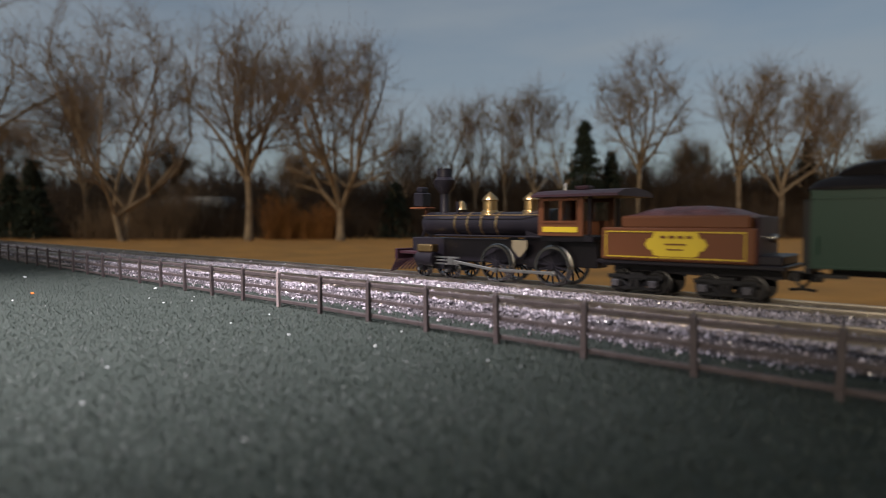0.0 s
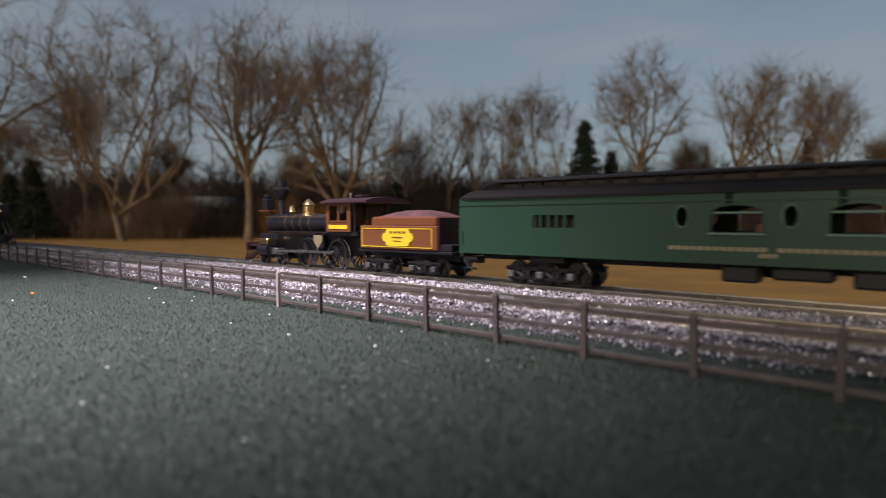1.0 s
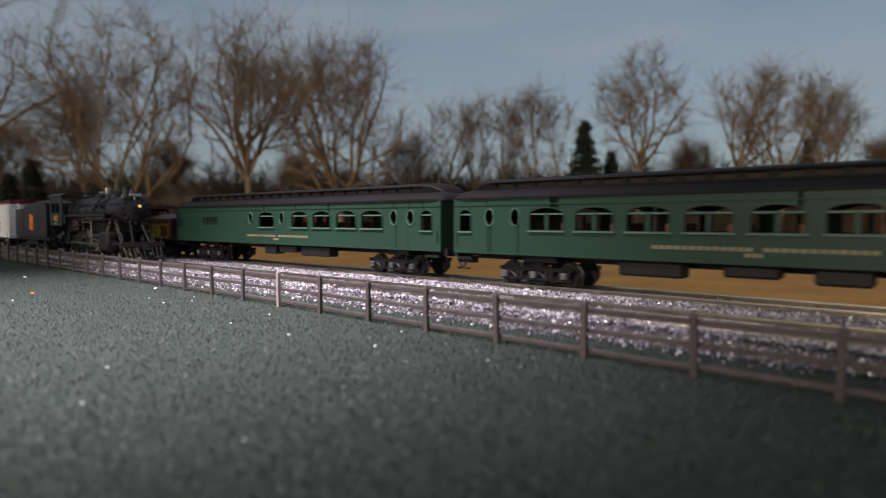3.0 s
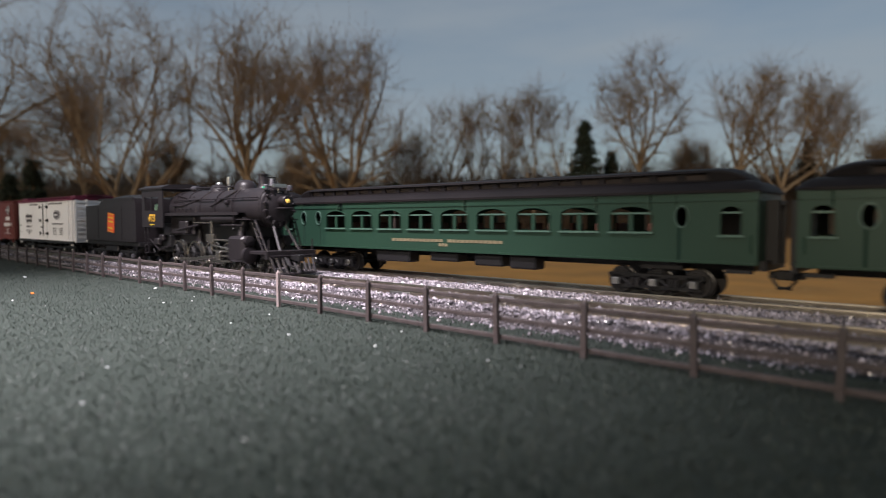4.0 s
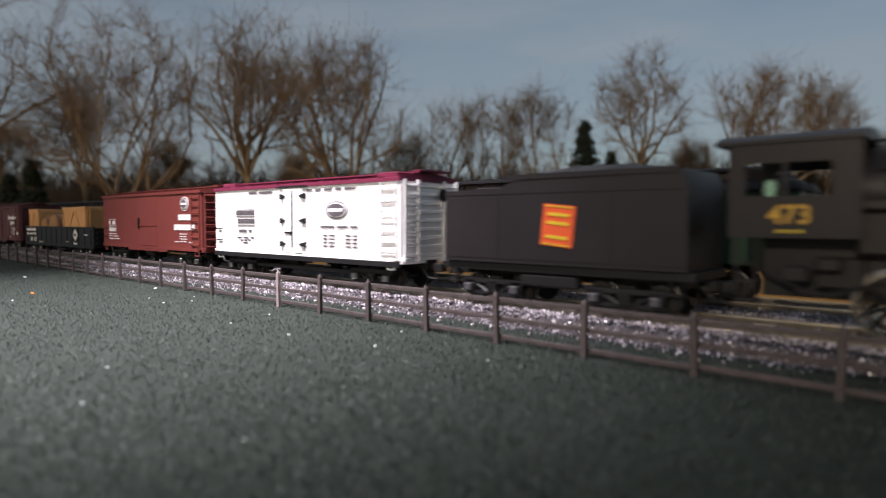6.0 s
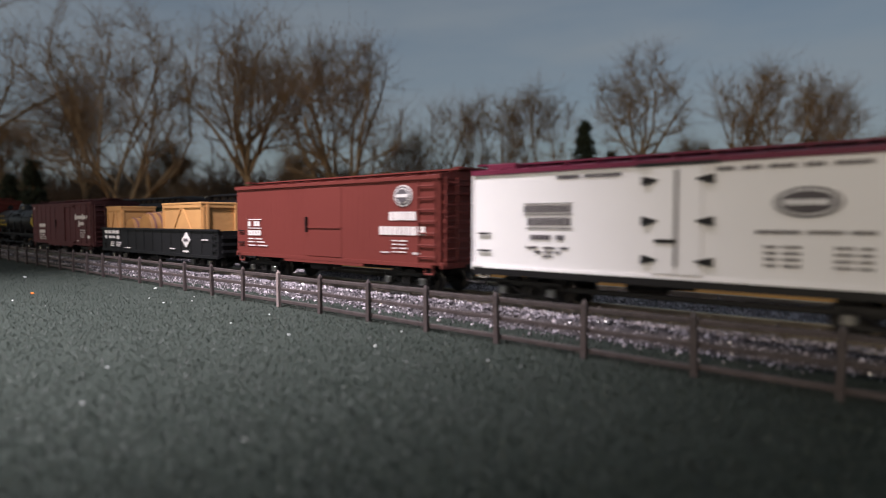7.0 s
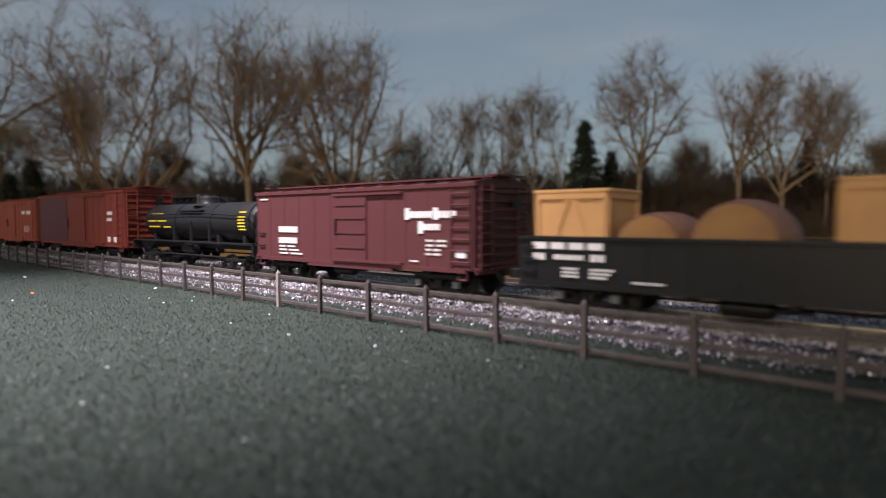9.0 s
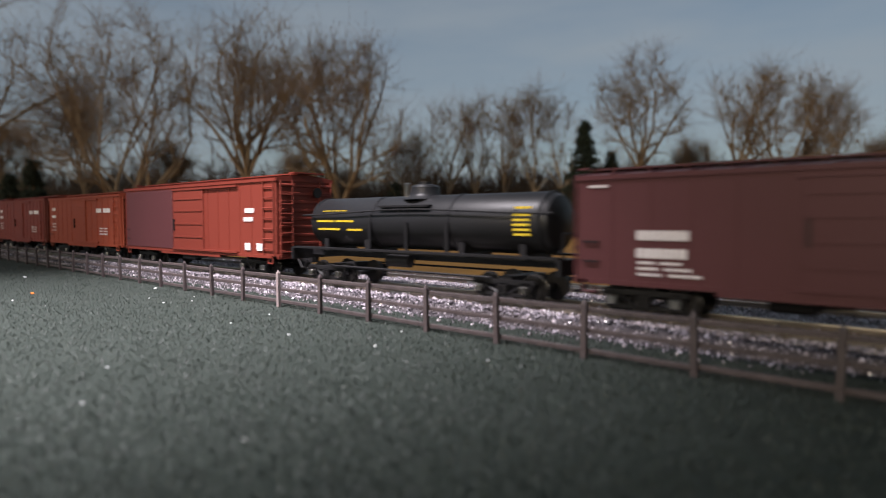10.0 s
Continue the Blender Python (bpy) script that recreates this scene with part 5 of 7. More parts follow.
def coach(label, windows, ovals, doors, louvres, mullion, letters, boxes_below, first_solid=False):
    L, w, z0, z1 = 0.2725, 0.0173, 0.0136, 0.0388
    c = thing("passenger_coach", label, "coach", "passenger coaches")
    holes = [arch_outline(a, b, 0.0248, 0.0342, 0.0028) for a, b in windows]
    ov = [oval_outline(x, 0.0303, 0.0023, 0.0037) for x in ovals]
    dr = [arch_outline(a, b, 0.0240, 0.0338, 0.0022) for a, b in doors]
    lv = [[(a, 0.0258), (b, 0.0258), (b, 0.0312), (a, 0.0312)] for a, b in louvres]
    for s in (-1, 1):
        ya, yb = sorted((s * w, s * (w - 0.0009)))
        part("side", wall_with_holes(0.0, L, z0, z1, holes + ov + dr + lv, ya, yb), M_GREEN, c)
        yo = s * (w + 0.0004)
        part("letterboard_moulding", boxes([(0, L, min(s * w, s * (w + 0.0004)), max(s * w, s * (w + 0.0004)), 0.0357, 0.0361), (0, L, min(s * w, s * (w + 0.0003)), max(s * w, s * (w + 0.0003)), z0, z0 + 0.0009)]), M_GREEN, c)
        for h in holes + dr:
            f = part("window_frame", ring_frame(h, 0.0006, s * (w + 0.0005), s * (w - 0.0001)), M_GREEN, c)
            xa, xb = h[0][0], h[1][0]
            part("sash", boxes([(xa, xb, min(s * (w - 0.0002), s * (w - 0.0008)), max(s * (w - 0.0002), s * (w - 0.0008)), 0.0313, 0.0320)]), M_TRIM, f)
            part("sill", box(xa - 0.0009, xb + 0.0009, min(s * w, s * (w + 0.0010)), max(s * w, s * (w + 0.0010)), h[0][1] - 0.0009, h[0][1] - 0.0002), M_TRIM, f)
            if mullion and h in holes:
                m = (xa + xb) / 2
                part("mullion", box(m - 0.0009, m + 0.0009, min(s * w, s * (w - 0.0008)), max(s * w, s * (w - 0.0008)), 0.0248, 0.0316), M_GREEN, f)
        for h in ov:
            part("oval_frame", ring_frame(h, 0.0004, s * (w + 0.0005), s * (w - 0.0001)), M_TRIM, c)
        for a, b in louvres:
            n = 5
            part("bar", boxes([(a + (b - a) * (k + 0.78) / n, a + (b - a) * (k + 1.02) / n, min(s * w, s * (w - 0.0006)), max(s * w, s * (w - 0.0006)), 0.0258, 0.0312) for k in range(n - 1)]), M_GREEN, c)
            # dark sheet added behind the bars in place of the baggage room's shade
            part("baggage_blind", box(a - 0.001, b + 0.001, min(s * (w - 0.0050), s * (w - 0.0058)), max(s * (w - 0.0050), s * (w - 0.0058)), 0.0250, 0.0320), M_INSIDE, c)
        a, b = letters
        lettering_row(c, a, b, 0.0190, 0.0014, s * (w + 0.0001), 26, M_GOLD, (13,), "faded gold lettering along the side")
        m = (a + b) / 2
        lettering_row(c, m - 0.003, m + 0.003, 0.0170, 0.0014, s * (w + 0.0001), 3, M_GOLD)
        for x in (0.0022, L - 0.0022):
            part("grab_iron", rods([((x, s * (w + 0.0004), 0.018), (x, s * (w + 0.0004), 0.024), 0.0004)], 6), M_GREEN, c)
    for x in (0.0, L - 0.0009):
        part("end_wall", boxes([(x, x + 0.0009, -w + 0.0009, -0.0042, z0, z1), (x, x + 0.0009, 0.0042, w - 0.0009, z0, z1), (x, x + 0.0009, -0.0042, 0.0042, 0.0345, z1)]), M_GREEN, c)
    # interior: floor, partition, seats
    part("floor", box(0.0009, L - 0.0009, -w + 0.0009, w - 0.0009, z0, z0 + 0.0012), M_INSIDE, c)
    for x in (0.013, 0.041, 0.097, 0.236, 0.259):
        part("partition", box(x, x + 0.001, -w + 0.001, w - 0.001, z0 + 0.0012, z1), M_INSIDE, c)
    seat = None
    for a, b in windows:
        for y in (-0.0095, 0.0095):
            x = (a + b) / 2 + 0.003
            m = pose(x, y, z0 + 0.0012)
            if seat is None:
                seat = part("seat", boxes([(-0.003, 0.003, -0.0055, 0.0055, 0, 0.0045), (0.003, 0.0045, -0.0055, 0.0055, 0, 0.0130)], 0.0003), M_SEAT, c)
                seat.matrix_basis = m
            else:
                again(seat, m, c)
    # clerestory roof with rounded ends
    lower = [(-w - 0.0008, z1 - 0.0002), (-w - 0.0008, z1 + 0.0008), (-w + 0.001, z1 + 0.0024), (-0.0135, z1 + 0.0038), (-0.0100, z1 + 0.0044), (0.0100, z1 + 0.0044), (0.0135, z1 + 0.0038), (w - 0.001, z1 + 0.0024), (w + 0.0008, z1 + 0.0008), (w + 0.0008, z1 - 0.0002)]
    roof = part("roof", extrude_yz(lower, 0.006, L - 0.006), M_ROOF, c, "black clerestory roof")
    for x, s in ((0.006, -1), (L - 0.006, 1)):
        bm = bmesh.new()
        rings = []
        for t in np.linspace(0, 1, 7):
            drop = 1 - 0.95 * (1 - math.cos(t * math.pi / 2))
            rings.append([bm.verts.new((x + s * 0.0072 * math.sin(t * math.pi / 2), y * (1 - 0.08 * t), z1 - 0.0002 + (z - z1 + 0.0002) * drop)) for y, z in lower])
        for r0, r1 in zip(rings, rings[1:]):
            for k in range(len(lower) - 1):
                bm.faces.new((r0[k], r0[k + 1], r1[k + 1], r1[k]))
        bm.faces.new(rings[-1])
        part("roof_end", bm, M_ROOF, roof)
    bays = 22
    xa, xb = 0.018, L - 0.018
    for s in (-1, 1):
        ya, yb = sorted((s * 0.0098, s * 0.0090))
        hs = []
        for k in range(bays):
            a = xa + (xb - xa) * (k + 0.14) / bays
            b = xa + (xb - xa) * (k + 0.86) / bays
            hs.append([(a, z1 + 0.0050), (b, z1 + 0.0050), (b, z1 + 0.0072), (a, z1 + 0.0072)])
        part("clerestory_side", wall_with_holes(xa, xb, z1 + 0.0040, z1 + 0.0078, hs, ya, yb), M_ROOF, roof)
    upper = [(-0.0108, z1 + 0.0076), (-0.0104, z1 + 0.0084), (-0.006, z1 + 0.0094), (0, z1 + 0.0098), (0.006, z1 + 0.0094), (0.0104, z1 + 0.0084), (0.0108, z1 + 0.0076)]
    part("clerestory_top", extrude_yz(upper, xa - 0.001, xb + 0.001), M_ROOF, roof)
    for x, s in ((xa, -1), (xb, 1)):
        bm = bmesh.new()
        rings = []
        for t in np.linspace(0, 1, 6):
            dz = (1 - math.cos(t * math.pi / 2)) * 0.0060
            rings.append([bm.verts.new((x + s * 0.0135 * math.sin(t * math.pi / 2), y * (1 - 0.25 * t), max(z - dz, z1 + 0.0030))) for y, z in [(-0.0100, z1 + 0.0040)] + upper + [(0.0100, z1 + 0.0040)]])
        for r0, r1 in zip(rings, rings[1:]):
            for k in range(len(r0) - 1):
                bm.faces.new((r0[k], r0[k + 1], r1[k + 1], r1[k]))
        bm.faces.new(rings[0])
        bm.faces.new(rings[-1])
        part("clerestory_end", bm, M_ROOF, roof)
    # added dark core: keeps the sky from showing through the clerestory openings
    part("clerestory_blind", box(xa + 0.001, xb - 0.001, -0.0086, 0.0086, z1 + 0.0040, z1 + 0.0078), M_INSIDE, roof, "added dark core that blocks the sky behind the clerestory openings")
    # diaphragms, steps, underbody
    for x, s in ((0, -1), (L, 1)):
        part("diaphragm", boxes([(min(x, x + s * 0.0040), max(x, x + s * 0.0040), -0.0060, -0.0042, 0.0135, 0.0360), (min(x, x + s * 0.0040), max(x, x + s * 0.0040), 0.0042, 0.0060, 0.0135, 0.0360), (min(x, x + s * 0.0040), max(x, x + s * 0.0040), -0.0042, 0.0042, 0.0345, 0.0360)]), M_UNDER, c)
        part("step", boxes([(x - s * 0.0105, x - s * 0.0020, -w + 0.0004, -w + 0.004, 0.0105, 0.0118) if s < 0 else (x - 0.0105, x - 0.0020, -w + 0.0004, -w + 0.004, 0.0105, 0.0118)] if s > 0 else [(0.0020, 0.0105, -w + 0.0004, -w + 0.004, 0.0105, 0.0118)]), M_UNDER, c)
        part("buffer_beam", box(min(x, x + s * 0.002), max(x, x + s * 0.002), -w + 0.003, w - 0.003, 0.0115, 0.0150), M_UNDER, c)
        coupler(c, x, s)
    part("underframe", boxes([(0.004, L - 0.004, -0.004, 0.004, 0.0105, z0), (0.004, L - 0.004, -0.0145, -0.0135, 0.0132, z0), (0.004, L - 0.004, 0.0135, 0.0145, 0.0132, z0)]), M_UNDER, c)
    for a, b, za, m in boxes_below:
        part("equipment_box", box(a, b, -0.0158, -0.0075, za - 0.0022, z0 - 0.0004, 0.0008, 1), m, c)
    part("generator", lathe([(L * 0.44, 0.0005), (L * 0.445, 0.0030), (L * 0.50, 0.0030), (L * 0.505, 0.0005)], "x", (0, 0.006, 0.0108), 14), M_UNDER, c)
    for x in (0.043, L - 0.037):
        truck(c, x, 3, 0.0300, shine=M_STEEL, zc=0.0052, wr=0.0052)
        part("truck_bolster", box(x - 0.006, x + 0.010, -0.012, 0.012, 0.0105, 0.0136), M_UNDER, c)
    return c


def combine():
    return coach("dark green combine coach with barred baggage window and black clerestory roof", [(0.1148, 0.1314), (0.1507, 0.1667), (0.1720, 0.1880), (0.1938, 0.2102), (0.2152, 0.2317)], [0.1046, 0.1398, 0.2402, 0.2523], [(0.2598, 0.2668)], [(0.0410, 0.0608)], False, (0.100, 0.167),
                 [(0.118, 0.130, 0.0095, M_UNDER), (0.134, 0.152, 0.0110, M_UNDER), (0.157, 0.184, 0.0095, M_UNDER)])


def day_coach():
    wins = [(0.0429 + 0.02206 * k, 0.0429 + 0.02206 * k + 0.0164) for k in range(9)]
    return coach("dark green day coach with paired arched windows and black clerestory roof", wins, [0.0212, 0.0352, 0.2470], [(0.0040, 0.0104), (0.2605, 0.2672)], [], True, (0.097, 0.168),
                 [(0.083, 0.108, 0.0095, M_UNDER), (0.122, 0.140, 0.0110, M_UNDER), (0.150, 0.166, 0.0100, M_UNDER), (0.170, 0.184, 0.0095, M_UNDER)])


def parlour_coach():
    wins = [(0.0441 + 0.0213 * k, 0.0441 + 0.0213 * k + 0.0163) for k in range(5)] + [(0.1865, 0.2028), (0.2078, 0.2241)]
    return coach("dark green parlour coach with wide arched windows and black clerestory roof", wins, [0.0195, 0.0334, 0.1540, 0.1652, 0.1762, 0.2470], [(0.0040, 0.0104), (0.2605, 0.2672)], [], False, (0.094, 0.164),
                 [(0.0808, 0.1067, 0.0090, M_GREYBOX), (0.118, 0.130, 0.0088, M_UNDER), (0.134, 0.148, 0.0088, M_UNDER), (0.156, 0.185, 0.0095, M_UNDER)])


# ---- locomotives ----
def driver(parent, name, x, r, y, pin, rim, body, spokes=12, crank=0.0034):
    """A spoked driving wheel pair turning about its axle; the crank pin stands up at rest."""
    bm = bmesh.new()
    for s in (-1, 1):
        bm_lathe(bm, [(s * (y - 0.0022), 0.0016), (s * (y + 0.0005), 0.0016)], "y", n=12)
        for k in range(spokes):
            a = 2 * math.pi * k / spokes
            bm_rod(bm, (0, s * (y - 0.0007), 0), (math.sin(a) * r * 0.89, s * (y - 0.0007), math.cos(a) * r * 0.89), 0.00045, 5)
        n = 8
        o = [(math.sin(math.pi + (k / n - 0.5) * 1.5) * r * 0.84, math.cos(math.pi + (k / n - 0.5) * 1.5) * r * 0.84) for k in range(n + 1)]
        va = [bm.verts.new((a, s * (y - 0.0012), b)) for a, b in o]
        vb = [bm.verts.new((a, s * (y - 0.0001), b)) for a, b in o]
        bm.faces.new(va)
        bm.faces.new(vb)
        for k in range(n):
            bm.faces.new((va[k], va[k + 1], vb[k + 1], vb[k]))
    bm_lathe(bm, [(-y, 0.0012), (y, 0.0012)], "y", n=8)
    wheel = part(name, bm, body, parent)
    wheel.matrix_basis = pose(x, 0, r)
    for s in (-1, 1):
        t = bmesh.new()
        bm_lathe(t, [(s * (y - 0.0026), r * 0.88), (s * (y - 0.0026), r + 0.0006), (s * (y - 0.0019), r + 0.0006), (s * (y - 0.0017), r), (s * y, r * 0.99), (s * y, r * 0.88), (s * (y - 0.0026), r * 0.88)], "y", n=40, caps=False)
        bmesh.ops.recalc_face_normals(t, faces=t.faces)
        part("tyre", t, rim, wheel, "bright worn metal tyre")
        part("crank_pin", lathe([(s * y - 0.0003, 0.0008), (s * (y + 0.0030), 0.0008)], "y", (0, 0, crank), 10), M_STEEL, wheel)
    return wheel


def rod_bar(a, b, y0, y1, h, boss):
    bm = boxes([(a, b, y0, y1, -h, h)], 0.0002)
    for x in boss:
        bm_lathe(bm, [(y0 - 0.0002, h * 1.7), (y1 + 0.0002, h * 1.7)], "y", (x, 0, 0), 14)
    bmesh.ops.recalc_face_normals(bm, faces=bm.faces)
    return bm


def number_text(word, size, x, y, z, material, parent):
    cu = bpy.data.curves.new("number", "FONT")
    cu.body, cu.size, cu.extrude, cu.align_x, cu.align_y, cu.offset = word, size, 0.00012, "CENTER", "CENTER", size * 0.02
    tmp = bpy.data.objects.new("number", cu)
    scene.collection.objects.link(tmp)
    me = bpy.data.meshes.new_from_object(tmp.evaluated_get(bpy.context.evaluated_depsgraph_get()))
    bpy.data.objects.remove(tmp)
    me.materials.clear()
    me.materials.append(material)
    ob = new("number", me)
    ob.parent = parent
    ob.matrix_basis = pose(x, y, z, 90, 0, 0)
    return tagged(ob, "yellow painted cab number")


def steam_locomotive():
    e = thing("steam_locomotive", "grey-black model steam locomotive with eight driving wheels", "locomotive")
    zc, r = 0.0360, 0.0110
    B = M_LOCO
    boiler = part("boiler", lathe([(0.028, r * 1.04), (0.060, r * 1.04), (0.066, r), (0.1020, r * 0.97), (0.1025, r * 1.0), (0.1290, r * 1.0), (0.1298, r * 0.96), (0.1305, r * 0.80), (0.1312, r * 0.78), (0.1322, r * 0.40), (0.1326, r * 0.1)], "x", (0, 0, zc), 48), B, e)
    for x in (0.036, 0.050, 0.066, 0.083, 0.102, 0.1285):
        rr = r * (1.05 if x < 0.066 else 1.01)
        part("boiler_band", lathe([(x - 0.0005, rr - 0.0002), (x - 0.0005, rr + 0.0002), (x + 0.0005, rr + 0.0002), (x + 0.0005, rr - 0.0002)], "x", (0, 0, zc), 40), B, boiler)
    front = part("smokebox_door", lathe([(0.1310, r * 0.72), (0.1318, r * 0.70), (0.1330, r * 0.45), (0.1334, 0.001)], "x", (0, 0, zc), 32), B, e)
    for k in range(14):
        a = 2 * math.pi * k / 14
        part("dog_bolt", box(-0.0005, 0.0012, -0.0006, 0.0006, -0.0012, 0.0012, 0.0002, 1), B, front).matrix_basis = pose(0.1312, math.sin(a) * r * 0.82, zc + math.cos(a) * r * 0.82, math.degrees(-a), 0, 0)
    part("firebox", boxes([(0.028, 0.058, -0.0108, 0.0108, 0.0200, zc), (0.040, 0.060, -0.0085, 0.0085, 0.0140, 0.024)], 0.0010), B, e)
    # domes, stack, bell, whistle
    part("steam_dome", lathe([(0.008, 0.0072), (0.0098, 0.0064), (0.0122, 0.0061), (0.0140, 0.0053), (0.0152, 0.0040), (0.0159, 0.0022), (0.0161, 0.0004)], "z", (0.0986, 0, zc), 28), B, e)
    part("sand_dome", lathe([(0.008, 0.0064), (0.0095, 0.0056), (0.0112, 0.0052), (0.0128, 0.0044), (0.0138, 0.0030), (0.0143, 0.0014), (0.0144, 0.0003)], "z", (0.0692, 0, zc), 28), B, e)
    part("dome_cap", lathe([(0.0146, 0.0020), (0.0156, 0.0016), (0.0158, 0.0003)], "z", (0.0692, 0, zc), 14), M_STEEL, e)
    part("smokestack", lathe([(0.009, 0.0048), (0.0108, 0.0032), (0.0118, 0.0026), (0.0176, 0.0027), (0.0178, 0.0031), (0.0185, 0.0031), (0.0185, 0.0023), (0.0150, 0.0021)], "z", (0.1162, 0, zc), 26), B, e)
    bell = part("bell", lathe([(0.0116, 0.0018), (0.0124, 0.0015), (0.0146, 0.0012), (0.0157, 0.0004)], "z", (0.1243, 0, zc), 16), M_GREYBOX, e)
    part("bell_bracket", boxes([(0.1240, 0.1246, q * 0.0022 - 0.0003, q * 0.0022 + 0.0003, zc + 0.009, zc + 0.0160) for q in (-1, 1)] + [(0.1240, 0.1246, -0.0025, 0.0025, zc + 0.0158, zc + 0.0164)]), B, bell)
    part("whistle", lathe([(0.010, 0.0010), (0.0142, 0.0010), (0.0144, 0.0014), (0.0182, 0.0014), (0.0185, 0.0005)], "z", (0.0823, -0.001, zc), 12), M_STEEL, e, "bright whistle")
    for x in (0.0875, 0.060):
        part("safety_valve", lathe([(0.009, 0.0012), (0.0130, 0.0012), (0.0135, 0.0018), (0.0142, 0.0018), (0.0145, 0.0006)], "z", (x, 0.002, zc), 12), B, e)
    part("generator", lathe([(-0.003, 0.0006), (-0.003, 0.0016), (0.003, 0.0016), (0.003, 0.0006)], "x", (0.046, -0.003, zc + r * 1.04 + 0.0012), 14), M_GREYBOX, e)
    # headlight, visor and marker lamps
    h = part("headlight", lathe([(0.1325, 0.0020), (0.1338, 0.0026), (0.1385, 0.0029), (0.1389, 0.0026)], "x", (0, 0, zc + 0.0032), 20), B, e)
    part("lens", lathe([(0.1385, 0.0013), (0.1391, 0.0011), (0.1393, 0.0004)], "x", (0, 0, zc + 0.0032), 16), M_LAMP, h, "warm lit headlight lens")
    part("headlight_bracket", box(0.1318, 0.1395, -0.0030, 0.0030, zc - 0.0010, zc - 0.0002, 0.0002, 1), B, h)
    part("number_board", boxes([(0.1305, 0.1325, -0.0042, 0.0042, zc + 0.0104, zc + 0.0124), (0.1312, 0.1318, -0.0010, 0.0010, zc + 0.0070, zc + 0.0106)], 0.0003), M_STEEL, e, "small bright number board")
    for s in (-1, 1):
        m = part("marker_lamp", box(0.1290, 0.1315, s * 0.0075 - 0.0011, s * 0.0075 + 0.0011, zc + 0.0088, zc + 0.0120, 0.0004, 1), M_GREYBOX, e)
        part("marker_lens", box(0.1296, 0.1309, s * 0.0088 - 0.0002, s * 0.0088 + 0.0002, zc + 0.0099, zc + 0.0109), M_GREENLENS if s < 0 else M_REDLENS, m)
    # running boards, pipes, tanks
    for s in (-1, 1):
        ya, yb = sorted((s * 0.0095, s * 0.0150))
        part("running_board", boxes([(0.030, 0.1150, ya, yb, 0.0330, 0.0336), (0.1130, 0.1270, ya, yb, 0.0292, 0.0298), (0.030, 0.1150, s * 0.0150 - 0.0003, s * 0.0150 + 0.0003, 0.0318, 0.0336)]), B, e)
        part("air_tank", lathe([(0.0735, 0.0006), (0.0740, 0.0026), (0.1095, 0.0026), (0.1100, 0.0006)], "x", (0, s * 0.0122, 0.0300), 18), B, e)
        part("handrail", rods([((0.032, s * 0.0112, zc + 0.0052), (0.128, s * 0.0112, zc + 0.0052), 0.0003)] + [((x, s * 0.0100, zc + 0.0050), (x, s * 0.0112, zc + 0.0052), 0.0003) for x in (0.036, 0.055, 0.074, 0.093, 0.112, 0.127)], 6), B, e)
        part("sand_pipe", rods([((0.100, s * 0.0062, zc + 0.0098), (0.094, s * 0.0098, zc + 0.0060), 0.0005), ((0.094, s * 0.0098, zc + 0.0060), (0.080, s * 0.0113, zc + 0.0010), 0.0005), ((0.069, s * 0.0058, zc + 0.0098), (0.064, s * 0.0104, zc + 0.0050), 0.0005), ((0.064, s * 0.0104, zc + 0.0050), (0.046, s * 0.0116, zc + 0.0018), 0.0005), ((0.046, s * 0.0116, zc + 0.0018), (0.034, s * 0.0116, zc + 0.0018), 0.0006), ((0.104, s * 0.0110, 0.0300), (0.116, s * 0.0120, 0.0300), 0.0006)], 6), B, e)
        part("ladder", rods([((0.1340, s * 0.0105, 0.0095), (0.1240, s * 0.0125, 0.0290), 0.0005), ((0.1375, s * 0.0105, 0.0095), (0.1275, s * 0.0125, 0.0290), 0.0005)] + [((0.1340 - 0.010 * f, s * (0.0105 + 0.002 * f), 0.0095 + 0.0195 * f), (0.1375 - 0.010 * f, s * (0.0105 + 0.002 * f), 0.0095 + 0.0195 * f), 0.0004) for f in (0.15, 0.35, 0.55, 0.75, 0.93)], 6), B, e)
        # cylinder with valve chest
        cy = part("cylinder", boxes([(0.1050, 0.1205, min(s * 0.0085, s * 0.0160), max(s * 0.0085, s * 0.0160), 0.0065, 0.0205)], 0.0016), B, e)
        part("cylinder_head", lathe([(0.1200, 0.0046), (0.1218, 0.0044), (0.1222, 0.0010)], "x", (0, s * 0.0122, 0.0102), 20), B, cy)
        part("valve_head", lathe([(0.1200, 0.0030), (0.1220, 0.0028), (0.1224, 0.0008)], "x", (0, s * 0.0122, 0.0178), 16), B, cy)
        part("steam_pipe", rods([((0.1130, s * 0.0120, 0.020), (0.1130, s * 0.0092, 0.030), 0.0022)], 12), B, e)
        for z in (0.0062, 0.0118):
            part("guide_bar", box(0.0850, 0.1050, min(s * 0.0128, s * 0.0142), max(s * 0.0128, s * 0.0142), z - 0.0005, z + 0.0005), M_RIM, e)
        part("valve_gear_hanger", boxes([(0.0840, 0.0860, s * 0.0136 - 0.0008, s * 0.0136 + 0.0008, 0.0120, 0.0300), (0.0800, 0.0880, s * 0.0136 - 0.0012, s * 0.0136 + 0.0012, 0.0165, 0.0212), (0.0640, 0.0850, s * 0.0138 - 0.0004, s * 0.0138 + 0.0004, 0.0272, 0.0280)], 0.0002), M_RIM, e, "dull grey valve gear")
        part("valve_rod", rods([((0.086, s * 0.0136, 0.0178), (0.106, s * 0.0128, 0.0178), 0.0006), ((0.084, s * 0.0140, 0.0150), (0.104, s * 0.0140, 0.0132), 0.0005)], 6), M_RIM, e)
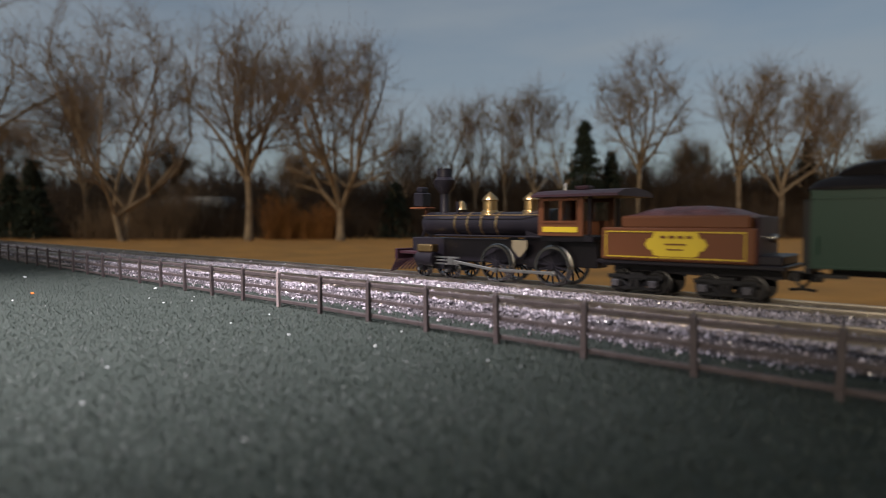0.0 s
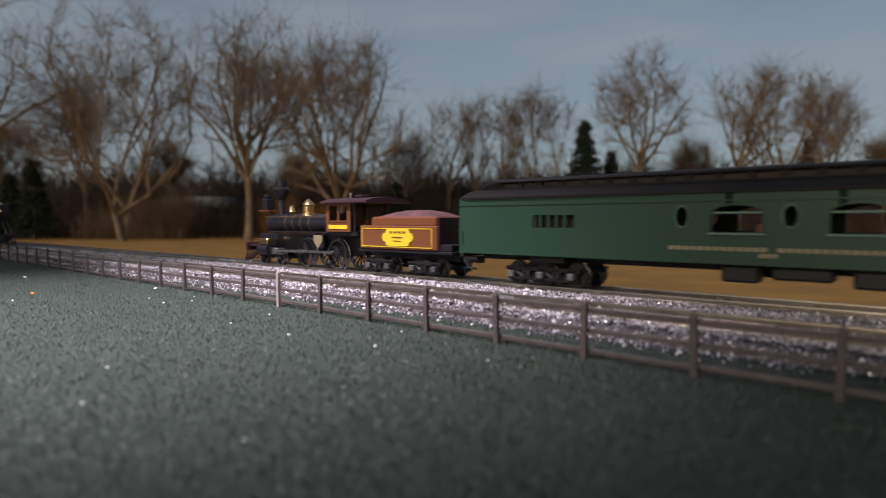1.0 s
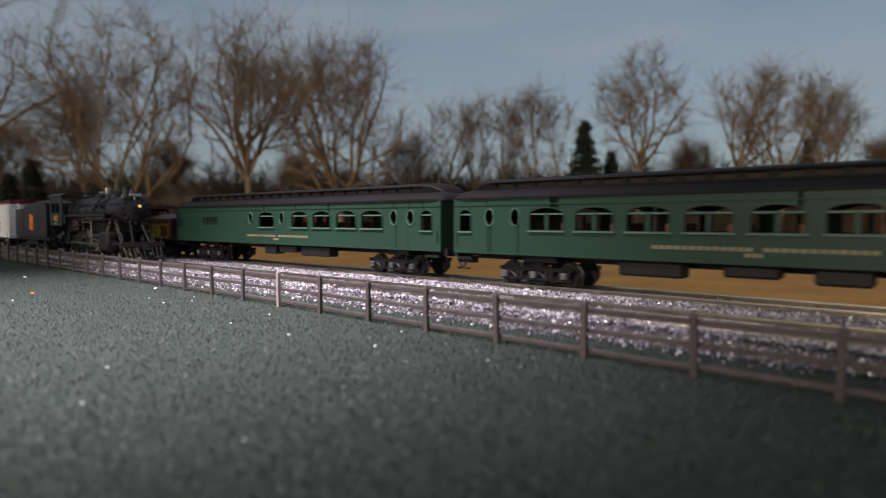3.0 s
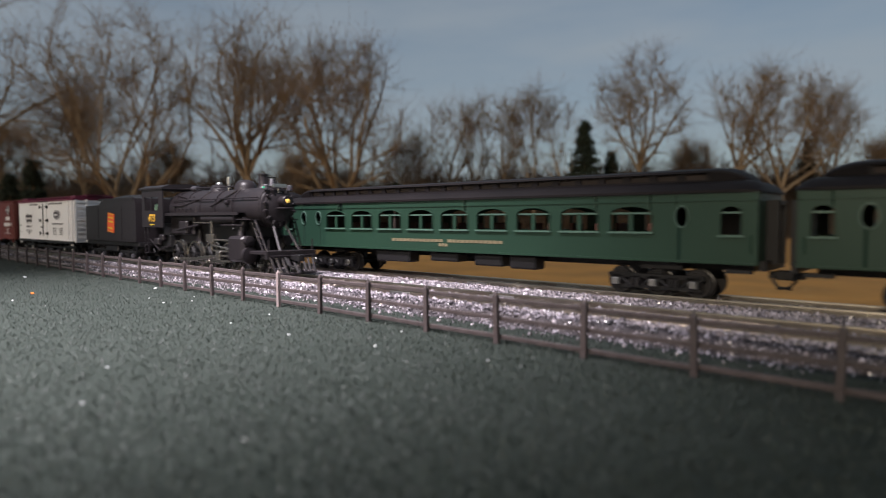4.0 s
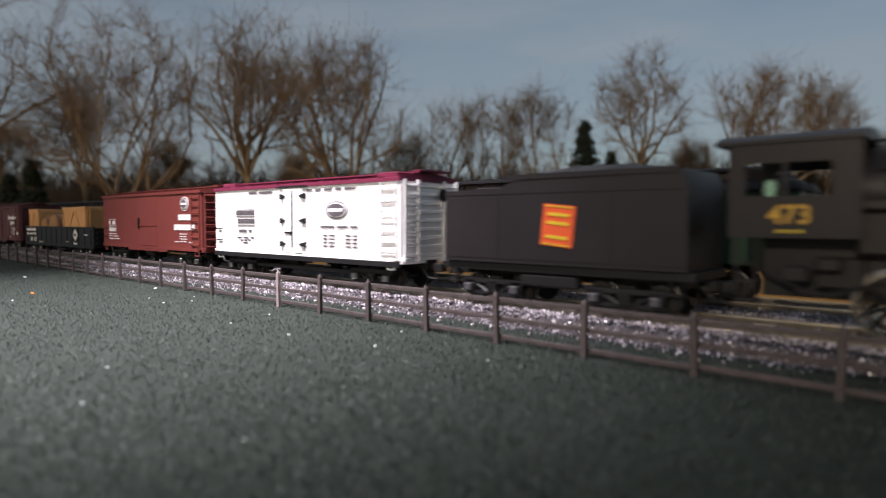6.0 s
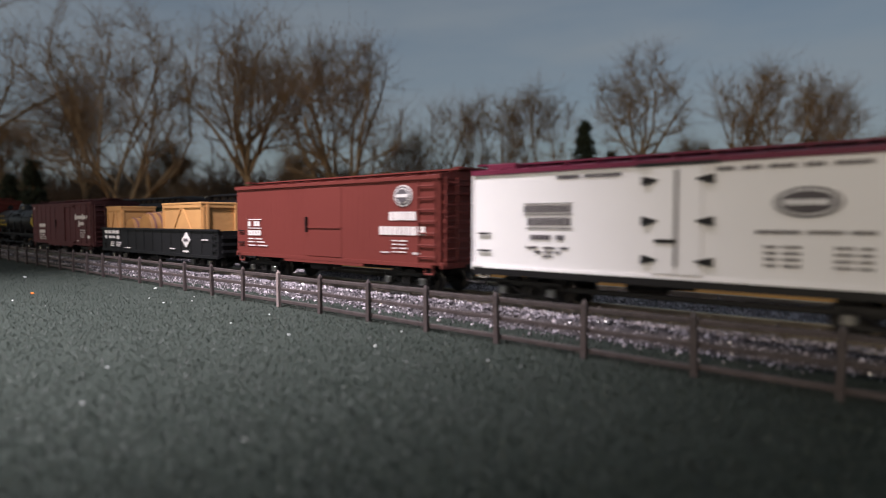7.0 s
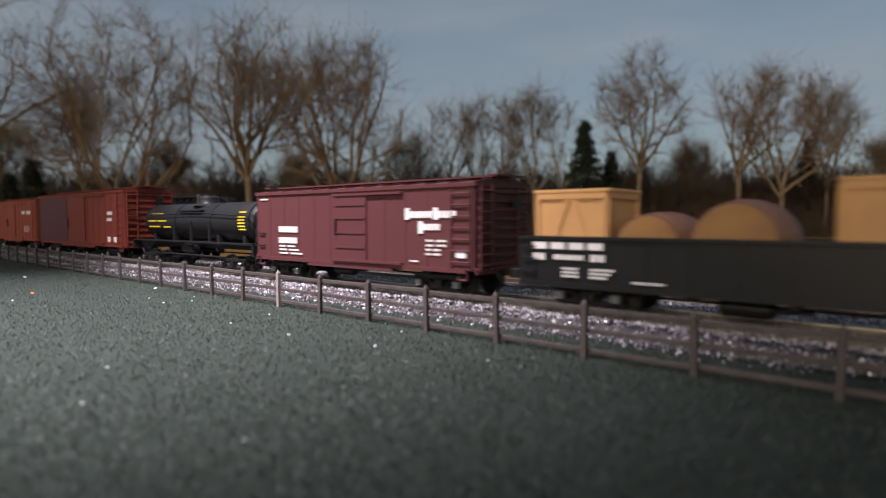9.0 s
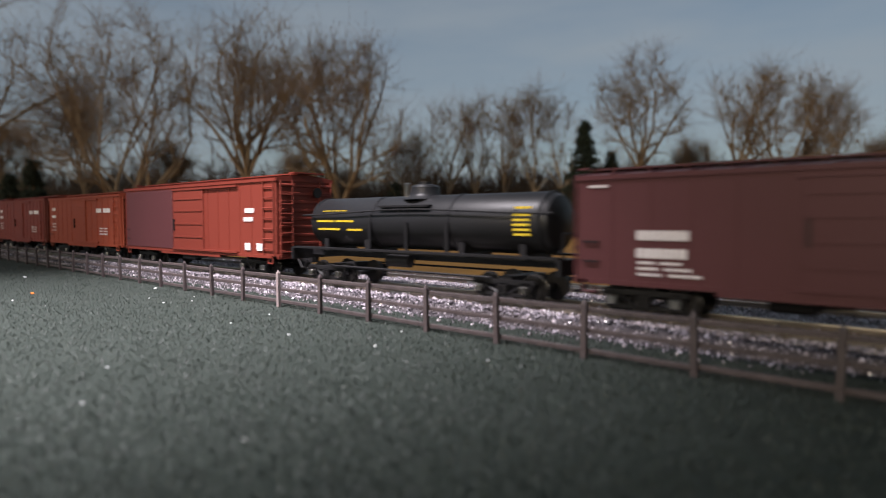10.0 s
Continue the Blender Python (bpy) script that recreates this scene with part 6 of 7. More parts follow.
    part("throttle_rod", rods([((0.030, -0.0040, zc + 0.0128), (0.098, -0.0036, zc + 0.0124), 0.0004)], 6), B, e)
    part("turret_pipe", rods([((0.034, -0.0085, zc + 0.0085), (0.050, -0.0100, zc + 0.0062), 0.0005), ((0.050, -0.0100, zc + 0.0062), (0.062, -0.0108, zc + 0.0020), 0.0005), ((0.062, -0.0108, zc + 0.0020), (0.062, -0.0112, 0.0336), 0.0005)], 6), B, e)
    part("check_valve", lathe([(-0.0016, 0.0006), (-0.0014, 0.0014), (0.0014, 0.0014), (0.0016, 0.0006)], "x", (0.097, -0.0106, zc + 0.0030), 12), B, e)
    part("blowdown_pipe", rods([((0.104, -0.0118, 0.0330), (0.108, -0.0135, 0.0240), 0.0006), ((0.096, -0.0140, 0.0262), (0.118, -0.0140, 0.0262), 0.0005)], 6), B, e)
    part("feedwater_pipe", rods([((0.070, -0.0142, 0.0262), (0.044, -0.0142, 0.0230), 0.0006)], 6), B, e)
    for x in np.linspace(0.036, 0.056, 5):
        for zz in (0.0, 0.0035, 0.0070):
            yy = -math.sqrt(max((r * 1.045) ** 2 - zz * zz, 0))
            part("washout_plug", lathe([(-0.0004, 0.0005), (0.0002, 0.0005)], "y", (float(x), yy, zc + zz), 6), B, e)
    part("frame", boxes([(0.006, 0.118, -0.0058, 0.0058, 0.0085, 0.0270), (0.116, 0.142, -0.0040, 0.0040, 0.0085, 0.0118), (0.108, 0.122, -0.0080, 0.0080, 0.0200, 0.0290), (0.020, 0.030, -0.0120, 0.0120, 0.0120, 0.0195)], 0.0003), M_UNDER, e)
    part("air_pump", boxes([(0.0455, 0.0555, -0.0142, -0.0108, 0.0205, 0.0290)], 0.0010), B, e)
    # pilot
    part("pilot_deck", boxes([(0.1240, 0.1420, -0.0140, 0.0140, 0.0112, 0.0128), (0.1405, 0.1425, -0.0155, 0.0155, 0.0090, 0.0132)], 0.0002), B, e)
    for k in range(9):
        y = -0.0130 + 0.00325 * k
        part("pilot_bar", rods([((0.1422, y * 1.0, 0.0098), (0.1485 - abs(y) * 0.20, y * 0.92, 0.0014), 0.0007)], 6), B, e)
    part("pilot_beam", rods([((0.1460, -0.0125, 0.0014), (0.1486, 0, 0.0014), 0.0007), ((0.1460, 0.0125, 0.0014), (0.1486, 0, 0.0014), 0.0007)], 6), B, e)
    coupler(e, 0.1425, 1)
    part("front_rail", rods([((0.1415, q * 0.0135, 0.0128), (0.1415, q * 0.0135, 0.0190), 0.0004) for q in (-1, 1)] + [((0.1300, q * 0.0035, zc - 0.008), (0.1405, q * 0.0060, 0.0128), 0.0007) for q in (-1, 1)] + [((0.143, 0.0135, 0.0105), (0.143, -0.0135, 0.0105), 0.0004)], 6), B, e)
    lead = part("lead_truck", boxes([(0.1200, 0.1405, -0.0050, 0.0050, 0.0050, 0.0085)], 0.0004), M_UNDER, e)
    # cab
    cab = cab_body(e, 0.0, 0.0297, 0.0165, 0.0245, 0.0492, [(0.0040, 0.0128), (0.0138, 0.0235)], (0.0352, 0.0436), B)
    o = [(-0.0172, 0.0486), (-0.0172, 0.0496), (-0.012, 0.0514), (0, 0.0522), (0.012, 0.0514), (0.0172, 0.0496), (0.0172, 0.0486)]
    part("cab_roof", extrude_yz(o, -0.0035, 0.0306), B, e)
    number_text("473", 0.0066, 0.0146, -0.0167, 0.0302, M_NUMBER, cab)
    lettering_row(cab, 0.0115, 0.0180, 0.0262, 0.0006, -0.0166, 8, M_YELLOW)
    part("cab_step", boxes([(0.002, 0.007, -0.0160, -0.0120, z, z + 0.0007) for z in (0.0075, 0.0125)] + [(0.0018, 0.0024, -0.0160, -0.0150, 0.0075, 0.0245), (0.0066, 0.0072, -0.0160, -0.0150, 0.0075, 0.0245)]), B, e)
    part("injector", boxes([(0.012, 0.019, -0.0150, -0.0115, 0.0130, 0.0175), (0.020, 0.026, -0.0152, -0.0120, 0.0160, 0.0200)], 0.0008), B, e)
    part("feed_pipe", rods([((0.004, -0.0145, 0.0180), (0.020, -0.0145, 0.0100), 0.0005), ((0.020, -0.0145, 0.0100), (0.032, -0.0135, 0.0130), 0.0005)], 6), B, e)
    # wheels and rods
    r = 0.0083
    wheels = [driver(e, "driving_wheel", x, r, 0.0098, 0, M_RIM, M_UNDER) for x in (0.0359, 0.0566, 0.0766, 0.0957)]
    small = [driver(e, "pilot_wheel", 0.1308, 0.0047, 0.0096, 0, M_RIM, M_UNDER, 9, 0.0005)]
    moving = {"wheels": wheels, "small": small, "side_rods": [], "main_rods": [], "crossheads": []}
    for s in (-1, 1):
        a, b = sorted((s * 0.0106, s * 0.0116))
        moving["side_rods"].append(part("side_rod", rod_bar(-0.0299, 0.0299, a, b, 0.0009, (-0.0299, -0.0092, 0.0108, 0.0299)), M_RIM, e, "dull steel side rod"))
        a, b = sorted((s * 0.0120, s * 0.0130))
        moving["main_rods"].append(part("main_rod", rod_bar(0, 0.0370, a, b, 0.0010, (0, 0.0370)), M_RIM, e, "dull steel main rod"))
        moving["crossheads"].append(part("crosshead", boxes([(-0.0024, 0.0024, min(s * 0.0124, s * 0.0146), max(s * 0.0124, s * 0.0146), -0.0024, 0.0024), (0.002, 0.0125, s * 0.0134 - 0.0005, s * 0.0134 + 0.0005, -0.0005, 0.0005)], 0.0003), M_RIM, e))
    coupler(e, -0.001, -1)
    return e, moving


def cab_body(e, x0, x1, w, z0, z1, windows, wz, paint, t=0.0008):
    """Cab sides with real window openings, a front wall and a floor; open at the rear."""
    bm = bmesh.new()
    holes = [[(a, wz[0]), (b, wz[0]), (b, wz[1]), (a, wz[1])] for a, b in windows]
    cab = part("cab", wall_with_holes(x0, x1, z0, z1, holes, -w, -w + t), paint, e)
    part("cab_side", wall_with_holes(x0, x1, z0, z1, holes, w - t, w), paint, cab)
    return cab


def loco_tender():
    t = thing("locomotive_tender", "grey-black tender with a red tilted emblem", "tender")
    L, w, z0, z1 = 0.0891, 0.0163, 0.0142, 0.0432
    B = M_LOCO
    o = [(0, z0), (L, z0), (L, z1 - 0.004), (L - 0.002, z1 + 0.0006), (L - 0.024, z1 + 0.0008), (0.030, z1 - 0.0006), (0.026, z1 - 0.0030), (0, z1 - 0.0036)]
    body = part("body", extrude_xz(o, -w, w), B, t)
    for s in (-1, 1):
        part("coping", box(0.026, L - 0.003, s * w - 0.0004, s * w + 0.0004, z1 - 0.0004, z1 + 0.0012), B, t)
    part("seam", boxes([(x - 0.0003, x + 0.0003, -w - 0.0002, -w, z0 + 0.001, z1 - 0.004) for x in (0.024, 0.066)] + [(0.001, L - 0.001, -w - 0.0002, -w, z, z + 0.0004) for z in (z0 + 0.0015, z1 - 0.0052)]), B, t)
    bm = bmesh.new()
    rng = random.Random(9)
    n, m = 14, 7
    grid = [[bm.verts.new((0.028 + 0.056 * i / n, (-1 + 2 * j / m) * (w - 0.001), z1 + 0.0002 + (0.0035 * math.sin(math.pi * i / n) * math.sin(math.pi * j / m)) + rng.uniform(0, 0.0012) * (0 < j < m))) for j in range(m + 1)] for i in range(n + 1)]
    for i in range(n):
        for j in range(m):
            bm.faces.new((grid[i][j], grid[i + 1][j], grid[i + 1][j + 1], grid[i][j + 1]))
    part("coal_load", bm, M_COAL, t)
    bm = boxes([(-0.0058, 0.0058, -0.00015, 0.0001, -0.0068, 0.0068)])
    em = part("emblem", bm, M_REDPLATE, t, "orange-red tilted square emblem")
    em.matrix_basis = pose(0.0478, -w - 0.0001, 0.0272, 0, 6, 0)
    part("emblem_lettering", boxes([(-0.0040, 0.0040, -0.0004, -0.0002, z - 0.0005, z + 0.0005) for z in (0.0036, 0.0008, -0.0038)] + [(-0.0050, 0.0050, -0.0004, -0.0002, z - 0.0002, z + 0.0002) for z in (0.0062, -0.0062)]), M_YELLOW, em)
    part("frame", boxes([(-0.002, L + 0.002, -0.0150, 0.0150, 0.0112, 0.0140), (0.004, L - 0.004, -0.0045, 0.0045, 0.008, 0.0112)], 0.0003), M_UNDER, t)
    part("under_tank", boxes([(0.032, 0.054, -0.0145, -0.0100, 0.0065, 0.0110)], 0.0008), M_UNDER, t)
    for x in (0.0195, L - 0.0195):
        truck(t, x, 2, 0.0200, shine=M_GREYBOX)
    for x in (0.003, L - 0.003):
        part("step", boxes([(x - 0.002, x + 0.002, -0.0158, -0.0130, 0.0072, 0.0078), (x - 0.002, x - 0.0016, -0.0158, -0.0150, 0.0072, 0.0112), (x + 0.0016, x + 0.002, -0.0158, -0.0150, 0.0072, 0.0112)]), M_UNDER, t)
    part("hatch", boxes([(0.006, 0.018, -0.006, 0.006, z1 - 0.0036, z1 - 0.0020)], 0.0004), B, t)
    coupler(t, 0, -1)
    coupler(t, L, 1)
    return t


def old_locomotive():
    """Four drivers, diamond stack, brass domes; runs towards -x, offsets from the coach behind."""
    e = thing("steam_locomotive", "antique model locomotive with brass domes and brown cab", "locomotive")
    B, zc, r = M_OLDBLACK, 0.0272, 0.0058
    boiler = part("boiler", lathe([(-0.1810, 0.0008), (-0.1806, r * 0.9), (-0.1790, r * 1.02), (-0.1680, r * 1.02), (-0.1675, r), (-0.1180, r), (-0.1100, r * 1.22), (-0.1020, r * 1.22)], "x", (0, 0, zc), 32), B, e)
    for x in (-0.158, -0.150, -0.1415, -0.1325):
        part("boiler_band", lathe([(x - 0.0005, r), (x - 0.0005, r + 0.0002), (x + 0.0005, r + 0.0002), (x + 0.0005, r)], "x", (0, 0, zc), 30), M_BRASS, boiler, "thin brass boiler band")
    part("smokestack", lathe([(0.004, 0.0030), (0.0065, 0.0022), (0.0155, 0.0023), (0.0195, 0.0054), (0.0225, 0.0058), (0.0240, 0.0040), (0.0285, 0.0040), (0.0285, 0.0028), (0.020, 0.0024)], "z", (-0.1694, 0, zc), 24), B, e, "black diamond smokestack")
    h = part("headlight", boxes([(-0.1885, -0.1820, -0.0036, 0.0036, zc + 0.0088, zc + 0.0165), (-0.1875, -0.1830, -0.0026, 0.0026, zc + 0.0165, zc + 0.0195)], 0.0006), B, e)
    part("headlight_bracket", boxes([(-0.1905, -0.1795, -0.0042, 0.0042, zc + 0.0078, zc + 0.0088), (-0.1830, -0.1815, -0.0012, 0.0012, zc + 0.0045, zc + 0.0080)], 0.0002), M_BROWN, h)
    part("steam_dome", lathe([(0.004, 0.0046), (0.0062, 0.0042), (0.0068, 0.0035), (0.0110, 0.0035), (0.0116, 0.0040), (0.0124, 0.0036), (0.0140, 0.0022), (0.0152, 0.0008), (0.0158, 0.0003)], "z", (-0.1400, 0, zc), 24), M_BRASS, e, "polished brass steam dome")
    bell = part("bell", lathe([(0.0072, 0.0027), (0.0085, 0.0021), (0.0108, 0.0016), (0.0118, 0.0005)], "z", (-0.1580, 0, zc), 18), M_BRASS, e, "brass bell")
    part("bell_stand", boxes([(-0.1586, -0.1574, q * 0.0031 - 0.0004, q * 0.0031 + 0.0004, zc + 0.004, zc + 0.0112) for q in (-1, 1)]), B, bell)
    part("sand_dome", lathe([(0.004, 0.0040), (0.0062, 0.0036), (0.0066, 0.0030), (0.0108, 0.0030), (0.0114, 0.0035), (0.0124, 0.0030), (0.0140, 0.0010), (0.0148, 0.0003)], "z", (-0.1165, 0, zc), 24), M_BRASS, e, "polished brass sand dome")
    for s in (-1, 1):
        part("running_board", box(-0.1660, -0.1030, min(s * 0.0060, s * 0.0120), max(s * 0.0060, s * 0.0120), 0.0212, 0.0219, 0.0002, 1), B, e)
        part("handrail", rods([((-0.1790, s * 0.0066, zc + 0.0042), (-0.1040, s * 0.0066, zc + 0.0042), 0.0003)], 6), M_BRASS, e)
        part("splasher", extrude_xz([(-0.1210 + 0.0068 * math.cos(t * math.pi / 10), 0.0150 + 0.0062 * math.sin(t * math.pi / 10)) for t in range(-2, 13)], min(s * 0.0068, s * 0.0074), max(s * 0.0068, s * 0.0074)), B, e)
        cy = part("cylinder", lathe([(-0.1770, 0.0010), (-0.1768, 0.0036), (-0.1660, 0.0036), (-0.1658, 0.0010)], "x", (0, s * 0.0116, 0.0095), 20), B, e)
        part("valve_chest", boxes([(-0.1765, -0.1665, s * 0.0108 - 0.0030, s * 0.0108 + 0.0030, 0.0128, 0.0168)], 0.0006), M_BRASS, cy, "brass-topped valve chest")
        for z in (0.0074, 0.0106):
            part("guide_bar", box(-0.1655, -0.1500, s * 0.0116 - 0.0005, s * 0.0116 + 0.0005, z - 0.0004, z + 0.0004), M_STEEL, e)
        part("crest_plate", extrude_xz([(-0.1185, 0.0200), (-0.1105, 0.0200), (-0.1105, 0.0165), (-0.1125, 0.0140), (-0.1145, 0.0122), (-0.1165, 0.0140), (-0.1185, 0.0165)], s * 0.0122 - 0.0003, s * 0.0122 + 0.0003), M_GOLD, e, "gold shield plate between the wheels")
    part("frame", boxes([(-0.1880, -0.0800, -0.0050, 0.0050, 0.0085, 0.0200)], 0.0004), M_OLDBLACK, e)
    part("firebox", boxes([(-0.1160, -0.0980, -0.0055, 0.0055, 0.0070, 0.0260)], 0.0006), B, e)
    part("pilot_deck", boxes([(-0.1925, -0.1780, -0.0110, 0.0110, 0.0112, 0.0128), (-0.1935, -0.1915, -0.0130, 0.0130, 0.0085, 0.0140)], 0.0003), M_OLDROOF, e)
    for k in range(11):
        y = -0.0110 + 0.0022 * k
        part("pilot_bar", rods([((-0.1935, y, 0.0088), (-0.2050 + abs(y) * 0.55, y * 0.9, 0.0016), 0.0005)], 6), M_OLDROOF, e)
    part("pilot_brace", rods([((-0.1865, q * 0.0030, 0.0128), (-0.1800, q * 0.0035, 0.0240), 0.0006) for q in (-1, 1)], 6), B, e)
    tr = part("lead_truck", boxes([(-0.1800, -0.1535, q * 0.0062 - 0.0006, q * 0.0062 + 0.0006, 0.0040, 0.0062) for q in (-1, 1)] + [(-0.1690, -0.1640, -0.0062, 0.0062, 0.0045, 0.0085)], 0.0002), M_OLDBLACK, e)
    cab = cab_body(e, -0.1030, -0.0818, 0.0150, 0.0224, 0.0392, [(-0.1005, -0.0930), (-0.0915, -0.0845)], (0.0288, 0.0372), M_BROWN)
    part("cab_panel", boxes([(-0.1008, -0.0842, s * 0.0151 - 0.0002, s * 0.0151 + 0.0002, 0.0240, 0.0262) for s in (-1, 1)]), M_YELLOW, cab, "yellow lettered cab panel")
    part("cab_front", boxes([(-0.1030, -0.1022, -0.0142, -0.0070, 0.0224, 0.0392), (-0.1030, -0.1022, 0.0070, 0.0142, 0.0224, 0.0392)]), M_BROWN, cab)
    part("window_moulding", boxes([(-0.1012, -0.0838, s * 0.0152 - 0.0002, s * 0.0152 + 0.0002, z, z + 0.0005) for s in (-1, 1) for z in (0.0279, 0.0376)]), M_BROWN, cab)
    o = [(-0.0178, 0.0388), (-0.0176, 0.0398), (-0.012, 0.0414), (0, 0.0424), (0.012, 0.0414), (0.0176, 0.0398), (0.0178, 0.0388)]
    part("cab_roof", extrude_yz(o, -0.1052, -0.0655), M_OLDROOF, e, "dark maroon cab roof overhanging the tender")
    part("roof_vent", box(-0.0920, -0.0860, -0.003, 0.003, 0.0422, 0.0440, 0.0004, 1), M_OLDROOF, e)
    part("cab_floor", boxes([(-0.1030, -0.0780, -0.0135, 0.0135, 0.0200, 0.0224)], 0.0002), M_OLDBLACK, e)
    part("rear_post", rods([((-0.0795, q * 0.0135, 0.0224), (-0.0795, q * 0.0135, 0.0392), 0.0006) for q in (-1, 1)], 6), M_OLDBLACK, e)
    part("whistle", lathe([(0.0398, 0.0007), (0.0450, 0.0007), (0.0455, 0.0003)], "z", (-0.0985, 0, 0), 8), M_STEEL, e)
    wheels = [driver(e, "driving_wheel", x, 0.0088, 0.0098, 0, M_BRIGHTRIM, M_OLDBLACK, 14) for x in (-0.1295, -0.0994)]
    small = [driver(e, "pilot_wheel", x, 0.0045, 0.0096, 0, M_BRIGHTRIM, M_OLDBLACK, 9, 0.0005) for x in (-0.1762, -0.1576)]
    moving = {"wheels": wheels, "small": small, "side_rods": [], "main_rods": [], "crossheads": []}
    for s in (-1, 1):
        a, b = sorted((s * 0.0106, s * 0.0115))
        moving["side_rods"].append(part("side_rod", rod_bar(-0.01505, 0.01505, a, b, 0.0007, (-0.01505, 0.01505)), M_STEEL, e, "bright steel side rod"))
        a, b = sorted((s * 0.0119, s * 0.0126))
        moving["main_rods"].append(part("main_rod", rod_bar(-0.0270, 0, a, b, 0.0007, (-0.0270, 0)), M_STEEL, e, "bright steel main rod"))
        moving["crossheads"].append(part("crosshead", boxes([(-0.0018, 0.0018, s * 0.0122 - 0.0010, s * 0.0122 + 0.0010, -0.0016, 0.0016), (-0.0100, -0.0015, s * 0.0118 - 0.0004, s * 0.0118 + 0.0004, -0.0004, 0.0004)], 0.0002), M_STEEL, e))
    return e, moving


def old_tender():
    t = thing("locomotive_tender", "brown tender with yellow plaque and purple-tinted coal", "tender")
    w, z0, z1 = 0.0150, 0.0135, 0.0262
    body = part("body", boxes([(-0.0735, -0.0165, -w, w, z0, z1)], 0.0006), M_BROWN, t)
    part("bunker", boxes([(-0.0660, -0.0185, -w + 0.0016, w - 0.0016, z1 - 0.0005, z1 + 0.0046)], 0.0008), M_BROWN, t)
    bm = bmesh.new()
    rng = random.Random(19)
    n, m = 16, 8
    g = [[bm.verts.new((-0.0650 + 0.0450 * i / n, (-1 + 2 * j / m) * (w - 0.0026), z1 + 0.0040 + 0.0040 * math.sin(math.pi * i / n) ** 0.6 * math.sin(math.pi * j / m) ** 0.6 + rng.uniform(0, 0.0008))) for j in range(m + 1)] for i in range(n + 1)]
    for i in range(n):
        for j in range(m):
            bm.faces.new((g[i][j], g[i + 1][j], g[i + 1][j + 1], g[i][j + 1]))
    part("coal_load", bm, M_OLDCOAL, t, "heaped moulded coal load")
    y = -w - 0.0002
    part("stripe", boxes([(-0.0715, -0.0195, y - 0.0001, y + 0.0002, z, z + 0.0004) for z in (z0 + 0.0012, z1 - 0.0018)] + [(x, x + 0.0004, y - 0.0001, y + 0.0002, z0 + 0.0016, z1 - 0.0018) for x in (-0.0715, -0.0199)]), M_YELLOW, t, "thin yellow stripe")
    x, z = -0.0438, 0.0200
    o = [(-0.0115, 0), (-0.0104, -0.0020), (-0.0088, -0.0024), (-0.0082, -0.0042), (-0.0060, -0.0046), (0.0060, -0.0046), (0.0082, -0.0042), (0.0088, -0.0024), (0.0104, -0.0020), (0.0115, 0), (0.0104, 0.0020), (0.0088, 0.0024), (0.0082, 0.0042), (0.0060, 0.0046), (-0.0060, 0.0046), (-0.0082, 0.0042), (-0.0088, 0.0024), (-0.0104, 0.0020)]
    pl = part("plaque", extrude_xz([(x + a, z + b) for a, b in o], y - 0.0002, y + 0.0002), M_YELLOW, t, "bright yellow ornate plaque")
    part("plaque_lettering", boxes([(x - 0.0040, x + 0.0040, y - 0.0004, y - 0.0002, z - 0.0003, z + 0.0003), (x - 0.0030, x + 0.0030, y - 0.0004, y - 0.0002, z - 0.0022, z - 0.0017)] + [(x - 0.0055 + 0.0032 * k, x - 0.0035 + 0.0032 * k, y - 0.0004, y - 0.0002, z + 0.0022, z + 0.0032) for k in range(4)]), M_BROWN, pl)
    part("deck", boxes([(-0.0755, -0.0075, -0.0142, 0.0142, 0.0118, 0.0134)], 0.0003), M_OLDBLACK, t)
    part("rear_box", boxes([(-0.0165, -0.0085, -0.0130, 0.0130, 0.0134, 0.0168)], 0.0004), M_OLDBLACK, t)
    part("rear_wall", boxes([(-0.0165, -0.0158, -w + 0.001, w - 0.001, z0, z1 + 0.0042)], 0.0002), M_OLDROOF, t)
    lamp_ = part("rear_lamp", lathe([(-0.0158, 0.0016), (-0.0140, 0.0016), (-0.0136, 0.0006)], "x", (0, 0.004, 0.0225), 12), M_STEEL, t)
    part("frame", boxes([(-0.0730, -0.0100, -0.0040, 0.0040, 0.0080, 0.0118)]), M_OLDBLACK, t)
    for x in (-0.0600, -0.0265):
        truck(t, x, 2, 0.0150, shine=M_GREYBOX, zc=0.0044, wr=0.0044)
    coupler(t, -0.0078, 1)
    part("drawbar", box(-0.0800, -0.0755, -0.0012, 0.0012, 0.0100, 0.0114), M_OLDBLACK, t)
    return t


def cab_figure():
    """A painted plastic driver doll, one plain shape."""
    bm = bmesh.new()
    bm_lathe(bm, [(0, 0.0022), (0.0070, 0.0024), (0.0088, 0.0014), (0.0096, 0.0012), (0.0104, 0.0016), (0.0124, 0.0014), (0.0132, 0.0004)], "z", n=12)
    ob = part("driver_doll", bm, M_FIGURE, None)
    return tagged(ob, "plain pale green plastic doll inside the locomotive cab", "doll")


# ---- the two trains ----
FREIGHT_SPEED = 0.1814


def freight_s(t):
    return FREIGHT_SPEED * (t - 7.6)


def coach_s(t):
    """Front of the first coach along the far track."""
    return -0.0413 - 0.1464 * t + 0.00105 * t * t


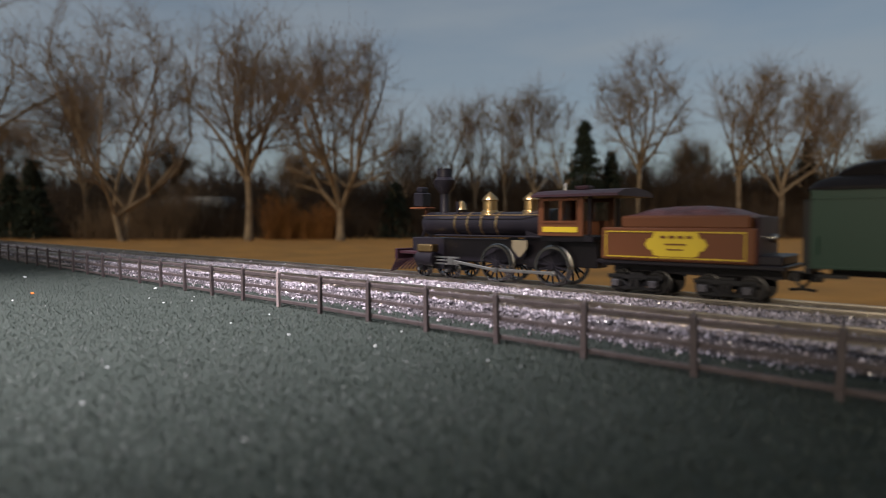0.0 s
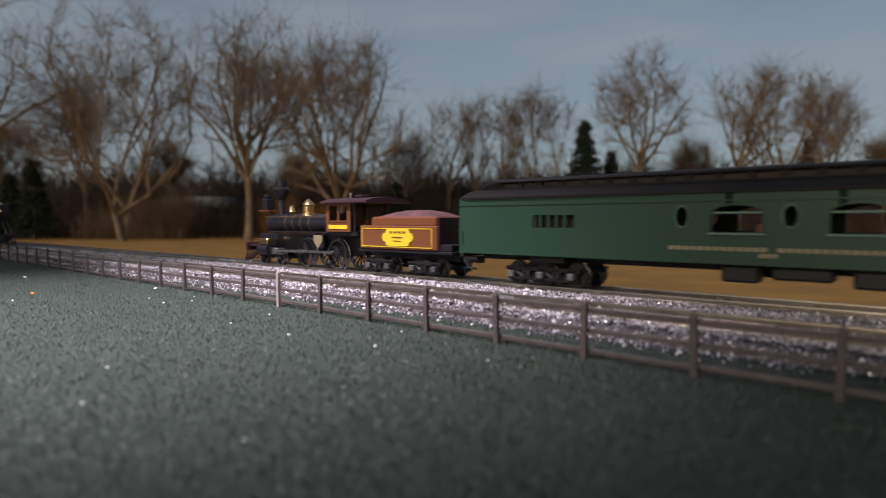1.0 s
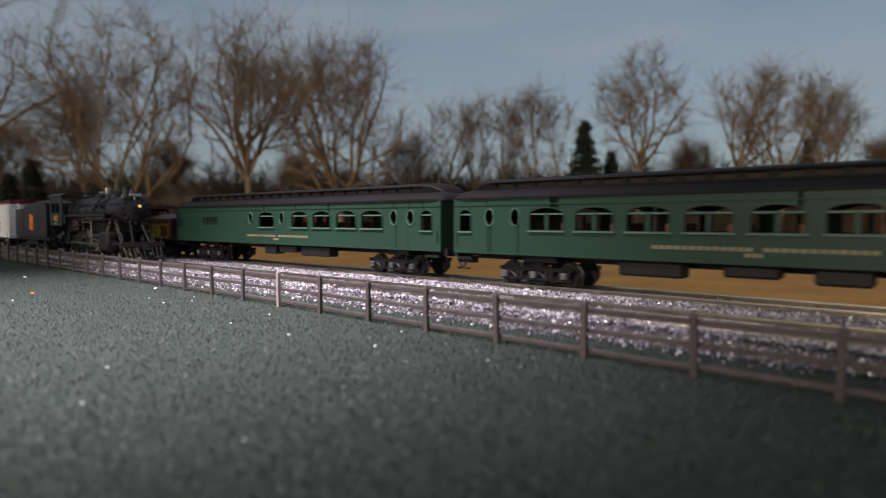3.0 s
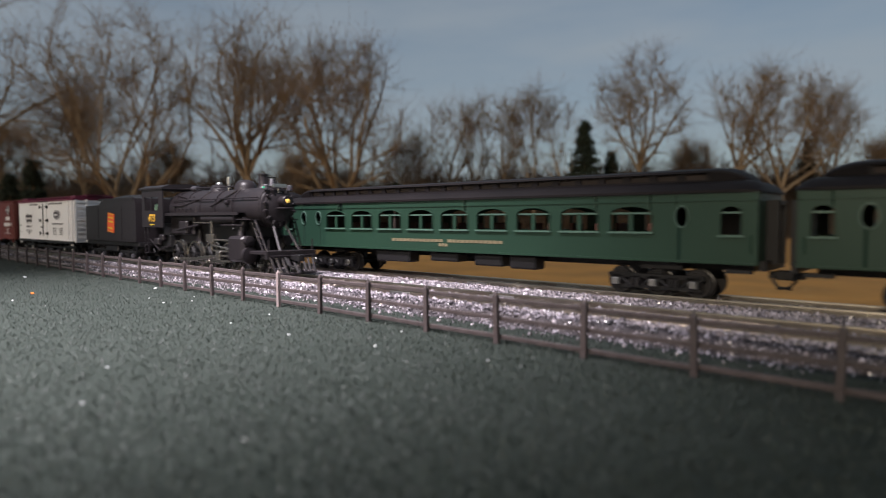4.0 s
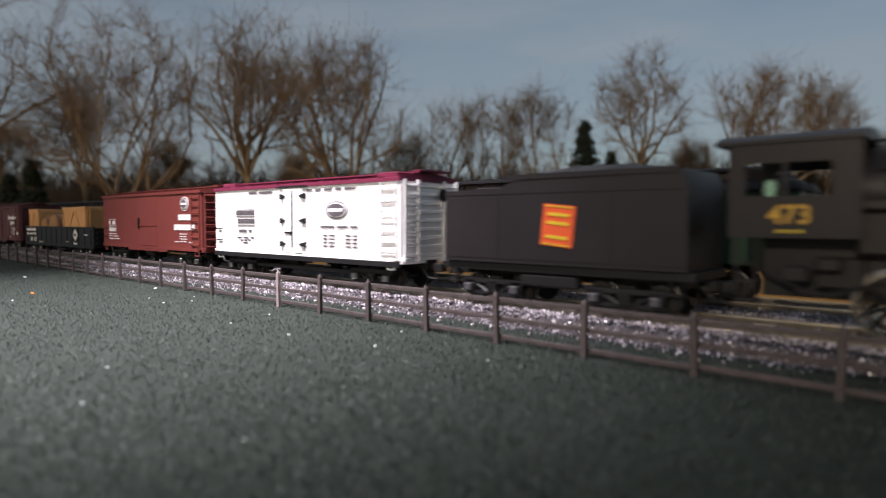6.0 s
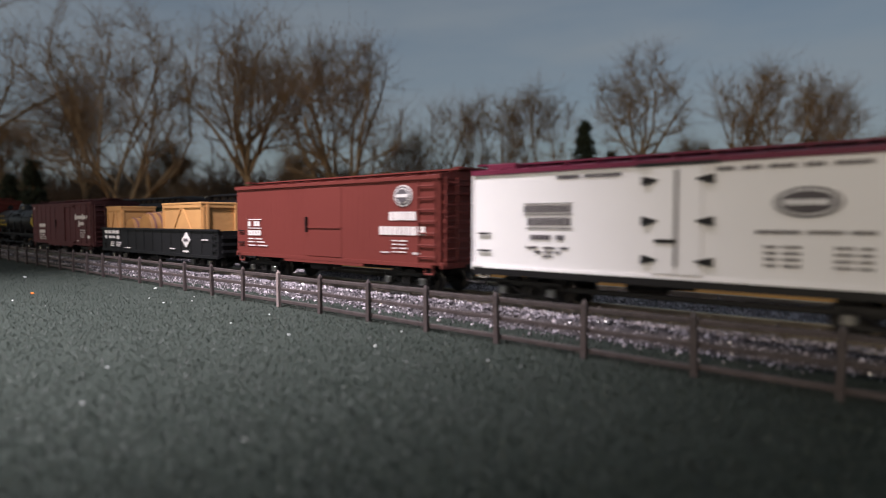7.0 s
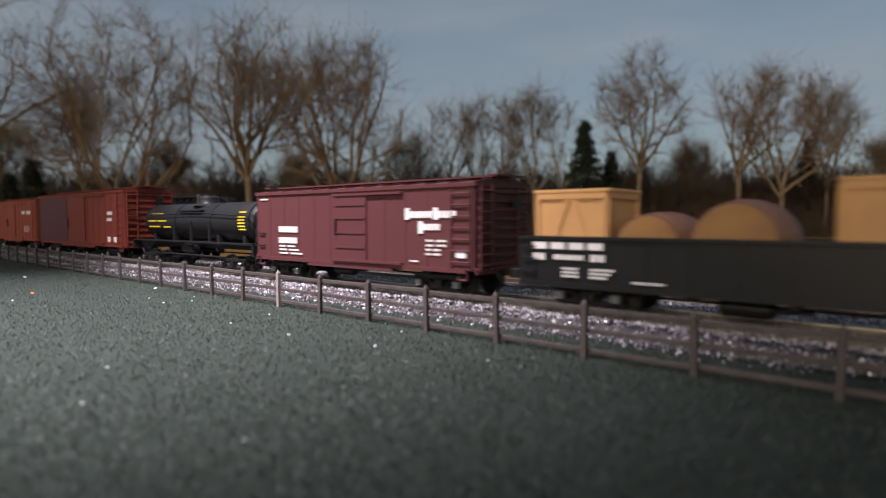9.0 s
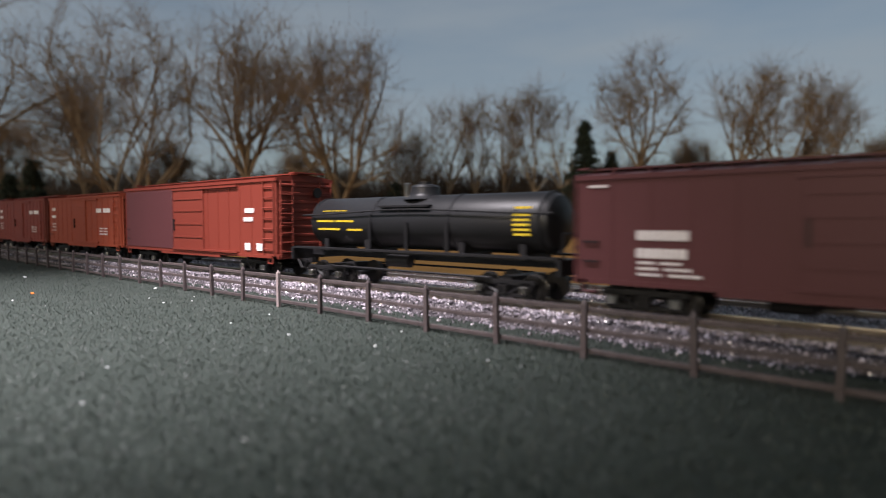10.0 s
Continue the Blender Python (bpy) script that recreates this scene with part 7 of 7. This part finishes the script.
LOCO, LOCO_PARTS = steam_locomotive()
OLD, OLD_PARTS = old_locomotive()
crates = [(crate("small pale wooden crate with diagonal braces", 0.025, 0.0225, 0.0275), 0.0055, -0.0150),
          (crate("large pale wooden crate with braces and sloped chocks", 0.0495, 0.0235, 0.0282, 0.0095), 0.0915, -0.0140)]
barrels = [(barrel("brown wooden barrel lying on its side", 0.0105, 0.026), 0.0430, -0.0145), (barrel("brown wooden barrel lying on its side", 0.0122, 0.026), 0.0670, -0.0145)]
# thing, place along the near track at 7.6 s, sideways, height over the rails
FREIGHT = [(LOCO, 0.2392, 0, 0), (cab_figure(), 0.2480, -0.0105, 0.0265), (loco_tender(), 0.1395, 0, 0), (reefer(), -0.0280, 0, 0), (red_boxcar(), -0.1873, 0, 0), (gondola(), -0.3710, 0, 0),
           (plate_boxcar(), -0.5309, 0, 0), (tank_car(), -0.6785, 0, 0), (double_door_boxcar(), -0.8735, 0, 0), (plain_boxcar("orange-red boxcar with faint lettering", 0.1465, M_ORANGE, 0.0462), -1.0298, 0, 0),
           (plain_boxcar("red boxcar with white lettering near the train's tail", 0.143, M_REDCAR, 0.0470), -1.1850, 0, 0), (plain_boxcar("dull red boxcar at the train's tail", 0.143, M_OXIDE, 0.0470), -1.3400, 0, 0)]
FREIGHT += [(ob, -0.3710 + x, y, 0.0102) for ob, x, y in crates + barrels]
PASSENGER = [(OLD, 0.0), (old_tender(), 0.0), (combine(), 0.0), (day_coach(), 0.281), (parlour_coach(), 0.565)]


def turn_wheels(parts, speed, sign, r, small_r, main_x, mid_x, crank, rod, cross_z, phase):
    """Driving wheels roll; side rods follow the crank pins; main rods swing between pin and crosshead."""
    rows = {}
    for f in range(0, 301):
        t = f / 30
        a = phase + sign * math.degrees(speed(t) / r)
        b = sign * math.degrees(speed(t) / small_r)
        px, pz = crank * math.sin(radians(a)), crank * math.cos(radians(a))
        for ob in parts["wheels"]:
            rows.setdefault(ob, []).append((t, pose(ob.location.x, 0, r, 0, a, 0)))
        for ob in parts["small"]:
            rows.setdefault(ob, []).append((t, pose(ob.location.x, 0, small_r, 0, b, 0)))
        for ob in parts["side_rods"]:
            rows.setdefault(ob, []).append((t, pose(mid_x + px, 0, r + pz)))
        dz = cross_z - (r + pz)
        reach = math.sqrt(rod * rod - dz * dz) * sign
        for ob in parts["main_rods"]:
            rows.setdefault(ob, []).append((t, pose(main_x + px, 0, r + pz, 0, -sign * math.degrees(math.asin(dz / rod)), 0)))
        for ob in parts["crossheads"]:
            rows.setdefault(ob, []).append((t, pose(main_x + px + reach, 0, cross_z)))
    for ob, r_ in rows.items():
        walk(ob, r_)


def motions():
    times = [0.5 * k for k in range(21)]
    for ob, s, y, z in FREIGHT:
        walk(ob, [(t, line_pose(FREIGHT_Y, FREIGHT_YAW, freight_s(t) + s, RAIL_Z) @ pose(0, y, z)) for t in times])
    for ob, s in PASSENGER:
        walk(ob, [(t, line_pose(PASSENGER_Y, PASSENGER_YAW, coach_s(t) + s, RAIL_Z)) for t in times])
    turn_wheels(LOCO_PARTS, freight_s, 1, 0.0083, 0.0047, 0.0566, 0.0658, 0.0034, 0.0370, 0.0090, 30)
    turn_wheels(OLD_PARTS, lambda t: -coach_s(t), -1, 0.0088, 0.0045, -0.1295, -0.11445, 0.0034, 0.0270, 0.0090, 60)


motions()
